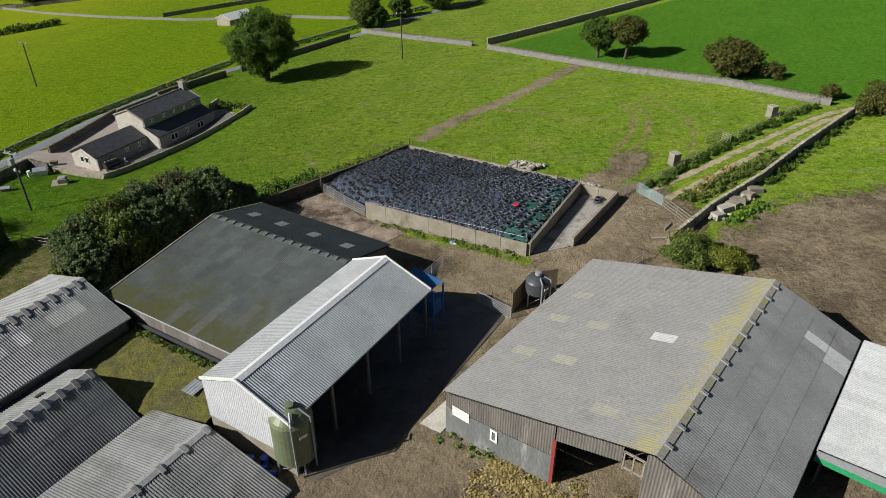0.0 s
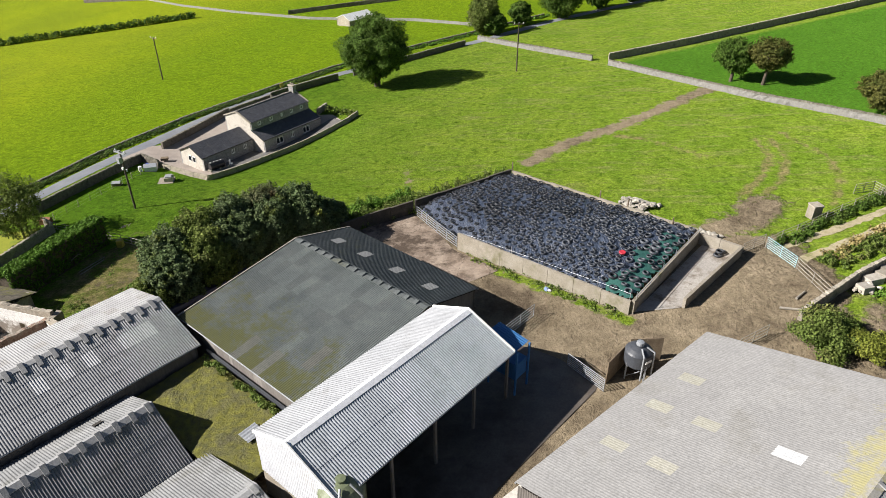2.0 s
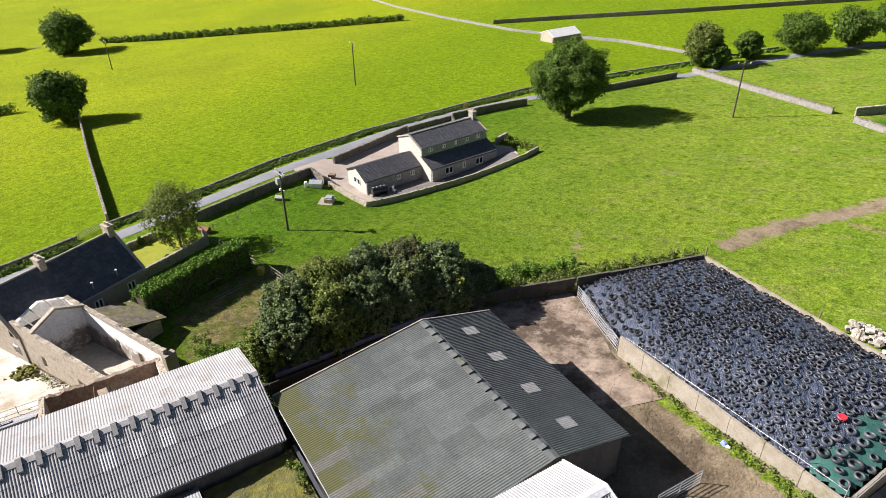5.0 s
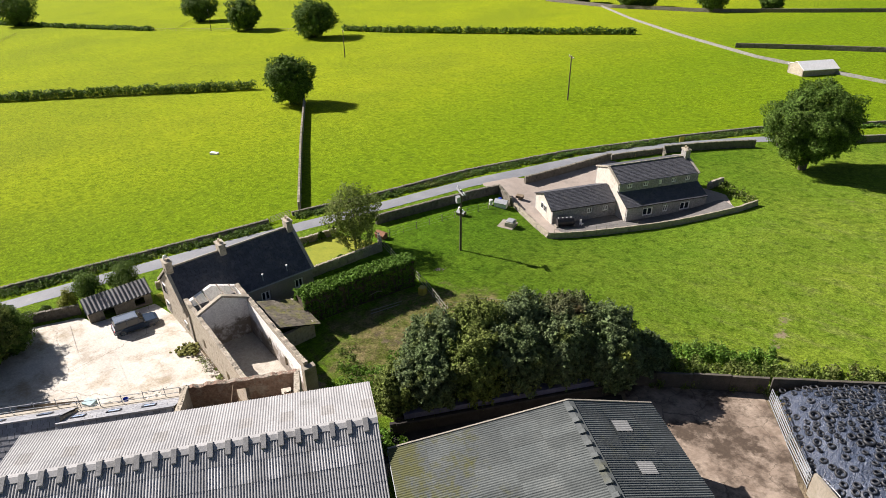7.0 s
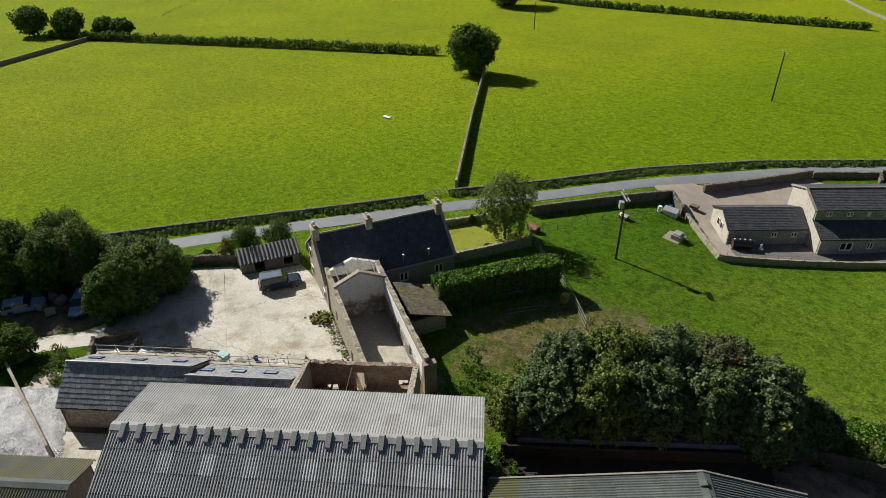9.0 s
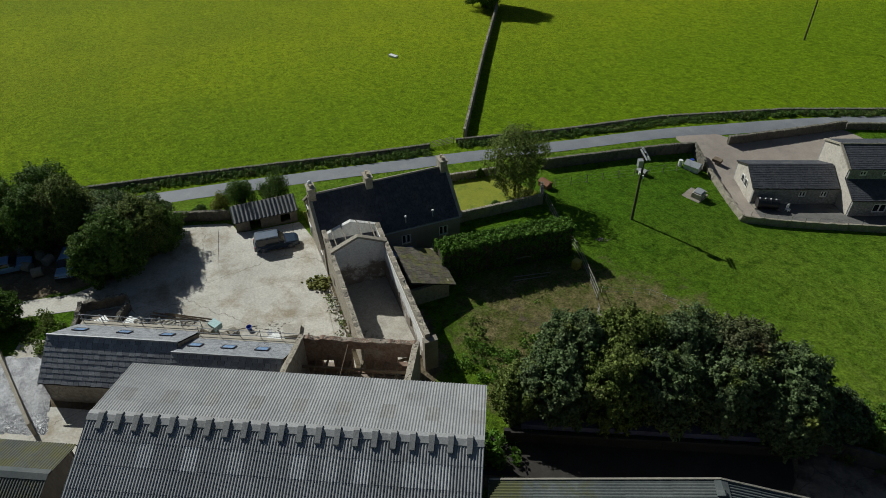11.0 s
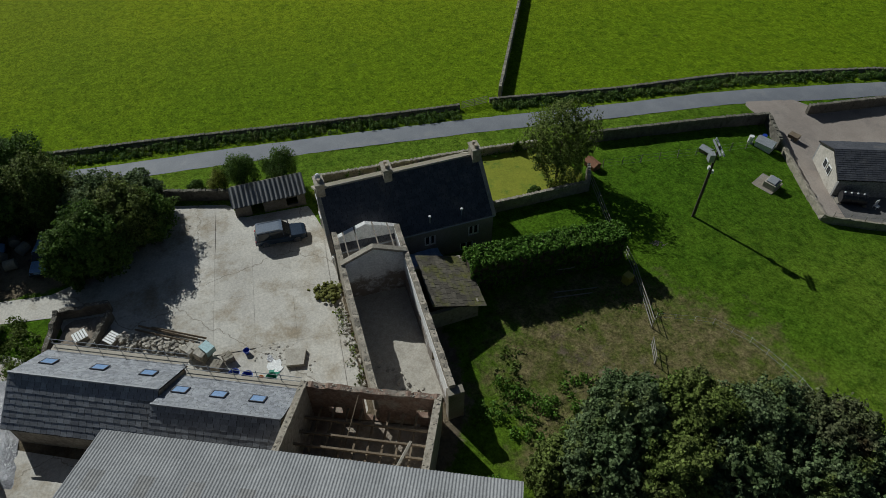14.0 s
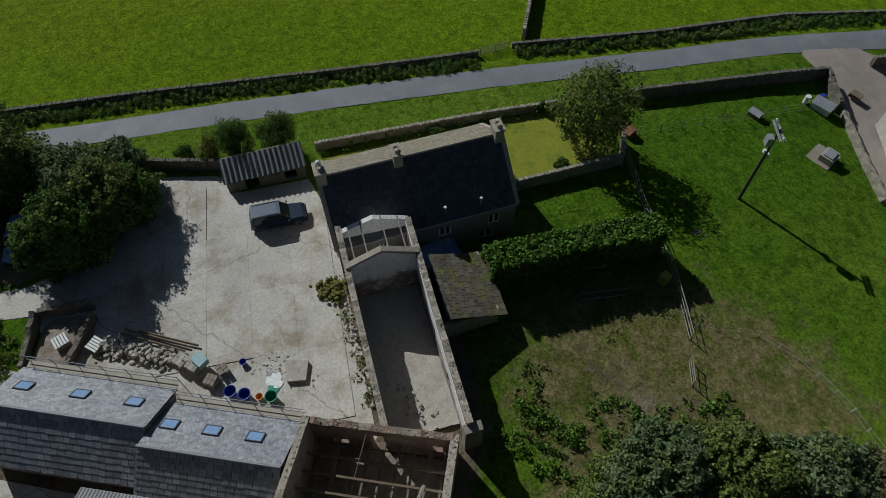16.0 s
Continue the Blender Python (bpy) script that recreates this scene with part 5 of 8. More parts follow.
hurdle("field_gate", (35.9, 86.6), (38.2, 87.4), "pale metal calf pen panel in the field", 1.2, 5, "timber_grey")
hurdle("field_gate", (38.2, 87.4), (38.8, 85.6), "pale metal calf pen panel in the field", 1.2, 5, "timber_grey")
rail_fence("clamp_rail", [(9.3, 60.9), (16.6, 74.2)], "thin steel guard rail on the clamp wall", h=2.3, step=2.6, rails=1, material="steel", r=.03)
rail_fence("clamp_rail", [(-8.8, 72.9), (8.7, 60.9)], "thin steel guard rail on the clamp wall", h=2.7, step=3.4, rails=1, wire=True, material="steel", r=.03)
for x, y, h in ((-4.9, 91.8, 3.0), (6.5, 83.0, 2.6), (9.6, 80.4, 2.7), (14.2, 76.4, 2.2)):
    ob = Bag().bar(P3(x, y, 0), P3(x, y, h), .09, .08, 6).put("fence_post", M["timber"])
    tagged(ob, "dark wooden post standing against the clamp wall", "fence post", "clamp posts")


def boulders(name, pts, n, r, label, spread=1.0, material="rubble", pile=.5):
    """A heap of loose stones along a line."""
    g = Bag()
    p = resample(pts, .3)
    for _ in range(n):
        x, y = p[random.randrange(len(p))]
        dx, dy = random.gauss(0, .4) * spread, random.gauss(0, .4) * spread
        g.rock(P3(x + dx, y + dy, max(0, pile * random.random() * (1 - math.hypot(dx, dy) / (1.2 * spread))) + r * .3), r * random.uniform(.6, 1.4))
    return tagged(g.put(name, M[material]), label, "rubble", kind="stuff")


boulders("stone_heap", [(9.8, 84.6), (12.3, 83.2)], 90, .32, "heap of pale building stones in the field", 1.6, pile=.9)
boulders("stone_heap", [(16.4, 77.0), (18.6, 75.6)], 60, .26, "scattered pale stones behind the clamp", 1.0)


def feed_bin(x, y, r, top, label, material, name="feed_silo", low=.27):
    """A feed silo: cylinder, domed top, cone and legs, with a filling pipe."""
    b = P3(x, y)
    t = thing(name, b, label, "silo")
    h = top - b.z
    cyl0 = h * low
    Bag().turned(b, [(.16, cyl0 * .35), (.2, cyl0 * .4), (r, cyl0), (r * 1.01, cyl0 + .05), (r, cyl0 + .1), (r, h * .8), (r * 1.02, h * .805), (r * .93, h * .85), (r * .7, h * .91), (r * .4, h * .955), (r * .22, h * .965), (r * .22, h * .995), (.05, h)], 32).put("bin", M[material], t, smooth=False)
    for k in range(4):
        a = k * math.pi / 2 + .6
        c = Vector((math.cos(a), math.sin(a), 0)) * r * .95
        Bag().box(b + c + Vector((0, 0, cyl0 * .55)), (.06, 0, 0), (0, .06, 0), (0, 0, cyl0 * .6)).put("leg", M["galv"], t)
        a2 = a + math.pi / 2
        c2 = Vector((math.cos(a2), math.sin(a2), 0)) * r * .95
        Bag().bar(b + c + Vector((0, 0, .2)), b + c2 + Vector((0, 0, cyl0 * .9)), .03, n=5).put("brace", M["galv"], t)
    for a in (-1.35, -.35):
        c = Vector((math.cos(a), math.sin(a), 0)) * (r + .12)
        g = Bag().bar(b + c + Vector((0, 0, .4)), b + c + Vector((0, 0, h * .88)), .075, n=8)
        g.bar(b + c + Vector((0, 0, h * .88)), b + c * .45 + Vector((0, 0, h * .975)), .075, n=8)
        g.put("pipe", M["galv"], t, "pale vertical filling pipe")
    Bag().box(b + Vector((math.cos(-.85) * r, math.sin(-.85) * r, h * .66)), Vector((-math.sin(-.85), math.cos(-.85), 0)) * .32, (.012, -.012, 0), (0, 0, .12)).put("maker_plate", M["white"], t, "plain white plate")
    return t


feed_bin(-10.6, 33.9, 1.5, 10.3, "tall green feed silo beside the white shed", "silo", low=.2)
feed_bin(8.8, 51.9, 1.12, 8.8, "dark grey feed silo with pale pipes beside the large barn", "silo_dark", low=.45)
Bag().turned(P3(8.8, 51.9, 0) + Vector((0, 0, 8.75 - float(gz(8.8, 51.9)))), [(.3, 0), (.34, .1), (.3, .3), (.1, .34)], 14).put("silo_cap", M["steel"])
tagged(scene.objects["silo_cap"], "bright round cap on the grey feed silo", "cap")
patch("barn_footing", [tuple(R_(r, q)[:2]) for r, q in ((-.5, -2.0), (-.5, -.05), (21, -.05), (21, -1.3))], M["concrete"], .06, "pale concrete strip along the large barn", "pavement")
for a, b in (((6.4, 50.4), (8.2, 53.4)), ((8.3, 53.6), (11.0, 53.9))):
    panel_wall("silo_screen", a, b, 2.3, 2.3, "dark boarded screen round the feed silo", th=.08, n=2, material="timber")
# blue handling crate
cr = thing("blue_hopper", E_(42.2, -26.6, E_.ground(42.2, -26.6)), "blue metal feed hopper with ribbed roof beside the white shed", "hopper")
gzc = E_.ground(42.2, -26.6)
v = []
for k in range(33):
    r, z = 41.15 + 2.0 * k / 32, .03 * math.sin(k * math.pi / 2)
    v += [E_(r, -28.6, 9.75 + z), E_(r, -25.7, 9.3 + z)]
shape("roof", v, [(2 * k, 2 * k + 2, 2 * k + 3, 2 * k + 1) for k in range(32)], M["blue_paint"], cr, "ribbed blue sheet roof", True)
for r, p in ((41.3, -28.2), (43.0, -28.2), (43.0, -25.5), (41.3, -25.5)):
    Bag().box(E_(r, p, (gzc + 9.3) / 2), E_.u * .07, E_.v * .07, (0, 0, (9.3 - gzc) / 2)).put("leg", M["blue_paint"], cr)
Bag().slab([E_(41.4, -28.0, gzc + 1.6), E_(42.9, -28.0, gzc + 1.6), E_(42.9, -25.6, gzc + 1.6), E_(41.4, -25.6, gzc + 1.6)], (0, 0, 1.6)).put("tank", M["blue_paint"], cr)


def drum(x, y, material, label, r=.29, h=.9, lying=False):
    prof = [(r * .94, 0), (r, .03), (r, h * .32), (r * 1.03, h * .34), (r, h * .36), (r, h * .65), (r * 1.03, h * .67), (r, h * .69), (r, h - .03), (r * .94, h)]
    ob = Bag().turned((0, 0, 0), prof, 16).put("drum", M[material])
    ob.matrix_basis = Matrix.Translation(P3(x, y, .3 if lying else .02)) @ (pose(0, 0, 0, 90, 0, random.uniform(0, 180)) if lying else Matrix.Identity(4))
    return tagged(ob, label, "drum", "plastic drums")


for k, (x, y) in enumerate(((-14.6, 33.4), (-14.0, 33.9), (-13.5, 33.1), (-13.0, 33.8), (-14.3, 32.7), (-12.8, 32.8))):
    drum(x, y, "tub_blue", "blue plastic drum standing beside the lower barn", lying=k % 3 == 2)
# debris by the track
for x, y, s in ((36.2, 70.6, .9), (34.9, 69.6, .8), (33.4, 68.4, .9), (31.4, 66.7, .8), (30.2, 65.2, .7), (32.6, 67.5, .7)):
    g = Bag()
    a = random.uniform(0, 3)
    d = Vector((math.cos(a), math.sin(a), random.uniform(-.15, .15)))
    g.box(P3(x, y, .35), d * s, Vector((-d.y, d.x, 0)) * .5, Vector((0, .05, .32)))
    tagged(g.put("concrete_block", M["rubble"] if x < 31.5 else M["wallcon"]), "tumbled pale concrete block beside the track wall", "concrete block", "concrete blocks")
boulders("stone_heap", [(29.6, 64.9), (35.5, 70.0)], 60, .28, "broken stone and concrete beside the track wall", .9)
for x, y in ((29.9, 80.6), (47.9, 94.5)):
    g = Bag().box(P3(x, y, .7), (.5, .2, 0), (-.2, .5, 0), (0, 0, .8))
    t = thing("stone_pillar", P3(x, y), "squat pale stone pillar in the field corner", "pillar")
    g.put("shaft", M["wallcon"], t)
    Bag().box(P3(x, y, 1.56), (.56, .24, 0), (-.22, .56, 0), (0, 0, .08)).put("cap", M["cope"], t)
for a, b in (((22.2, 62.0), (24.9, 61.6)), ((24.0, 63.6), (25.0, 64.8)), ((53.5, 61.5), (55.5, 61.0))):
    ob = Bag().bar(P3(*a, .12), P3(*b, .12), .12, .1, 7).put("timber_baulk", M["timber_grey"])
    tagged(ob, "pale timber baulk lying on the mud", "timber", "timber baulks")
bl = thing("blue_bag", P3(1.0, 64.5), "crumpled blue and white plastic bag at the wall foot", "bag")
Bag().rock(P3(1.0, 64.5, .15), .4, .5).put("bag", M["tarp"], bl)
Bag().rock(P3(1.3, 64.3, .12), .22, .6).put("bag_end", M["white"], bl)
cs = []
for _ in range(130):
    k, q = random.uniform(4.5, 15.5), min(1.5, random.gauss(-1.2, 1.3))
    c = R_(q, k)
    cs.append((c.x, c.y, R_.ground(q, k) + random.uniform(.02, .12)))
straw = leaves(cs, [(random.uniform(.3, .9), random.uniform(.3, .9), .05) for _ in cs], 9000, .2, M["hay"], "loose_straw", shell=.1, up=2.0)
tagged(straw, "loose golden straw spilled in front of the barn", "straw", kind="stuff")
# steel channel and wall behind the dark barn
ch = thing("steel_channel", P3(-32, 63), "long dark steel channel lying on a low wall behind the barns", "steel channel")
for o, h in ((0, 1.55), (.55, 1.45)):
    a, b = Vector((-36.9 + o, 55.6 - o * .5, 0)), Vector((-27.0 + o, 72.4 - o * .5, 0))
    a.z, b.z = gz(a.x, a.y) + h, gz(b.x, b.y) + h
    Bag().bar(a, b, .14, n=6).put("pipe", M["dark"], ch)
Bag().slab([P3(-36.3, 56.2, 1.5), P3(-26.7, 72.4, 1.5), P3(-27.5, 72.9, 1.5), P3(-37.1, 56.7, 1.5)], (0, 0, .55)).put("trough", M["trough"], ch, "dull blue steel trough")
# wall and floor are coloured black for the shade under the overhanging trees
panel_wall("low_wall", (-36.8, 55.0), (-26.8, 72.0), 1.4, 1.4, "low concrete wall behind the barns, coloured black for the grove's shade", th=.3, n=5, material="dark")
patch("channel_floor", [(-38.5, 53), (-26, 73.4), (-23.8, 71.3), (-36, 50)], M["dark"], .06, "wet channel behind the barns, coloured black for the grove's shade", "yard")
patch("clamp_apron", [(-26.5, 74.8), (-16.8, 82.0), (-12.5, 77.0), (-9.8, 72.6), (-4, 68.4), (-8, 65), (-14, 66.5), (-19.5, 69.5), (-24, 71.5)], M["dirty_concrete"], .05, "dirty pale concrete apron before the silage clamp", "yard")
patch("inner_yard", [(-1.5, 55.5), (2.5, 53.6), (6.0, 50.2), (-.8, 39.5), (-3.5, 35), (-9, 32), (-12, 33.5), (-16, 38), (-7, 50)], M["wet_shade_concrete"], .05, "damp concrete yard between the sheds, darkened for their shade", "yard")


# ---- farmhouse (frame H_) ----
gh = -2.6
house = thing("farmhouse", P3(-67.8, 57.4), "stone farmhouse with dark slate roof and chimneys", "house")
for s, m in ((1, "slate_dark"), (-1, "stone_slate")):
    Bag().slab([H_(-7.6, 0, 5.5), H_(7.6, 0, 5.5), H_(7.6, s * 4.5, 1.9), H_(-7.6, s * 4.5, 1.9)][::s], (0, 0, -.15)).put("roof", M["dark"], house)
    slated(house, H_, -7.6, 7.6, 0, 5.52, s * 4.5, 1.92, m, (.45, .28), "slating")
Bag().bar(H_(-7.6, 0, 5.55), H_(7.6, 0, 5.55), .12, n=6).put("ridge_tile", M["cope"], house)
for r in (-7.4, 7.05):
    gable(house, H_, r, .35, [(-4.2, gh - 1), (4.2, gh - 1), (4.2, 1.9), (0, 5.35), (-4.2, 1.9)], "stonelight")
for r in (-7.65, 7.3):
    Bag().slab([H_(r, -4.55, 2.0), H_(r, 0, 5.65), H_(r, 4.55, 2.0), H_(r, 4.55, 1.75), H_(r, 0, 5.4), H_(r, -4.55, 1.75)], H_.u * .35).put("verge_stone", M["cope"], house)
ops = [(8.2, 9.3, -.2, 1.1), (12.4, 13.5, -.2, 1.1), (8.4, 9.5, -2.2, -1.0), (11.6, 13.0, -2.1, -.9), (3.2, 4.0, .2, 1.1)]
a, b = H_(-7.4, 4.2), H_(7.4, 4.2)
wall_run(house, b[:2], a[:2], gh - 1, 1.95, [(14.8 - q[1], 14.8 - q[0], q[2], q[3]) for q in ops], th=-.3 * -1, material="render_grey")
for q in ops:
    window_part(house, b[:2], a[:2], (14.8 - q[1], 14.8 - q[0], q[2], q[3]), .3)
wall_run(house, H_(-7.4, -4.2)[:2], H_(7.4, -4.2)[:2], gh - 1, 1.95)


def chimney(parent, p, h, w=.36, d=.6, material="stonelight", pots=2):
    g = Bag().box(p + Vector((0, 0, h / 2 - .5)), H_.u * w, H_.v * d, (0, 0, h / 2 + .5))
    st = g.put("chimney", M[material], parent)
    Bag().box(p + Vector((0, 0, h + .06)), H_.u * (w + .08), H_.v * (d + .08), (0, 0, .08)).put("cap", M["cope"], st)
    for k in range(pots):
        Bag().turned(p + H_.v * ((k - (pots - 1) / 2) * .5) + Vector((0, 0, h + .12)), [(.14, 0), (.16, .05), (.12, .3), (.15, .36), (.1, .36)], 10).put("chimney_pot", M["terracotta"], st)
    return st


chimney(house, H_(-7.2, 0, 5.4), 1.0)
chimney(house, H_(-1.2, 0, 5.4), .95)
chimney(house, H_(7.1, 0, 5.4), 1.0)
Bag().turned(H_(-7.2, -.2, 6.55), [(.22, 0), (.26, .2), (.15, .5), (.05, .55)], 10).put("cowl", M["white"], house, "white chimney cowl")
for p, z, w, h in ((-2.9, 1.5, .5, .6), (-3.0, -1.1, .5, .65), (3.4, 1.9, .4, .5), (3.0, -.3, .45, .5)):
    ob = Bag().box(H_(-7.43, p, z), H_.u * .06, H_.v * w, (0, 0, h)).put("gable_window", M["white"], house)
    for k in (-1, 1):
        Bag().box(H_(-7.49, p + k * w * .48, z), H_.u * .03, H_.v * w * .38, (0, 0, h * .82)).put("pane", M["glass"], ob)
Bag().bar(H_(-7.5, 4.6, 1.85), H_(7.5, 4.6, 1.85), .07, n=6).put("gutter", M["galv"], house)
for r in (1.5, 4.5):
    Bag().bar(H_(r, 4.3, 1.9), H_(r, 4.3, gh), .05, n=6).put("downpipe", M["galv"], house)
    Bag().bar(H_(r, 4.0, 2.2), H_(r, 4.0, 3.0), .06, n=6).put("flue", M["galv"], house)
    Bag().turned(H_(r, 4.0, 3.0), [(.05, 0), (.14, .05), (.12, .18), (.02, .2)], 8).put("flue_cap", M["white"], house)
tp = thing("tarpaulin", P3(-62.6, 57.5), "crumpled blue tarpaulin over stacked goods behind the house", "tarpaulin")
v = [P3(-63.2 + i * .4, 55.9 + j * .45, 1.3 + .5 * math.sin(i * .8) * math.cos(j * .6) + random.uniform(-.08, .08)) for i in range(8) for j in range(8)]
shape("sheet", v, [(i * 8 + j, (i + 1) * 8 + j, (i + 1) * 8 + j + 1, i * 8 + j + 1) for i in range(7) for j in range(7)], M["tarp"], tp, smooth=True)
for x, y in ((-63.2, 56.6), (-61.3, 56.6), (-63.2, 58.6), (-61.3, 58.6)):
    Bag().box(P3(x, y, .45), (.25, 0, 0), (0, .25, 0), (0, 0, .45)).put("stack", M["timber"], tp)

# ---- roofless barn ----
ruin = thing("roofless_barn", P3(-56, 52), "roofless stone barn with broken wall tops and limewashed inner walls", "ruin")
Wf = Frame(-56, 51.8, .993, -.12)
rubble_wall(ruin, (-65.2, 49.95), (-48.6, 48.0), -3.0, 3.2, 3.8, .45, "stonelight", [(11.2, 12.1, -.6, 1.2), (4.6, 5.4, -.4, .9)], inner="limewash")
rubble_wall(ruin, (-46.9, 53.6), (-63.8, 55.7), -3.0, 3.8, 3.2, .45, "stonelight", [(4.0, 4.7, .4, 1.6), (7.8, 8.4, .6, 1.6)], inner="limewash")
gable(ruin, Wf, -5.2, .45, [(-2.75, -2.5), (2.75, -2.5), (2.75, 3.2), (0, 4.5), (-2.75, 3.2)], "limewash", "inner_gable")
Bag().slab([Wf(-5.27, -2.8, 3.2), Wf(-5.27, 0, 4.5), Wf(-5.27, 2.8, 3.2), Wf(-5.27, 2.8, 3.45), Wf(-5.27, 0, 4.75), Wf(-5.27, -2.8, 3.45)], Wf.u * .48).put("gable_cope", M["cope"], ruin)
gable(ruin, Wf, -8.6, .4, [(-2.8, -2.5), (2.8, -2.5), (2.8, 3.0), (0, 4.1), (-2.8, 3.0)], "limewash", "end_gable")
for p, z in ((-1.9, 3.45), (-.6, 3.95), (1.0, 3.8), (2.0, 3.4)):
    Bag().box(Wf(-6.7, p, z), Wf.u * 1.75, Wf.v * .05, (0, 0, .07)).put("purlin", M["timber_pale"], ruin)
fl = thing("rubble_floor", P3(-55, 51.5), "earth and rubble floor of the roofless barn", "floor", kind="structure")
n = 26
v = [Wf(-8 + i * .62, -2.4 + j * .6, float(gz(*Wf(-8 + i * .62, -2.4 + j * .6)[:2])) + .25 + random.uniform(-.1, .1)) for i in range(n) for j in range(9)]
shape("floor", v, [(i * 9 + j, (i + 1) * 9 + j, (i + 1) * 9 + j + 1, i * 9 + j + 1) for i in range(n - 1) for j in range(8)], M["rubble"], fl, smooth=True)
boulders("fallen_stone", [(-53, 50.2), (-48.5, 51.5)], 70, .16, "fallen stones on the floor of the roofless barn", 1.6, pile=.5)
boulders("fallen_stone", [(-60, 51.5), (-54, 51.8)], 60, .12, "fallen stones on the floor of the roofless barn", 2.0, pile=.3)
boulders("fallen_stone", [(-61, 51.8), (-48.5, 51.0)], 260, .07, "small pale stones strewn over the barn floor", 2.2, pile=.15)

wing = thing("roofless_wing", E_(16, -63, .5), "roofless brick and stone wing with bare joists", "ruin")
q0, q1, q2, q3 = E_(11.4, -66.4), E_(21.4, -66.7), E_(21.4, -59.9), E_(11.4, -59.9)
rubble_wall(wing, q1[:2], q0[:2], -1.2, 4.0, 4.3, .45, "brick", [(1.0, 1.9, 1.3, 2.4), (4.6, 5.7, .2, 3.2), (7.3, 8.3, .9, 1.7), (2.6, 3.1, .8, 1.5)])
rubble_wall(wing, q2[:2], q1[:2], -1.2, 6.0, 4.0, .5, "stonelight", inner="limewash", rag=.05)
rubble_wall(wing, q0[:2], q3[:2], -1.2, 4.3, 6.0, .45, "stonelight", rag=.06)
wall_run(wing, q3[:2], q2[:2], -1.2, 5.4, [], .3, "stonelight")
for k in range(9):
    r = 12.6 + k * 1.0
    Bag().box(E_(r, -63.2, 1.6 + (k % 3) * .02), E_.u * .07, E_.v * 3.0, (0, 0, .11)).put("joist", M["timber"], wing)
for k, (p, z) in enumerate(((-61.2, 3.3), (-62.2, 3.2), (-63.4, 2.6), (-64.6, 2.4))):
    Bag().box(E_(16.4, p, z), E_.u * 4.8, E_.v * .07, (0, 0, .1)).put("purlin", M["timber"], wing)
Bag().bar(E_(19.0, -60.4, 4.2), E_(19.6, -63.6, 2.6), .12, n=5).put("pale_beam", M["timber_grey"], wing)
Bag().bar(E_(15.6, -65.9, 4.0), E_(15.0, -62.4, 1.8), .04, n=5).put("rope", M["timber"], wing)
patch("wing_floor", [tuple(E_(11.8, -66)[:2]), tuple(E_(21, -66)[:2]), tuple(E_(21, -60.2)[:2]), tuple(E_(11.8, -60.2)[:2])], M["earth"], .1, "dark earth floor of the roofless wing", "floor")
pier = Bag().box((-46.7, 53.5, 1.2), (.32, -.04, 0), (.05, .6, 0), (0, 0, 2.3)).put("stone_pier", M["wallcon"])
tagged(pier, "grey stone corner pier of the roofless barn", "pier")
# stone-slated outhouse
oh = thing("outhouse", P3(-57, 57), "small stone outhouse with mossy stone-slate roof", "outbuilding")
Bag().slab([(-60.55, 55.9, 2.3), (-54.85, 55.2, 2.3), (-54.6, 59.7, .7), (-60.2, 60.4, .7)], (0, 0, -.14)).put("roof", M["dark"], oh)
O_ = Frame(-57.75, 55.55, .993, -.12)
slated(oh, O_, -2.85, 2.85, 0, 2.35, -4.6, .74, "old_slate", (.55, .42), "slating")
wall_run(oh, (-54.9, 59.3), (-60.2, 59.95), -2.6, .65, [(1.6, 2.5, -2.0, -.2)], .35)
wall_run(oh, (-55.1, 54.6), (-54.9, 59.3), -2.4, 1.0, [], .35)
wall_run(oh, (-60.2, 59.9), (-60.5, 55.4), -2.6, 1.0, [], .35)

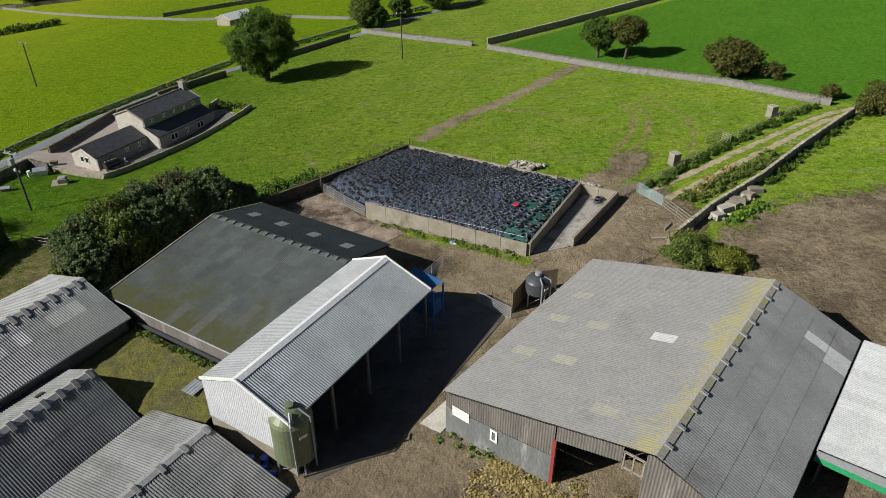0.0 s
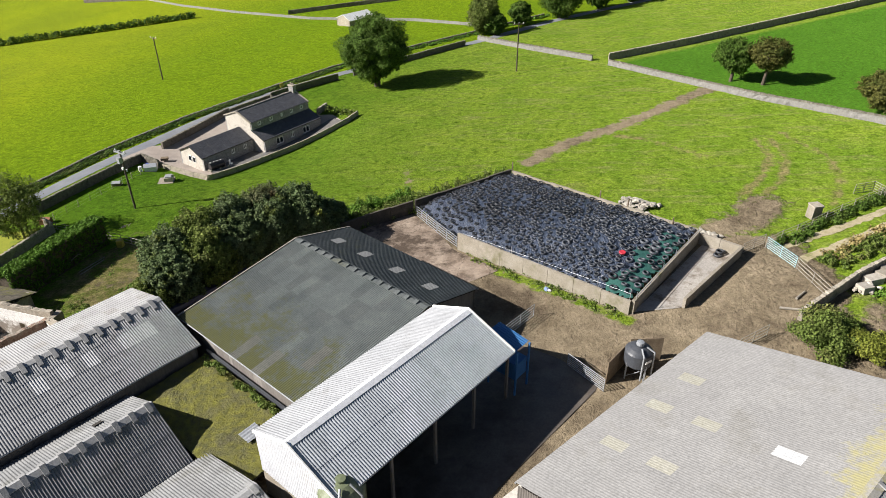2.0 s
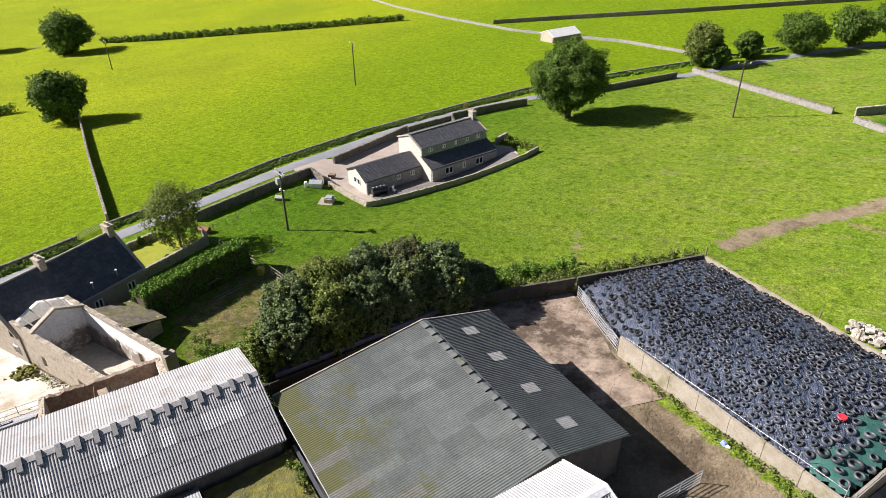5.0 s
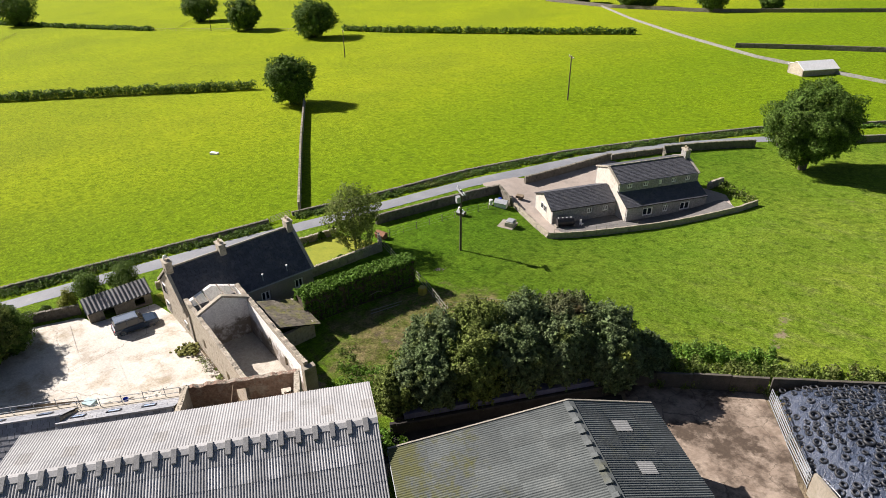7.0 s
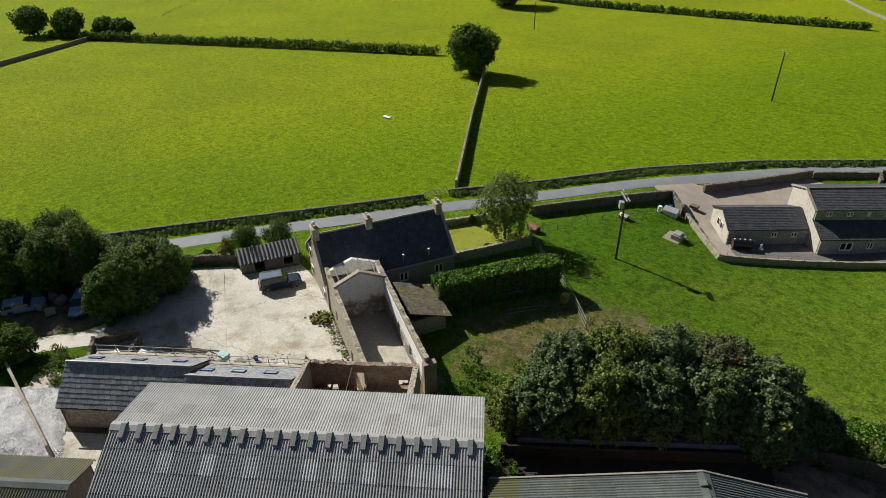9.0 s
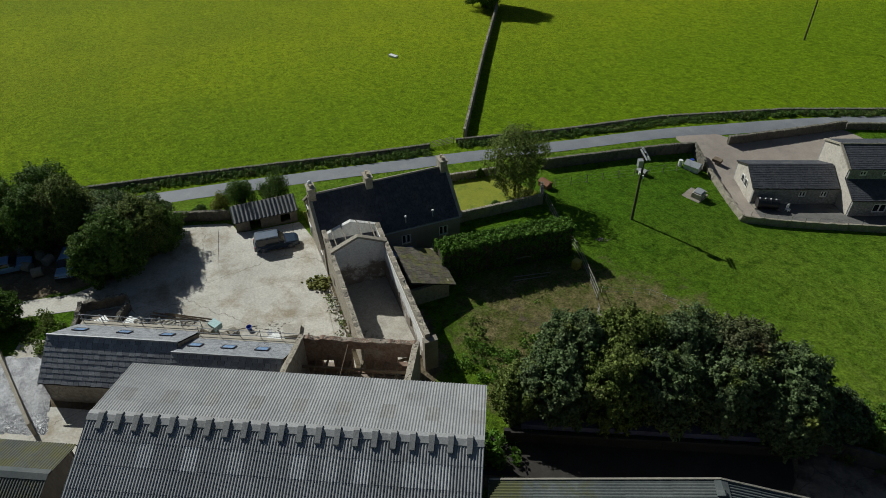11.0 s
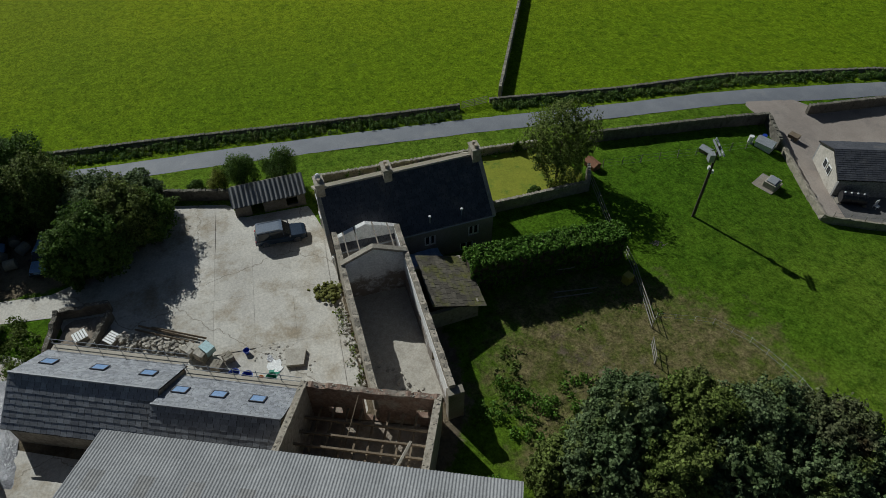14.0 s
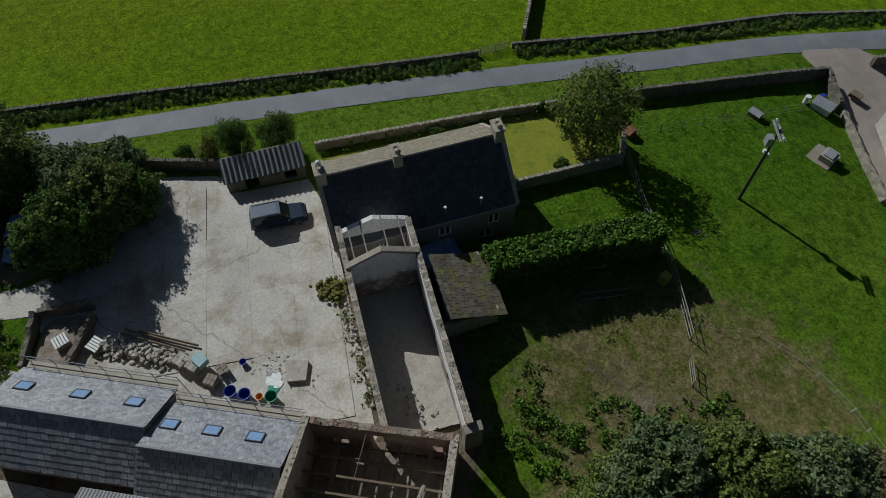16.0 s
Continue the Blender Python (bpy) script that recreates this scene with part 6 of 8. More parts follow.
# ---- slate-roofed workshop ----
SK = {0: (-7.3, -3.4, .3), 1: (3.2, 6.0, 8.8)}
for k, (r0, r1, pw, pr, pe, zr, ze) in enumerate(((-8.8, 2.2, -67.4, -64.0, -60.9, 5.1, 2.75), (2.2, 11.2, -66.4, -62.8, -60.0, 5.25, 3.0))):
    t = thing("workshop", E_(r0, pr, E_.ground(r0, pr)), "stone workshop with new grey slate roof and skylights", "outbuilding")
    for p in (pw, pe):
        s = 1 if p == pe else -1
        Bag().slab([E_(r0, pr, zr), E_(r1, pr, zr), E_(r1, p, ze), E_(r0, p, ze)][::s], (0, 0, -.12)).put("roof", M["dark"], t)
        slated(t, E_, r0, r1, pr, zr + .01, p, ze + .01, "slate", (.5, .42) if s > 0 else (.3, .2), "slating", .03 if s > 0 else .012)
    Bag().bar(E_(r0, pr, zr + .05), E_(r1, pr, zr + .05), .11, n=6).put("ridge_tile", M["slate"], t)
    for r in (r0 + .1, r1 - .4):
        gable(t, E_, r, .3, [(pw + .3, -1.6), (pe - .3, -1.6), (pe - .3, ze), (pr, zr - .15), (pw + .3, ze)], "stonelight")
    for p in (pw + .3, pe - .6):
        Bag().slab([E_(r0 + .1, p, -1.6), E_(r1 - .1, p, -1.6), E_(r1 - .1, p, ze), E_(r0 + .1, p, ze)], E_.v * .3).put("wall", M["stonelight"], t)
    dn = (E_(0, pw, ze) - E_(0, pr, zr)).normalized()
    nr = E_.u.cross(dn)
    nr = nr if nr.z > 0 else -nr
    for r in SK[k]:
        c = E_(r, pr, zr) + dn * 2.15 + nr * .1
        g = Bag()
        for a, b, x, y in ((-.5, 0, .035, .44), (.5, 0, .035, .44), (0, -.4, .535, .035), (0, .4, .535, .035)):
            g.box(c + E_.u * a + dn * b, E_.u * x, dn * y, nr * .04)
        fr_ = g.put("skylight", M["slate_dark"], t, "skylight with dark frame")
        Bag().box(c + nr * .01, E_.u * .46, dn * .36, nr * .01).put("pane", M["glass_sky"], fr_)
    # scaffold rail and board along the far eave
    for h in (.15, .7):
        Bag().bar(E_(r0, pw - .55, ze + h), E_(r1, pw - .55, ze + h), .03, n=5).put("scaffold_rail", M["galv"], t)
    r = r0 + .2
    while r < r1:
        Bag().bar(E_(r, pw - .55, -1.2), E_(r, pw - .55, ze + .9), .03, n=5).put("scaffold_pole", M["galv"], t)
        r += 1.8
    Bag().box(E_((r0 + r1) / 2, pw - .35, ze - .12), E_.u * ((r1 - r0) / 2 - .1), E_.v * .26, (0, 0, .03)).put("scaffold_board", M["scaffold"], t)

# ---- yard of the farmhouse ----
YC = [(-81.9, 34.6), (-78.8, 42.6), (-76.2, 43.0), (-75.4, 49.9), (-72.0, 50.2), (-70.0, 50.4), (-65.2, 49.8), (-49.0, 47.6), (-51.2, 42.6), (-55, 36.5), (-60, 29.5), (-63, 27.5), (-67.5, 26.5), (-69.1, 26.2), (-70.2, 21.7), (-72.0, 14), (-75.2, 13.4), (-73.1, 21.5), (-72.2, 25.6), (-73.5, 30), (-80, 33.2)]
yard = patch("yard", YC, M["concrete"], .03, "pale worn ground under the farmyard slabs", "yard")
U_ = Frame(-71.7, 39.9, .985, -.17)
for i in range(-3, 5):
    for j in range(-8, 5):
        cx, cy = U_((i + .5) * 6.2, (j + .5) * 3.4)[:2]
        c = [P3(*U_(i * 6.2 + a, j * 3.4 + b)[:2], .055) for a, b in ((.006, .006), (6.194, .006), (6.194, 3.394), (.006, 3.394))]
        if all(inside(np.array(q.x), np.array(q.y), YC) for q in c):
            Bag().slab(c if (c[1] - c[0]).cross(c[2] - c[0]).z > 0 else c[::-1], (0, 0, .03)).put("concrete_slab", M["concrete"], yard)


def vehicle(x, y, ang, paint, label, L=4.6, W=1.8, H=1.85, pickup=False):
    """An off-road car: lower body, glazed cabin, bonnet, wheels, lamps."""
    t = thing("car", P3(x, y), label, "car")
    o = len(scene.objects)
    base = P3(x, y)
    fx = Vector((math.cos(ang), math.sin(ang), 0))
    gx_ = gz(x + fx.x, y + fx.y) - gz(x, y)
    fx = (fx + Vector((0, 0, gx_))).normalized()
    fy = Vector((-fx.y, fx.x, 0)).normalized()
    up = fx.cross(fy)
    c = lambda a, b, z: base + fx * a + fy * b + up * z
    h = L / 2

    def loft(sections, name, m, lab=""):
        """Sections along the car: (x, half width bottom, half width top, z0, z1)."""
        v, f = [], []
        for a, w0, w1, z0, z1 in sections:
            e = min(.08, (z1 - z0) * .3)
            v += [c(a, -w0, z0), c(a, -w1 - .0, z1 - e), c(a, -w1 + e, z1), c(a, w1 - e, z1), c(a, w1, z1 - e), c(a, w0, z0)]
        for i in range(len(sections) - 1):
            f += [(i * 6 + k, i * 6 + (k + 1) % 6, (i + 1) * 6 + (k + 1) % 6, (i + 1) * 6 + k) for k in range(6)]
        f += [tuple(range(6)), tuple(range((len(sections) - 1) * 6, len(sections) * 6))[::-1]]
        return shape(name, v, f, M[m], t, lab)

    w = W / 2
    loft([(-h, w * .9, w * .93, .5, .95), (-h + .12, w, w * .97, .42, 1.02), (0, w, w * .98, .4, 1.02), (h - 1.35, w, w * .97, .4, 1.02), (h - .3, w * .98, w * .9, .42, .98), (h - .02, w * .9, w * .84, .5, .86)], "body", paint)
    back = -h + (1.9 if pickup else .1)
    cab = [(back, w * .93, w * .86, 1.02, 1.5), (back + .15, w * .94, w * .82, 1.02, H - .06), (h - 2.1, w * .93, w * .82, 1.02, H - .04), (h - 1.42, w * .92, w * .86, 1.01, 1.12)]
    loft(cab, "cabin", "glass")
    loft([(back + .12, w * .8, w * .78, H - .07, H), (0.0, w * .81, w * .78, H - .07, H + .02), (h - 2.05, w * .8, w * .77, H - .07, H - .01)], "roof", "car_pale" if paint == "car_pale" else "car_roof")
    for a in (back + .2, (back + h - 2.0) / 2, h - 2.05):
        for s in (-1, 1):
            Bag().bar(c(a, s * w * .94, 1.02), c(a - .03, s * w * .83, H - .08), .05, n=5).put("pillar", M[paint], t)
    for a in (-h + .85, h - .85):
        for s in (-1, 1):
            wp = c(a, s * (w - .1), .37)
            g = Bag()
            g.bar(wp - fy * .12, wp + fy * .12, .37, n=18)
            wh = g.put("wheel", M["rubber"], t)
            Bag().bar(wp + fy * (s * .121), wp + fy * (s * .14), .21, n=12).put("rim", M["chrome"], wh)
    for s in (-1, 1):
        Bag().box(c(h - .03, s * w * .62, .75), fx * .03, fy * .16, up * .09).put("headlight", M["chrome"], t)
        Bag().box(c(-h + .0, s * w * .8, .85), fx * .03, fy * .09, up * .14).put("rear_light", M["red_paint"], t)
        Bag().box(c(h - 1.5, s * (w + .1), 1.12), fx * .06, fy * .1, up * .07).put("mirror", M["black_plastic"], t)
    Bag().box(c(h + .03, 0, .52), fx * .06, fy * w * .9, up * .08).put("bumper", M["black_plastic"], t)
    Bag().box(c(-h - .03, 0, .52), fx * .06, fy * w * .9, up * .08).put("bumper", M["black_plastic"], t)
    if not pickup:
        for s in (-1, 1):
            Bag().bar(c(back + .3, s * w * .7, H + .06), c(h - 2.3, s * w * .7, H + .05), .025, n=5).put("roof_rail", M["galv"], t)
    return t


vehicle(-71.5, 46.2, 1.44, "car_blue", "dark blue off-road car parked in the farmyard", 4.7, 1.85, 1.9)
vehicle(-77.0, 25.4, -.25, "car_pale", "pale blue pickup parked under the trees", 4.6, 1.75, 1.7)
vehicle(-79.8, 19.8, 1.5, "car_pale", "pale blue old car parked under the trees", 4.3, 1.7, 1.5)
# store shed with corrugated roof by the lane
S_ = Frame(-77.2, 46.4, .09, .996)
st = thing("store_shed", P3(-77, 46.4), "low stone store with ribbed grey corrugated roof", "shed")
zs = -2.9
roof_slope(st, S_, -3.7, 3.7, -1.0, -.28, 1.05, -1.2, plain("fibre_old"), long=4.2, pitch=.46, amp=.11, wide=3.7)
Bag().slab([S_(-3.6, -.95, -.42), S_(3.6, -.95, -.42), S_(3.6, 1.0, -1.3), S_(-3.6, 1.0, -1.3)], (0, 0, -.08)).put("roof_deck", M["dark"], st)
# front wall darker than the other three: its shade is in the stone colour
wall_run(st, S_(3.5, .85)[:2], S_(-3.5, .85)[:2], zs - .5, -1.3, [(.8, 1.9, -2.4, -1.4), (4.2, 5.4, zs, -1.3)], .3, "stone_shade")
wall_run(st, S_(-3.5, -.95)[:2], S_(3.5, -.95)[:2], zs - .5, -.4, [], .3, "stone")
for r in (-3.5, 3.2):
    gable(st, S_, r, .3, [(-.95, zs - .5), (.85, zs - .5), (.85, -1.3), (-.95, -.4)], "stone")
# clutter along the workshop
pen = thing("stone_pen", P3(-67, 28), "small ruined stone pen without a roof", "ruin")
for a, b in (((-64.4, 25.4), (-68.6, 26.7)), ((-68.6, 26.7), (-67.8, 30.6)), ((-67.2, 30.4), (-63.2, 28.2))):
    rubble_wall(pen, a, b, -3, -.1, .15, .4, "stone_shade", rag=.15)
boulders("stone_row", [(-64.0, 31.2), (-62.6, 33.2), (-61.0, 35.4)], 260, .19, "long heap of salvaged walling stone along the workshop", 1.05, pile=.75)
patch("pen_floor", [(-64.8, 25.8), (-68.2, 27.0), (-67.6, 30.2), (-64.2, 30.6), (-63.6, 28.0)], M["earth"], .1, "dark earth floor of the stone pen", "floor")


def crate(x, y, a, s, material, label, name="pallet", z=.0):
    t = thing(name, P3(x, y, z), label, name)
    d, e = Vector((math.cos(a), math.sin(a), 0)), Vector((-math.sin(a), math.cos(a), 0))
    b = P3(x, y, z)
    for k in range(5):
        Bag().box(b + e * (s * (k / 2 - 1) * .9) + Vector((0, 0, .62)), d * s, e * s * .17, (0, 0, .03)).put("board", M[material], t)
    for k in (-1, 0, 1):
        Bag().box(b + d * (k * s * .88) + Vector((0, 0, .3)), d * .06, e * s * .95, (0, 0, .3)).put("bearer", M["timber_grey"], t)
    return t


def stone_pack(x, y, a, w, h, material, label):
    """A squared pack of walling stone on a pallet: bearers, boards and courses of flat stones."""
    t = thing("stone_pack", P3(x, y), label, "stone pack", "packs by the workshop")
    d, e = Vector((math.cos(a), math.sin(a), 0)), Vector((-math.sin(a), math.cos(a), 0))
    b = P3(x, y)
    for k in (-1, 0, 1):
        Bag().box(b + e * (k * w * .8) + Vector((0, 0, .07)), d * w, e * .05, (0, 0, .07)).put("bearer", M["timber_grey"], t)
    for k in range(5):
        Bag().box(b + d * (w * (k / 2 - 1) * .88) + Vector((0, 0, .155)), d * w * .16, e * w, (0, 0, .012)).put("board", M["timber_grey"], t)
    z = .17
    while z < h:
        c = random.uniform(.12, .2)
        g = Bag()
        for i in range(3):
            for j in range(2):
                o = d * ((i - 1) * w * .66 + random.uniform(-.03, .03)) + e * ((j - .5) * w * .98 + random.uniform(-.03, .03))
                g.box(b + o + Vector((0, 0, z + c / 2)), d * w * .31, e * w * .46, (0, 0, c / 2 - .008))
        g.put("stone_course", M[material], t)
        z += c
    return t


for x, y, a, w, h, m in ((-60.4, 36.3, .6, .5, .9, "rubble"), (-59.6, 37.1, .7, .5, 1.0, "rubble"), (-58.0, 38.0, .9, .42, .7, "wallcon"), (-58.6, 38.9, .3, .4, .6, "wallcon")):
    stone_pack(x, y, a, w, h, m, "pale pack of building stone on a pallet by the workshop")
for x, y, a in ((-64.3, 30.5, .7), (-65.6, 28.1, .3)):
    crate(x, y, a, .5, "white", "pale slatted pallet by the stone pen")
ob = Bag().box(P3(-59.7, 37.6, .95), (.45, .25, 0), (-.2, .35, 0), (0, 0, .3)).put("blue_box", M["turq"])
tagged(ob, "pale blue box standing on stacked pallets", "box")
for x, y, m, lab in ((-56.6, 39.1, "tub_blue", "dark blue plastic tub on the yard"), (-56.0, 40.0, "tub_blue", "dark blue plastic tub on the yard"), (-55.5, 40.9, "tub_orange", "orange plastic bucket on the yard"), (-55.1, 41.7, "tub_green", "green plastic tub on the yard"), (-58.7, 40.4, "tub_blue", "small blue bucket on the yard")):
    r = .42 if "tub" in lab else .25
    ob = Bag().turned(P3(x, y, .1), [(r * .75, 0), (r, r * 1.3), (r * 1.08, r * 1.35), (r * .95, r * 1.33), (r * .7, .08)], 16).put("plastic_tub", M[m])
    tagged(ob, lab, "tub", "plastic tubs")
for a, b in (((-65.0, 32.6), (-61.6, 36.9)), ((-64.7, 32.3), (-61.3, 36.6)), ((-64.4, 33.6), (-61.4, 37.6))):
    ob = Bag().bar(P3(*a, .35), P3(*b, .3), .1, n=4).put("timber_beam", M["timber"])
    tagged(ob, "old dark roof timber lying in the yard", "timber", "timber beams")
ob = Bag().slab([P3(-57.6, 43.3, .12), P3(-55.9, 43.0, .12), P3(-55.5, 44.3, .12), P3(-57.0, 44.9, .12)], (0, 0, .3)).put("stone_slab", M["rubble"])
tagged(ob, "large broken concrete slab on the yard", "slab")
boulders("yard_debris", [(-58.4, 41.6), (-55.4, 44.6)], 110, .1, "small broken debris on the yard", 1.8, pile=.1)
boulders("yard_debris", [(-61, 48.9), (-52, 48.1)], 90, .12, "stones along the barn wall foot", .6, pile=.2)
# patch of weeds and earth by the ruined barn
boulders("earth_mound", [(-63.0, 48.2), (-61.9, 48.3)], 120, .2, "overgrown mound of earth and rubble at the barn wall", 1.3, "moss_ground", .7)
scrub("yard_weeds", [(-63.2, 48.5), (-61.4, 48.5)], 1.8, .5, "weeds over the earth mound in the yard", "leaf_brown", 22, .14)
# plaster spill and sheet beside the tubs
for x, y, a, b, m, lab in ((-56.4, 42.2, .9, .7, "white", "white plaster spilt on the concrete"), (-55.8, 41.9, .6, .5, "tub_green", "flat green plastic sheet on the concrete"), (-57.3, 42.0, .5, .3, "heap_sheet", "torn pale plastic sheet on the concrete")):
    v = [P3(x, y, .13)] + [P3(x + a * math.cos(k * .45) * random.uniform(.5, 1.1), y + b * math.sin(k * .45) * random.uniform(.5, 1.1), .115 + random.uniform(0, .03)) for k in range(14)]
    tagged(shape("spill", v, [(0, k + 1, (k + 1) % 14 + 1) for k in range(14)], M[m]), lab, "spill", "spills on the yard")
scrub("yard_weeds", [(-63.4, 48.6), (-61.6, 48.4)], 2.0, .35, "weeds on an earth mound in the yard", "weed", 12, .16)
scrub("yard_weeds", [(-60, 48.7), (-52, 47.9)], .9, .35, "weeds along the foot of the barn wall", "weed", 22, .2)

# ---- garden and paddock ----
clipped_hedge("garden_hedge", [(-58.5, 60.0), (-57.7, 67), (-56.5, 74.2)], 2.3, 4.1, "tall clipped green garden hedge", per=620, size=.2)
stone_wall("garden_wall", [(-66.9, 66.6), (-66.2, 77.3), (-68.8, 78.9)], 1.2, "stone garden wall", w=.4)
# lane walls take the darkened stone for their faces turned from the sun
stone_wall("lane_wall", [(-73.9, 82.4), (-71.4, 94), (-69.4, 104.2), (-64.9, 102.0)], 1.25, "dark stone wall along the lane verge", cope_material="cope_dark", material="stone_shade")
stone_wall("lane_wall", [(-83.2, 34.6), (-79.7, 42.8)], 1.1, "stone wall between yard and lane verge", cope_material="cope_dark", material="stone_shade")
stone_wall("garden_wall", [(-78.9, 51.5), (-76.8, 68.2), (-75.4, 76.4)], .8, "low garden wall with planting", w=.4)
patch("garden_lawn", [(-77.6, 50.8), (-76.4, 67), (-75.2, 76.2), (-68.9, 78.4), (-67.2, 76.6), (-67.4, 67.6), (-72.9, 66.8), (-73.6, 50.6)], M["lawn"], .05, "yellow-green mown garden lawn", "lawn")
scrub("garden_plants", [(-78.4, 52), (-76.4, 68), (-75.2, 76)], 1.2, .8, "mixed garden shrubs along the low wall", "leaf_hedge", 26, .22)
scrub("garden_plants", [(-67.4, 67.4), (-66.8, 76.6)], .8, .7, "garden shrubs along the wall", "leaf_hedge", 20, .22)
for x, y, r, h in ((-80.9, 44.6, 2.0, 4.6), (-80.3, 48.4, 1.9, 4.6), (-83.0, 39.8, .9, 1.0), (-75.6, 73.9, .5, 1.4), (-76.6, 63, .9, .9), (-68.0, 72, .7, .8)):
    shrub(x, y, r, h, "rounded dark green garden bush near the lane", "leaf", int(5200 * r), .14)
shrub(-81.5, 42.0, 1.3, 3.0, "rounded yellow-green garden bush near the lane", "leaf_gold", 3000, .15)
rail_fence("garden_fence", [(-69, 81), (-66.5, 93.4), (-65.8, 100.4)], "thin wooden post and wire fence across the paddock", 1.15, 2.0, 3, True)
rail_fence("paddock_fence", [(-68.4, 78.7), (-60.6, 76.1), (-56.7, 75.4), (-52.9, 74.1), (-47.9, 72.0)], "weathered timber post and rail fence beside the hedge", 1.2, 2.0, 3)
rail_fence("paddock_fence", [(-46.4, 70.9), (-44.6, 69.9)], "short piece of broken timber fence", 1.1, 1.0, 3)
rail_fence("electric_fence", [(-48.6, 73.0), (-46.5, 76.8), (-43.0, 78.6), (-38.8, 79.0), (-34, 78.6)], "thin white electric fence stakes and tape", .8, 1.5, 2, True, "white", r=.02)


def coop(x, y, a, s, label, mats=("timber", "galv"), name="hen_house"):
    t = thing(name, P3(x, y), label, "hen house")
    d, e = Vector((math.cos(a), math.sin(a), 0)), Vector((-math.sin(a), math.cos(a), 0))
    b = P3(x, y)
    Bag().box(b + Vector((0, 0, s * .45)), d * s, e * s * .65, (0, 0, s * .45)).put("box", M[mats[0]], t)
    for k in (-1, 1):
        Bag().slab([b + d * -s * 1.1 + Vector((0, 0, s * 1.3)), b + d * s * 1.1 + Vector((0, 0, s * 1.3)), b + d * s * 1.1 + e * (k * s * .8) + Vector((0, 0, s * .85)), b - d * s * 1.1 + e * (k * s * .8) + Vector((0, 0, s * .85))], (0, 0, .05)).put("roof", M[mats[1]], t)
    return t


coop(-69.6, 80.0, .2, .75, "small brown hen house by the fence", ("rust", "rust"))
coop(-66.9, 93.1, .3, .6, "small dark hen house by the fence", ("timber", "galv"))
coop(-65.6, 100.6, .4, .95, "pale hen house with metal roof in the paddock corner", ("white", "steel"))
drum(-66.9, 99.6, "white", "white water drum beside the hen house")
drum(-66.6, 101.3, "tub_blue", "blue drum beside the hen house")
yb = Bag().box(P3(-53.2, 73.2, .55), (.35, .1, 0), (-.1, .35, 0), (0, 0, .5)).put("yellow_box", M["yellow"])
tagged(yb, "yellow plastic box beside the paddock fence", "box")
tr = thing("trestle_frame", P3(-56.0, 68.2), "pale timber trestle frame in the hedge's shade", "timber frame")
for a, b in (((-57.1, 66.9, .4), (-55.6, 68.5, 1.6)), ((-55.6, 68.5, 1.6), (-56.4, 70.2, .5)), ((-54.6, 66.6, .15), (-53.6, 70.4, .15)), ((-54.1, 66.2, .1), (-53.2, 69.6, .2))):
    Bag().bar(P3(a[0], a[1], a[2]), P3(b[0], b[1], b[2]), .06, n=4).put("bar", M["timber_grey"], tr)
wb = thing("covered_well", P3(-60.0, 95.8), "low pale concrete cistern with stepped lid in the grass", "cistern")
Bag().box(P3(-60.0, 95.8, .1), (1.1, .4, 0), (-.4, 1.15, 0), (0, 0, .12)).put("base", M["wallcon"], wb)
Bag().box(P3(-59.6, 96.0, .5), (.6, .22, 0), (-.26, .68, 0), (0, 0, .4)).put("tank", M["rubble"], wb)
Bag().box(P3(-59.6, 96.0, .95), (.45, .15, 0), (-.22, .56, 0), (0, 0, .1)).put("lid", M["galv"], wb)
boulders("bare_patch", [(-56.6, 78.6), (-56.2, 79.2)], 40, .07, "small bare patch of earth and stones in the grass", .6, "earth", .03)

# ---- the far house (frame K_) ----
h2 = thing("stone_house", K_(0, 0, K_.ground(0, 0)), "pale stone house with slate roof, lean-to and low wing", "house")
zk = -4.6
for s in (-1, 1):
    Bag().slab([K_(-6.9, 0, 2.1), K_(6.9, 0, 2.1), K_(6.9, s * 3.5, .75), K_(-6.9, s * 3.5, .75)][::s], (0, 0, -.14)).put("roof", M["dark"], h2)
    slated(h2, K_, -6.9, 6.9, 0, 2.12, s * 3.5, .77, "slate_dark", (.42, .26), "slating")
    Bag().slab([K_(-17.4, .3, -.6), K_(-6.9, .3, -.6), K_(-6.9, .3 + s * 3.2, -2.1), K_(-17.4, .3 + s * 3.2, -2.1)][::s], (0, 0, -.14)).put("wing_roof", M["dark"], h2)
    slated(h2, K_, -17.4, -6.9, .3, -.58, .3 + s * 3.2, -2.08, "slate_dark", (.42, .26), "slating")
Bag().slab([K_(-6.8, 3.3, -.5), K_(6.8, 3.3, -.5), K_(6.8, 6.5, -1.8), K_(-6.8, 6.5, -1.8)], (0, 0, -.14)).put("lean_to_roof", M["dark"], h2)
slated(h2, K_, -6.8, 6.8, 3.3, -.48, 6.5, -1.78, "slate_dark", (.42, .26), "slating")
Bag().bar(K_(-6.9, 0, 2.15), K_(6.9, 0, 2.15), .11, n=6).put("ridge_tile", M["cope"], h2)
for r in (-6.75, 6.45):
    gable(h2, K_, r, .3, [(-3.3, zk), (6.2, zk), (6.2, -1.85), (3.3, -.6), (3.3, .72), (0, 1.98), (-3.3, .72)], "house_render")
for r in (-6.95, 6.62):
    Bag().slab([K_(r, -3.6, .8), K_(r, 0, 2.22), K_(r, 3.6, .8), K_(r, 3.6, .6), K_(r, 0, 2.02), K_(r, -3.6, .6)], K_.u * .33).put("verge_stone", M["cope"], h2)
gable(h2, K_, -17.2, .3, [(-2.6, zk), (3.2, zk), (3.2, -2.2), (.3, -.75), (-2.6, -2.2)], "house_render")


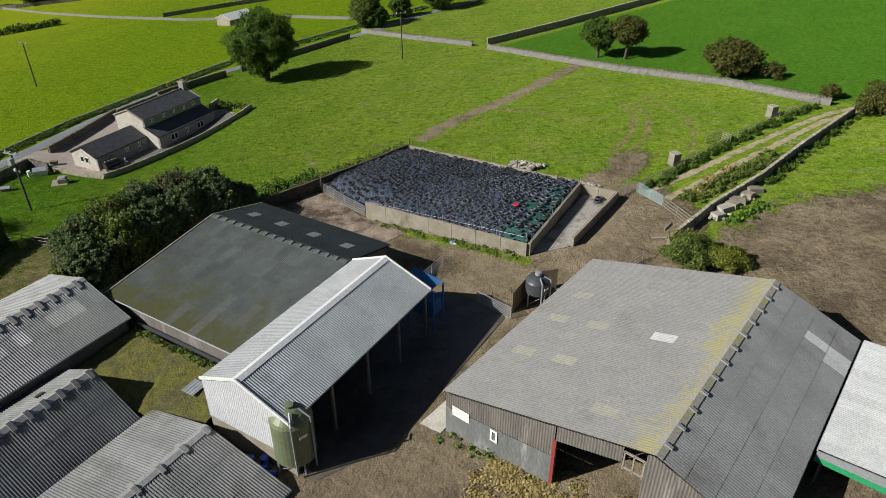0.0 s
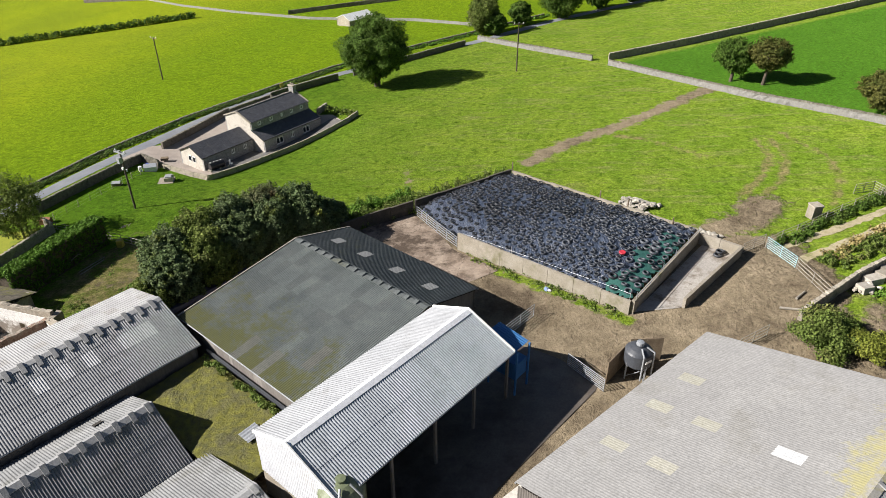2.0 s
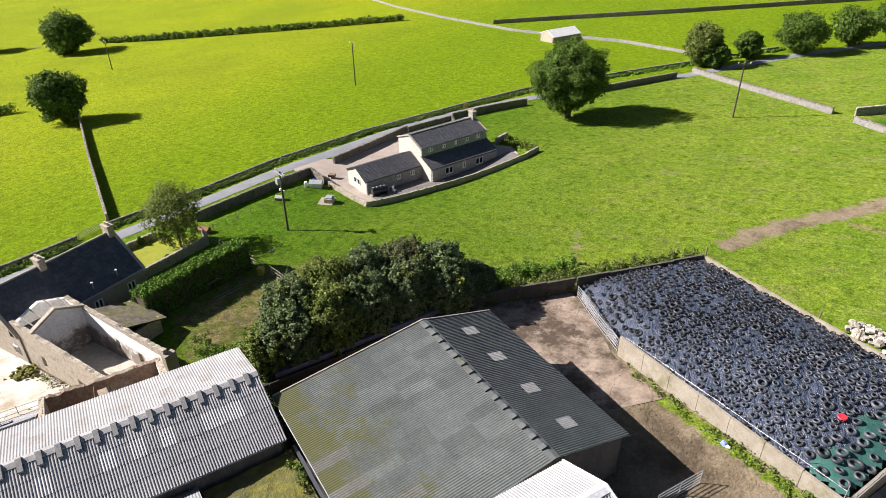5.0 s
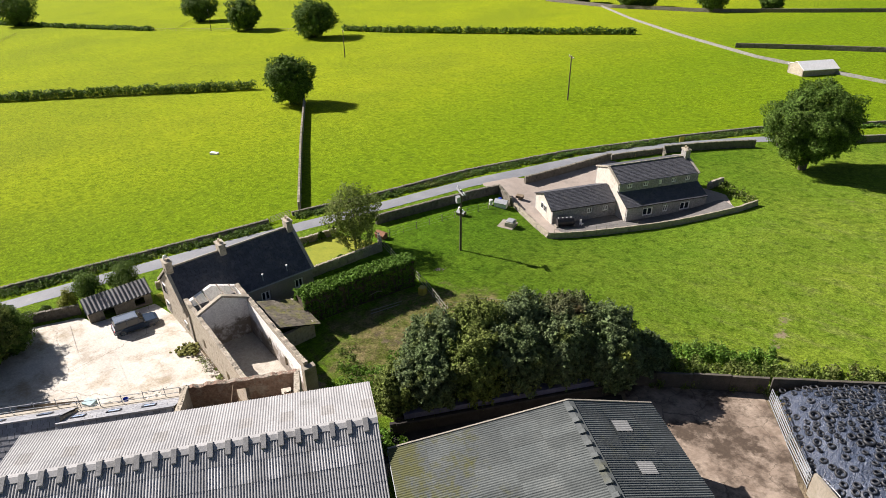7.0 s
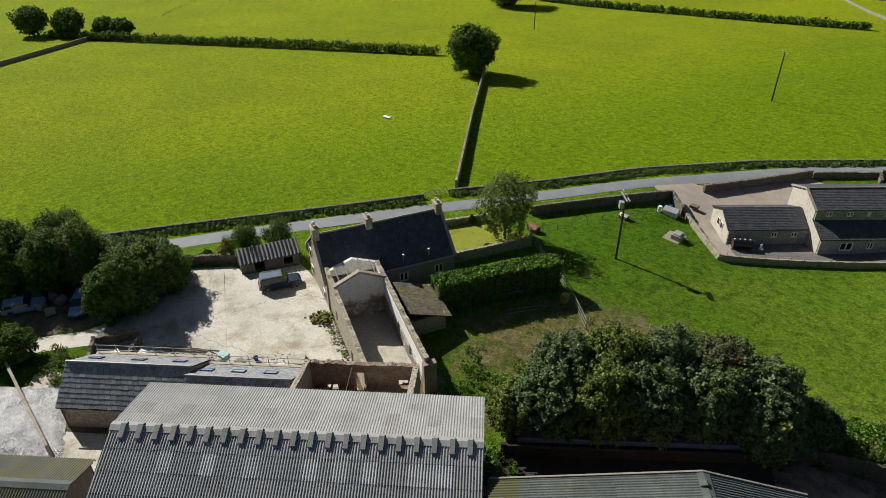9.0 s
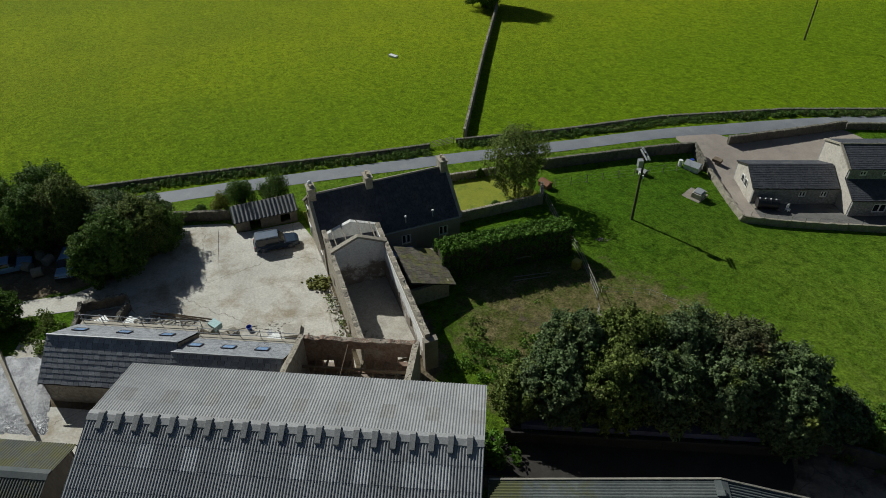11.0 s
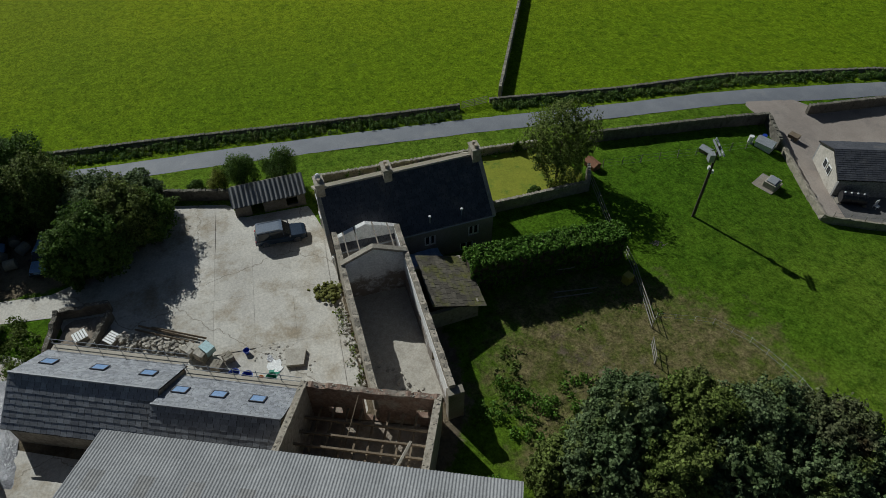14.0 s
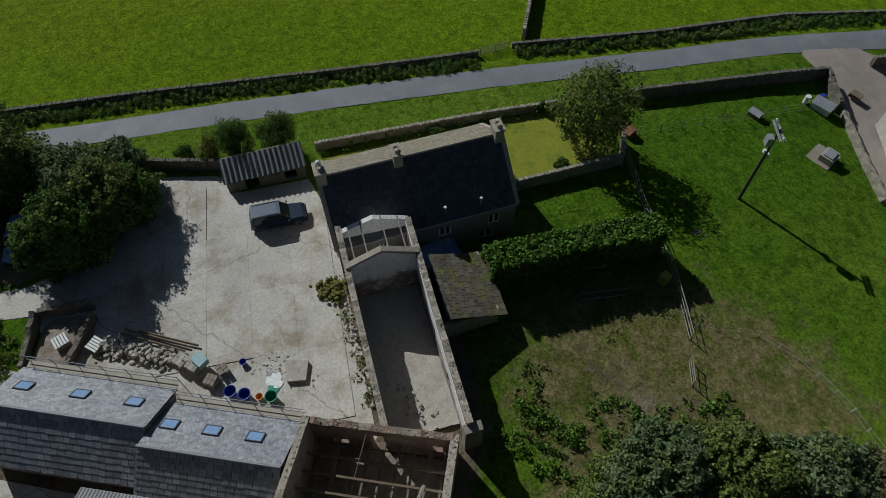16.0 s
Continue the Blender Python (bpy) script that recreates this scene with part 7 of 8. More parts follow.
def kwall(r0, r1, p, z0, z1, ops, inward=1):
    a, b = K_(r1, p), K_(r0, p)
    ln = r1 - r0
    if inward < 0:
        a, b = b, a
    q = [((ln - o[1], ln - o[0]) if inward > 0 else (o[0], o[1])) + (o[2], o[3]) for o in ops]
    wall_run(h2, a[:2], b[:2], z0, z1, q, .3, "house_pale")
    for o in q:
        window_part(h2, a[:2], b[:2], o, .3)


kwall(-6.7, 6.7, 3.3, -.75, .72, [(1.3, 2.2, -.2, .55), (4.0, 4.9, -.2, .55), (6.6, 7.2, -.2, .55), (8.8, 9.7, -.2, .55), (11.2, 12.1, -.2, .55)])
kwall(-6.7, 6.7, 6.2, zk, -1.85, [(2.6, 4.3, -3.5, -2.2), (6.0, 6.9, -3.3, -2.2), (8.9, 10.6, -3.5, -2.2)])
kwall(-6.7, 6.7, -3.3, zk, .72, [], -1)
kwall(-17.2, -6.75, 3.2, zk, -2.1, [(5.6, 6.5, -3.4, -2.5), (8.2, 9.1, -3.4, -2.5)])
kwall(-17.2, -6.75, -2.6, zk, -2.1, [], -1)
for p, z in ((-.9, -.4), (1.0, -.4)):
    ob = Bag().box(K_(-17.22, .3 + p * 0 + (p > 0) * 1.1 - .4, -2.9), K_.u * .06, K_.v * .4, (0, 0, .5)).put("gable_window", M["white"], h2)
    Bag().box(K_(-17.27, .3 + (p > 0) * 1.1 - .4, -2.9), K_.u * .03, K_.v * .3, (0, 0, .4)).put("pane", M["glass"], ob)
st_ = Bag().box(K_(6.4, 0, 2.3), K_.u * .4, K_.v * .6, (0, 0, .9)).put("chimney", M["house_pale"], h2)
Bag().box(K_(6.4, 0, 3.25), K_.u * .5, K_.v * .7, (0, 0, .08)).put("cap", M["cope"], st_)
for k in (-.3, .3):
    Bag().turned(K_(6.4, k, 3.3), [(.14, 0), (.11, .35), (.14, .4), (.08, .4)], 10).put("chimney_pot", M["terracotta"], st_)
stone_wall("terrace_wall", [(-65.0, 102.6), (-58.5, 99.6), (-53.4, 97.2), (-46.0, 108.6), (-41.5, 115.6), (-37.6, 121.4), (-36.6, 124.4)], .9, "stone wall round the house terrace", cope=False)
patch("drive", [(-73.0, 110.2), (-74.6, 108.6), (-73.6, 104.4), (-71.6, 104.2), (-69.4, 104.6), (-64.8, 103), (-58.4, 100.4), (-53.6, 98.2), (-38.4, 121.6), (-42, 126), (-47.5, 127), (-60, 128), (-64.5, 128), (-68, 115.5), (-70.2, 112)], M["gravel"], .05, "pinkish gravel drive and terrace round the house", "drive")
# dark patch painted over the strip the house's shadow should cover
patch("terrace", [tuple(K_(a, b)[:2]) for a, b in ((-17.2, 3.3), (-6.9, 3.3), (-6.9, 6.5), (9.5, 6.5), (9, 10.9), (2, 10.1), (-6.3, 9.3), (-17.2, 8.0))], M["flag"], .2, "stone flags of the house terrace, coloured dark for the house's shadow", "terrace")
# drive and lane walls coloured dark for their shaded faces
stone_wall("drive_wall", [(-69.2, 110.4), (-68.0, 116), (-64.6, 128.2)], 1.1, "dark wall between drive and lane", w=.5, material="stone_shade", cope_material="cope_dark")
stone_wall("lane_wall", [(-59.4, 137.2), (-54.0, 144.5), (-48.7, 150.2)], 1.2, "stone wall along the lane", cope_material="cope_dark", material="stone_shade")
stone_wall("lane_wall", [(-46, 153), (-38, 161.5), (-24, 177)], 1.1, "stone wall along the lane", cope_material="cope_dark", material="stone_shade")
stone_wall("garden_wall", [(-64.5, 128.4), (-59.4, 137.0), (-57.4, 134.2)], .8, "low wall by the house garden", material="stone_shade", cope_material="cope_dark")
stone_wall("garden_wall", [(-45.3, 126.6), (-44.4, 129.5)], 1.0, "short stone garden wall behind the house")
scrub("house_weeds", [(-45.6, 129.5), (-42, 127.6), (-37.6, 124.9)], 2.6, 1.1, "rough weeds and shrubs behind the house", "weed", 18, .3)
scrub("lane_flowers", [(-63.5, 130.4), (-60.4, 135.6)], 1.2, .6, "pale flowering border along the lane", "hay", 14, .25)
ot = thing("oil_tank", P3(-54.6, 102.2), "black plastic oil tank on blocks beside the house", "oil tank")
a, b = P3(-55.3, 101.3, .95), P3(-53.9, 103.4, .95)
Bag().bar(a, b, .62, n=18).put("tank", M["black_plastic"], ot)
for k in (.1, .35, .6, .85):
    q = a.lerp(b, k)
    Bag().bar(q, q + (b - a).normalized() * .07, .66, n=18).put("rib", M["black_plastic"], ot)
    Bag().turned(q + Vector((0, 0, .6)), [(.1, 0), (.12, .08), (.05, .14)], 8).put("cap", M["white"], ot)
for q in (a, b):
    Bag().box(q - Vector((0, 0, .75)), (.4, -.2, 0), (.1, .15, 0), (0, 0, .2)).put("block", M["wallcon"], ot)
wc = thing("garden_chair", P3(-53.0, 104.2), "white plastic chair on the terrace", "chair")
for dx, dy in ((-.2, -.2), (.2, -.2), (.2, .2), (-.2, .2)):
    Bag().bar(P3(-53.0 + dx, 104.2 + dy, .05), P3(-53.0 + dx * .9, 104.2 + dy * .9, .5), .03, n=5).put("leg", M["white"], wc)
Bag().box(P3(-53, 104.2, .5), (.24, 0, 0), (0, .24, 0), (0, 0, .03)).put("seat", M["white"], wc)
Bag().box(P3(-53.2, 104.3, .8), (.03, 0, 0), (0, .24, 0), (0, 0, .3)).put("backrest", M["white"], wc)
rail_fence("lattice_fence", [(-53.0, 97.8), (-46.2, 108.2)], "thin pale lattice rail on the terrace wall", 1.6, 1.5, 2, True, "timber_grey", r=.03)
sg = thing("road_sign", P3(-58.8, 142.0), "yellow road sign on a post by the lane", "road sign")
Bag().bar(P3(-58.8, 142.0, -.2), P3(-58.8, 142.0, 1.9), .04, n=6).put("post", M["galv"], sg)
Bag().box(P3(-58.7, 141.9, 1.6), (.06, -.03, 0), (.2, .45, 0), (0, 0, .45)).put("panel", M["yellow"], sg)
bk = thing("garden_cart", P3(-65.8, 105.2), "dark garden cart standing on the drive", "cart")
Bag().box(P3(-65.8, 105.2, .55), (.55, .2, 0), (-.15, .4, 0), (0, 0, .2)).put("tray", M["timber"], bk)
for k in (-.35, .35):
    q = P3(-65.8, 105.2, .3) + Vector((-.28, .75, 0)) * k
    Bag().bar(q - Vector((.02, .05, 0)), q + Vector((.02, .05, 0)), .3, n=12).put("wheel", M["rubber"], bk)

# ---- apron and heap beyond the workshop ----
patch("apron", [tuple(E_(a, b)[:2]) for a, b in ((-16, -68.5), (-9.2, -67.8), (-9.0, -60.5), (1.0, -60.2), (1.0, -52), (-9, -52), (-14, -60))], M["concrete"], .05, "pale concrete apron behind the workshop", "yard")
panel_wall("bay_wall", tuple(E_(-18.4, -68.2)[:2]), tuple(E_(-7.8, -57.6)[:2]), 1.5, 1.5, "pale concrete bay wall beyond the workshop", th=-.25, n=4)
hp = thing("plastic_heap", E_(-15, -60, E_.ground(-15, -60)), "heap under crumpled black and white plastic sheet", "heap")
v = []
for i in range(20):
    for j in range(20):
        q = E_(-22 + i * .55 + j * .25, -66 + j * .45)
        v.append(Vector((q.x, q.y, gz(q.x, q.y) + .9 * math.sin(math.pi * i / 19) ** .5 * math.sin(math.pi * j / 19) ** .5 + random.uniform(-.13, .13))))
shape("sheet", v, [(i * 20 + j, (i + 1) * 20 + j, (i + 1) * 20 + j + 1, i * 20 + j + 1) for i in range(19) for j in range(19)], M["heap_sheet"], hp, smooth=True)
shed("end_shed", E_, -22, -1.5, -54.4, 4.6, -51.5, 5.6, -48.6, 4.6, (plain("fibre_half"), plain("fibre_half")), "clad", "low shed with dark mossy corrugated roof", 0, cap="fibre_dark")


# ---- field walls, hedges and growth ----
stone_wall("field_wall", [(-99.5, 0), (-95.6, 25), (-93.5, 36.8), (-92.0, 44.0), (-90.5, 51.3), (-89.2, 57.5), (-87.5, 66.0), (-86.5, 71.8)], .5, "low dark dry stone wall between lane and pasture", cope_material="cope_dark")
stone_wall("field_wall", [(-86.5, 75.8), (-82.5, 91.1), (-79.7, 106.6), (-73.0, 125.6), (-61.6, 147), (-53.2, 161), (-36.3, 179), (-24, 190.5), (-6, 209)], .4, "low dark dry stone wall between lane and pasture", cope_material="cope_dark")
hurdle("field_gate", (-86.5, 72.1), (-86.5, 75.5), "grey field gate in the lane wall", .9, 5, "timber_grey")
stone_wall("field_wall", [(-87.2, 77.6), (-118, 97.5), (-148.5, 117.8)], 1.3, "dry stone wall across the pasture")
stone_wall("field_wall", [(-21.5, 182.5), (-8, 169), (6.6, 155.4)], 1.0, "pale dry stone wall at the top of the field", w=.34, material="stone_grey", cope_material="cope_dark")
stone_wall("field_wall", [(9.8, 151.2), (22.8, 136), (33.1, 124.2), (46.9, 111), (57.3, 96.5)], 1.0, "pale dry stone wall at the edge of the field", w=.34, material="stone_grey", cope_material="cope_dark")
stone_wall("field_wall", [(10, 155), (27, 165), (53.6, 183), (110, 222)], 1.3, "dry stone wall between far fields")
stone_wall("track_wall", [(58.5, 92.3), (46.2, 81.3), (37.8, 73.2), (30.0, 66.9), (23.4, 60.2)], 1.0, "low dry stone wall beside the farm track")
scrub("lane_verge", [(-94.6, 22), (-91.9, 40), (-88.2, 57.5), (-85.2, 71)], 2.0, .75, "green nettles and grass along the lane wall", "verge", 62, .17, 2.6, .36)
scrub("lane_verge", [(-85.3, 76), (-81.3, 91.2), (-78.4, 106.6), (-72.0, 125.6), (-60.4, 146.5), (-52.0, 160)], 2.0, .75, "green nettles and grass along the lane wall", "verge", 55, .19, 2.6, .36)
scrub("lane_verge", [(-52, 160.5), (-35, 178), (-22.8, 189.5), (-5, 208)], 1.6, .7, "dark green growth along the lane wall", "leaf_hedge", 26, .4)
scrub("bank_growth", [(-29, 75), (-22, 80.6), (-14, 86.8), (-6, 93)], 4.2, 1.7, "rough nettles and grass on the bank above the wall", "weed", 80, .22)
scrub("bank_growth", [(-31, 78), (-25, 82.5), (-18, 87)], 3.2, 1.8, "rough green scrub on the bank", "leaf_hedge", 85, .22)
scrub("wall_foot", [(-8, 71.6), (0, 66.2), (8, 60.6)], 1.7, .4, "grass and weeds along the clamp wall", "weed", 34, .18)
scrub("track_verge", [(28.5, 70.0), (36.5, 75.6), (43, 81)], 2.6, .9, "tall dry grass and weeds between track and wall", "weed", 75, .22)
scrub("track_verge", [(29, 71.5), (36, 77)], 1.8, .9, "tall pale dry grass beside the track", "hay", 22, .3)
scrub("track_brambles", [(24.8, 74.0), (36.8, 83.8), (45.0, 89.9), (54.5, 96.2)], 1.6, 1.0, "dark brambles under the track fence", "leaf", 90, .22)
scrub("wall_brambles", [(33.5, 68.6), (38.6, 72.8), (46.8, 80.6), (58, 91)], 1.5, .9, "dark brambles against the track wall", "leaf", 75, .22)
scrub("nettles", [(31.5, 63.8), (35.8, 67.6)], 2.2, .8, "nettles behind the tumbled blocks", "leaf_hedge", 22, .3)
scrub("barn_weeds", [tuple(R_(-.6, .3)[:2]), tuple(R_(-.6, 4.2)[:2])], .9, .6, "nettles at the foot of the barn wall", "leaf_hedge", 20, .24)
scrub("gutter_weeds", [tuple(E_(20.2, -36)[:2]), tuple(E_(21.6, -31)[:2])], 1.4, 1.6, "weeds between the sheds", "weed", 36, .3)
scrub("shed_weeds", [tuple(E_(28.4, -60)[:2]), tuple(E_(28.4, -57)[:2]), tuple(E_(25, -62)[:2])], 3.0, 1.1, "green weeds behind the barn end", "leaf_hedge", 40, .3)
scrub("yard_edge_weeds", [(-69.5, 22.0), (-66.6, 23.2), (-64.2, 22.2)], 4.0, .8, "rough weeds and grass at the edge of the yard", "weed", 40, .2, 1.5)
scrub("paddock_growth", [(-51.5, 66), (-53, 70), (-50, 74.5)], 3.0, .35, "low green weeds in the dry paddock", "leaf_hedge", 14, .16)
scrub("paddock_growth", [(-47, 56.5), (-43.5, 59), (-41.5, 62.5)], 4.0, 1.0, "green weeds between paddock and barns", "leaf_hedge", 45, .2)
scrub("paddock_growth", [(-46, 62.5), (-43, 66), (-42, 71.5)], 2.4, .5, "low green weeds at the edge of the paddock", "leaf_hedge", 22, .24)
scrub("paddock_growth", [(-50.5, 60), (-46.5, 58)], 2.0, .5, "low weeds near the ruined barn", "weed", 20, .24)
shrub(24.5, 56.6, 3.0, 2.8, "dense green bush beside the large barn", "weed", 13000, .19)
shrub(27.8, 55.4, 2.2, 2.0, "green bush beside the large barn", "leaf_gold", 7000, .17)
shrub(58.4, 99.4, 1.5, 2.6, "brown-green thorn bush at the wall end", "leaf_autumn", 2200, .24)
shrub(61.5, 91.2, 3.2, 4.2, "brown-green thorn bush by the track", "leaf_autumn", 7000, .26)
shrub(64.5, 94.5, 3.2, 4.0, "brown-green thorn bush by the track", "leaf_autumn", 6500, .26)
rail_fence("track_fence", [(23.4, 73.4), (37, 84.6), (45.4, 90.9), (56.5, 98.0)], "weathered timber post and rail fence along the track", 1.3, 2.4, 4)
hurdle("field_gate", (46.6, 82.2), (44.6, 84.2), "short timber fence from wall to track", 1.0, 3, "timber_grey")
ribbon("track", [(24.8, 73.4), (30.5, 77.0), (36.4, 81.1), (46.4, 88.0), (54.9, 93.1), (62, 95.5)], 1.0, M["track"], .05, "pale stony wheel rut of the farm track", "track", .6, .35, 3)
ribbon("track", [(26.3, 70.8), (30.5, 73.9), (35.1, 77.4), (44.7, 84.2), (53.4, 90.7), (62, 93.8)], 1.0, M["track"], .05, "pale stony wheel rut of the farm track", "track", .6, .35, 3)

# ---- trees ----
tree(-37.8, 143.5, 15.0, 7.9, "large old sycamore standing alone in the pasture", n=40000, size=.27, trunk=.7, bare=.05, rough=.55, scale=.3)
tree(-149.9, 115.3, 13, 6.6, "ash tree at the end of the field wall", n=14000, size=.42, trunk=.45, bare=.0, rough=.85)
tree(-69.4, 75.4, 10.2, 3.7, "young garden tree with open green crown", leaf="leaf_olive", n=10500, size=.19, trunk=.15, bare=.0, rough=.95, scale=.7)
tree(30.8, 135.5, 8, 3.8, "thorn tree by the field wall", n=9000, size=.28)
tree(35.6, 132.5, 8.5, 4.0, "tree turning brown by the field wall", leaf="leaf_autumn", n=7000, size=.28, bare=.3)
tree(49.5, 115.8, 6.5, 5.0, "rounded brown-green tree by the field wall", leaf="leaf_autumn", n=14000, size=.28, bare=.02)
shrub(55.2, 112, 2.0, 2.8, "brown thorn bush by the field wall", "leaf_autumn", 2200, .26)
for x, y, h, s, lf in ((-39.2, 62.8, 8.7, 3.5, "leaf_willow"), (-37.4, 66.4, 8.9, 3.6, "leaf_olive"), (-35.4, 70.0, 9.0, 3.6, "leaf_willow"), (-32.8, 73.2, 8.8, 3.6, "leaf_brown"), (-29.4, 74.8, 8.4, 3.4, "leaf_willow"), (-37.2, 59.8, 7.6, 3.3, "leaf_willow"),
                       (-35.0, 63.2, 8.2, 3.4, "leaf_olive"), (-33.2, 67.0, 8.2, 3.4, "leaf_willow"), (-31.0, 70.6, 8.2, 3.4, "leaf_willow"), (-27.4, 73.4, 7.0, 3.0, "leaf_willow"), (-38.4, 57.6, 5.6, 2.6, "leaf_olive"), (-26.4, 77.6, 4.6, 2.6, "leaf_willow")):
    tree(x, y, h, s, "dense sallow tree in a grove behind the barns", leaf=lf, n=int(2050 * s * s), size=.21, bare=-.06, rough=.35)
# the tall trees west of the pickup are added to shade it
for x, y, h, s, n, lf in ((-73.7, 30.4, 8.0, 3.5, 8500, "leaf"), (-76.4, 33.0, 7.2, 3.4, 7500, "leaf_olive"), (-79.6, 31.0, 7.0, 3.9, 7500, "leaf_willow"), (-83.4, 27.0, 6.0, 3.9, 6500, "leaf_olive"), (-86.5, 21.5, 5.6, 3.6, 4500, "leaf_willow"), (-73.4, 28.4, 6.0, 2.5, 5000, "leaf"), (-77.4, 34.6, 5.2, 3.3, 6000, "leaf"), (-81.6, 34.2, 4.6, 3.0, 4500, "leaf_willow"), (-70.2, 19.0, 3.6, 2.8, 4000, "leaf"), (-74, 14.0, 4.5, 3.2, 3000, "leaf"), (-85, 14, 5, 3.5, 3000, "leaf"), (-86.6, 24.6, 9.5, 3.4, 6500, "leaf"), (-83.6, 18.0, 8.6, 3.3, 5000, "leaf"), (-82.2, 26.6, 9.4, 3.0, 5500, "leaf_olive"), (-82.6, 23.0, 8.8, 2.9, 5500, "leaf"), (-87.0, 19.5, 9.0, 3.2, 5000, "leaf")):
    tree(x, y, h, s, "dense dark tree at the edge of the farmyard", leaf=lf, n=int(n * 2.3), size=.2, bare=-.03, trunk=.2, rough=.6)
for x, y, r, h in ((-39.2, 58.4, 2.0, 3.4), (-37.2, 57.6, 1.8, 2.6), (-40.8, 61.0, 1.6, 2.4)):
    shrub(x, y, r, h, "sallow bush at the edge of the grove", "leaf_olive", 7000, .18)
# clutter under the trees
for k, (x, y) in enumerate(((-77.4, 22.4), (-79.4, 23.4), (-81.0, 22.6), (-79.0, 21.4), (-82.4, 23.2), (-80.6, 20.4), (-82.8, 20.8))):
    ob = Bag().turned((0, 0, 0), [(.3, -.55), (.5, -.5), (.5, .5), (.3, .55)], 14).put("cable_drum", M["timber_grey"])
    ob.matrix_basis = Matrix.Translation(P3(x, y, .5)) @ pose(0, 0, 0, 90, 0, k * 47)
    tagged(ob, "weathered timber cable drum under the trees", "cable drum", "cable drums")
# distant trees and hedges
for x, y, h, s in ((-428, 119, 17, 11), (-342, 181, 14, 9), (-288.7, 177, 14, 7.5), (-240, 181.5, 15, 9), (-210, 318, 10, 5), (-181, 314, 11, 7), (-174, 315, 11, 7), (-144, 317, 15, 8), (-123.7, 328, 7, 5)):
    tree(x, y, h, s, "broadleaf tree standing in the far pasture", n=9000, size=.62, trunk=.5, bare=-.02, rough=.8)
for x, y, h, s in ((-21.0, 188.5, 10.5, 4.6), (-17.6, 187.0, 6.0, 3.0), (-12.0, 198, 6.5, 3.2), (-1.5, 204, 10, 6.2), (9, 213, 9.5, 5.0), (18, 222, 10, 6)):
    tree(x, y, h, s, "dark tree beside the far end of the lane", leaf="leaf_olive" if h > 10 else "leaf", n=9000, size=.36, trunk=.3, bare=.02, rough=.7)
hedge("field_hedge", [(-262, 21), (-235, 51), (-206.5, 82.7), (-174.5, 117.2)], 2.6, 2.6, "dark field hedge with bare stems below", "leaf", 90, .5, step=1.2)
hedge("field_hedge", [(-244, 199.7), (-222, 206.4), (-166, 233), (-137.8, 248.6)], 2.8, 2.4, "long dark hedge across the far pasture", "leaf", 50, .7, step=1.6)
stone_wall("field_wall", [(-96.7, 241.8), (-75.5, 250), (-40, 262), (30, 290)], 1.4, "long dark field wall in the far fields", cope=False, w=.8, material="stone_shade")
hedge("field_hedge", [(-524, 90), (-430, 117.8), (-393.7, 129), (-332.5, 151)], 2.4, 2.0, "far dark field boundary", "leaf", 30, .9, step=2.2)
hedge("field_hedge", [(-262, 21), (-246, 38), (-253, 30)], 3.0, 2.5, "dark hedge corner in the pasture", "leaf", 40, .6, step=1.4)
stone_wall("field_wall", [(-222, 8), (-252, 33), (-262, 40)], 1.2, "dark field wall in the pasture", cope=False)
for x, y, h, s in ((-262, 27, 9, 5.5), (-256, 37.5, 6, 4.5), (-252, 42, 6, 4), (-270, 16, 10, 6)):
    tree(x, y, h, s, "dark hedgerow tree in the pasture corner", n=2400, size=.7, trunk=.3, bare=.02)
stone_wall("field_wall", [(-193.6, 309.5), (-160, 281), (-123, 254), (-84.5, 229.4), (-70, 223.4)], .8, "pale grey winding field wall", cope=False, w=.4, material="stone_grey")
stone_wall("field_wall", [(-70, 223.4), (-45, 214), (-22, 199)], .8, "pale grey winding field wall", cope=False, w=.4, material="stone_grey")
stone_wall("field_wall", [(-233.4, 318), (-186.5, 308), (-141.7, 312), (-105, 329), (-20, 372)], 1.5, "dark far field wall", cope=False, w=.7, material="stone_shade")
rail_fence("far_fence", [(-332.5, 150.8), (-320.5, 157), (-269.5, 184.8), (-247.5, 194)], "far timber fence across the pasture", 1.2, 3.0, 2)
rail_fence("far_fence", [(-320.5, 157), (-355, 185.5), (-411, 230)], "far timber fence across the pasture", 1.2, 3.5, 2)
rail_fence("far_fence", [(-288, 58.3), (-332.5, 80), (-385, 107)], "far timber fence beside a worn track", 1.2, 3.5, 2)
fb_ = thing("field_barn", P3(-64.5, 217), "small pale field barn with light slate roof", "barn")
F_ = Frame(-64.6, 217.5, .55, .83)
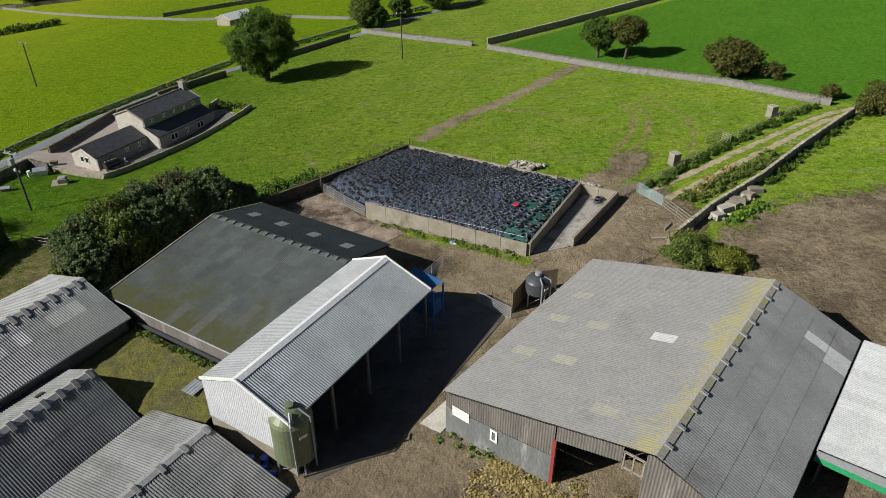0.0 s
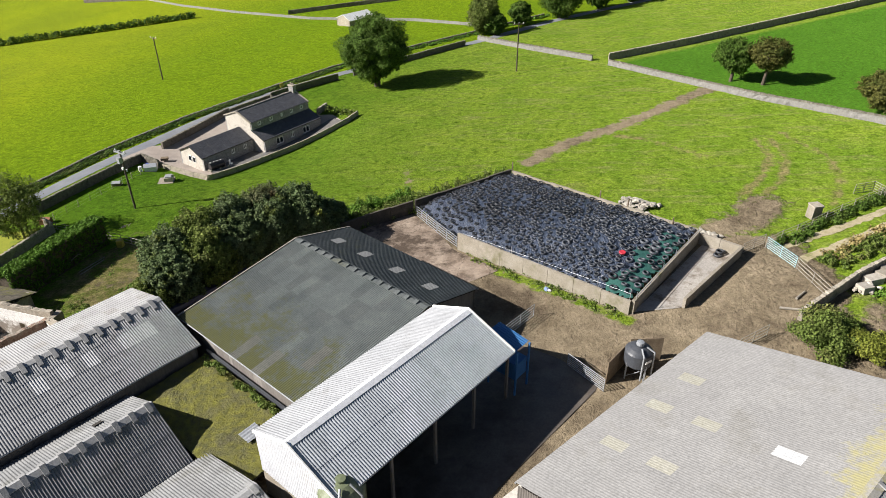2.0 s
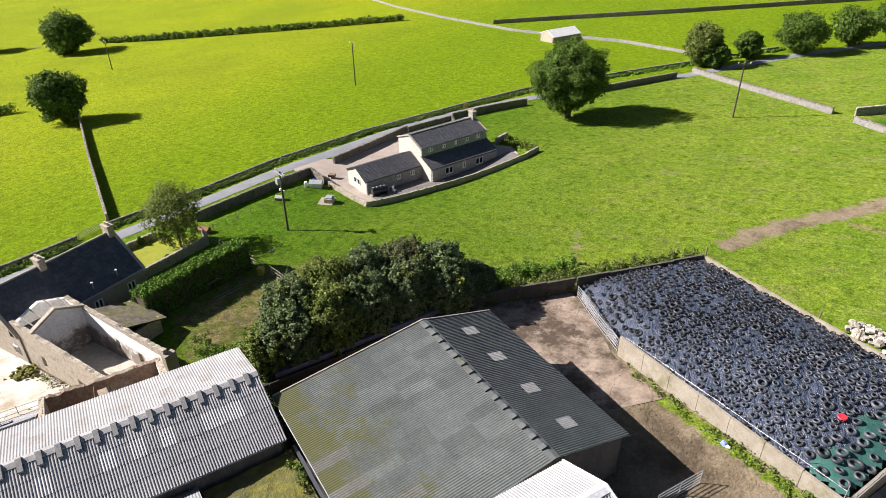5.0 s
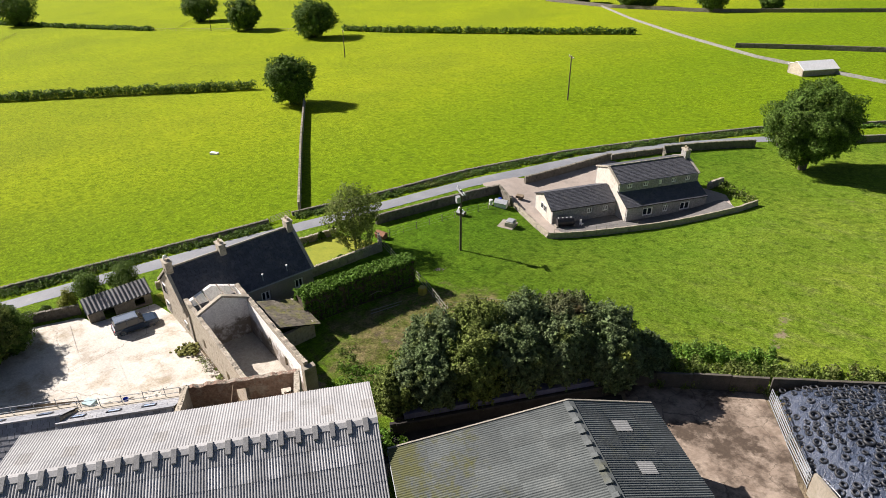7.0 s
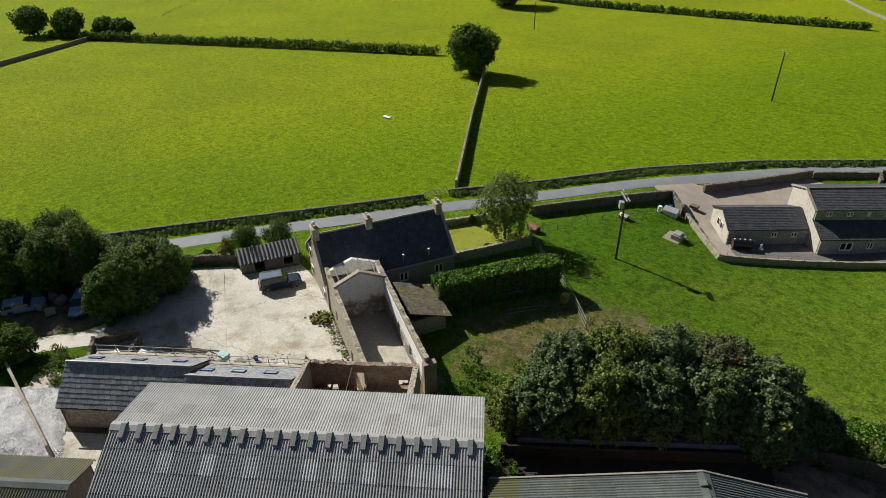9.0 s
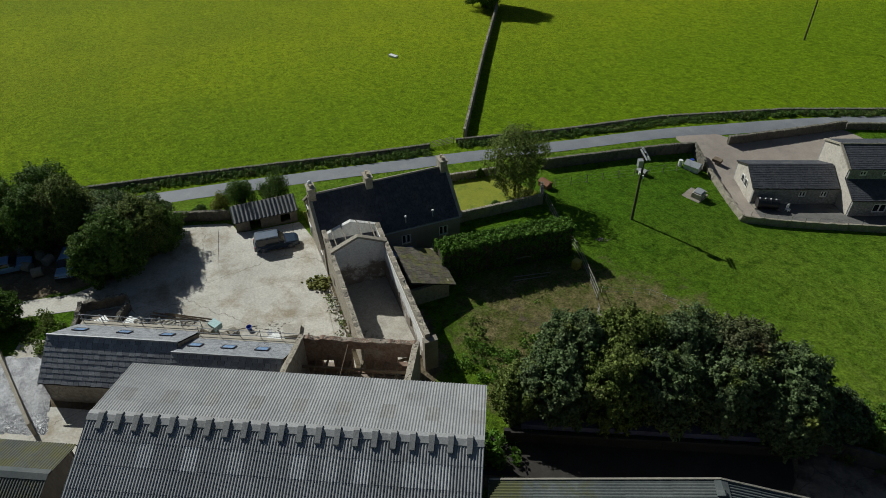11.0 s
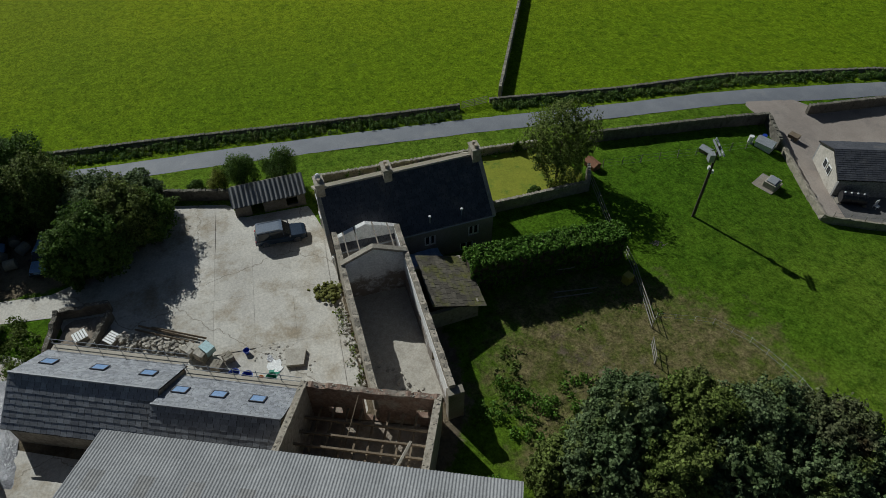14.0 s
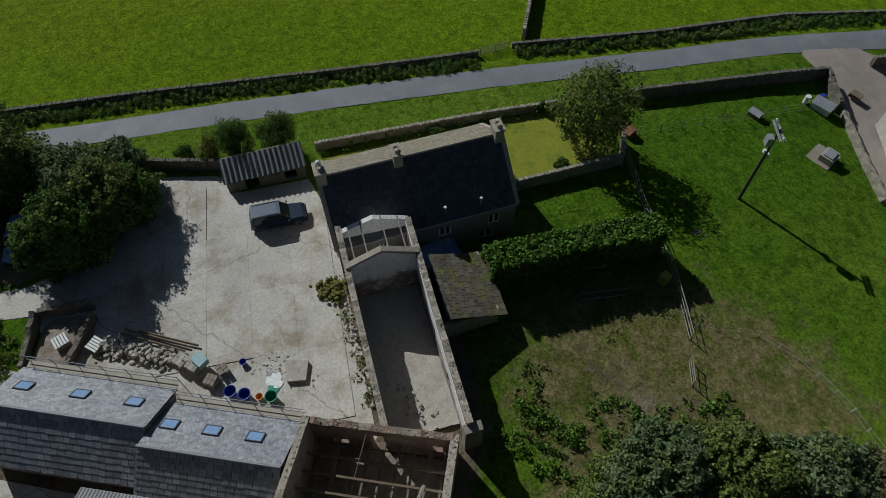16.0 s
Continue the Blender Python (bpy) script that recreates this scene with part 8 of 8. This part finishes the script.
for s in (-1, 1):
    Bag().slab([F_(-5, 0, gz(-64.6, 217.5) + 3.3), F_(5, 0, gz(-64.6, 217.5) + 3.3), F_(5, s * 3.4, gz(-64.6, 217.5) + 1.9), F_(-5, s * 3.4, gz(-64.6, 217.5) + 1.9)][::s], (0, 0, -.15)).put("roof", M["rooflight"], fb_)
    Bag().slab([F_(-4.9, s * 3.1, -12), F_(4.9, s * 3.1, -12), F_(4.9, s * 3.1, gz(-64.6, 217.5) + 1.95), F_(-4.9, s * 3.1, gz(-64.6, 217.5) + 1.95)], F_.v * (-.4 * s)).put("wall", M["stonelight"], fb_)
for r in (-4.9, 4.5):
    gb0 = gz(-64.6, 217.5)
    gable(fb_, F_, r, .4, [(-3.1, -12), (3.1, -12), (3.1, gb0 + 1.9), (0, gb0 + 3.15), (-3.1, gb0 + 1.9)], "stonelight")
ob = Bag().box(P3(-126.2, 82.4, .18), (.75, .4, 0), (-.2, .35, 0), (0, 0, .2)).put("feed_trough", M["white"])
tagged(ob, "pale feed trough in the pasture", "trough")


def power_pole(x, y, h, label, a=0.0, kit=False):
    t = thing("power_pole", P3(x, y), label, "power pole")
    b = P3(x, y)
    Bag().bar(b - Vector((0, 0, .5)), b + Vector((0, 0, h)), .16, .12, 8).put("pole", M["bark"], t)
    d = Vector((math.cos(a), math.sin(a), 0))
    e = Vector((-d.y, d.x, 0))
    arms = (.16, -.16) if kit else (0,)
    for s in arms:
        Bag().box(b + e * s + Vector((0, 0, h - .25)), d * 1.15, e * .06, (0, 0, .08)).put("crossarm", M["galv"] if kit else M["timber"], t)
    for k in (-1, 0, 1):
        q = b + d * (k * 1.0) + Vector((0, 0, h - .15))
        Bag().turned(q, [(.05, 0), (.09, .08), (.06, .14), (.09, .2), (.03, .28)], 8).put("insulator", M["white"], t)
    if kit:
        Bag().box(b + e * .38 + Vector((0, 0, h - 1.3)), d * .3, e * .25, (0, 0, .42)).put("transformer", M["galv"], t, "grey transformer can")
        for z, s in ((h - 2.6, 1), (h - 3.1, -1)):
            Bag().box(b + e * (.22 * s) + Vector((0, 0, z)), d * .14, e * .1, (0, 0, .16)).put("fuse_box", M["white"], t)
    return t


power_pole(-58.35, 84.6, 9.0, "dark wooden power pole with a grey transformer", 2.75, True)
power_pole(-97, 158.1, 10.5, "wooden power pole in the far pasture", 2.75)
power_pole(-9, 149.8, 10, "wooden power pole in the pasture", .4)
power_pole(-192, 161.5, 9, "distant wooden power pole in the pasture", 2.75)
power_pole(-301.7, 166.7, 9, "distant wooden power pole in the pasture", 2.75)
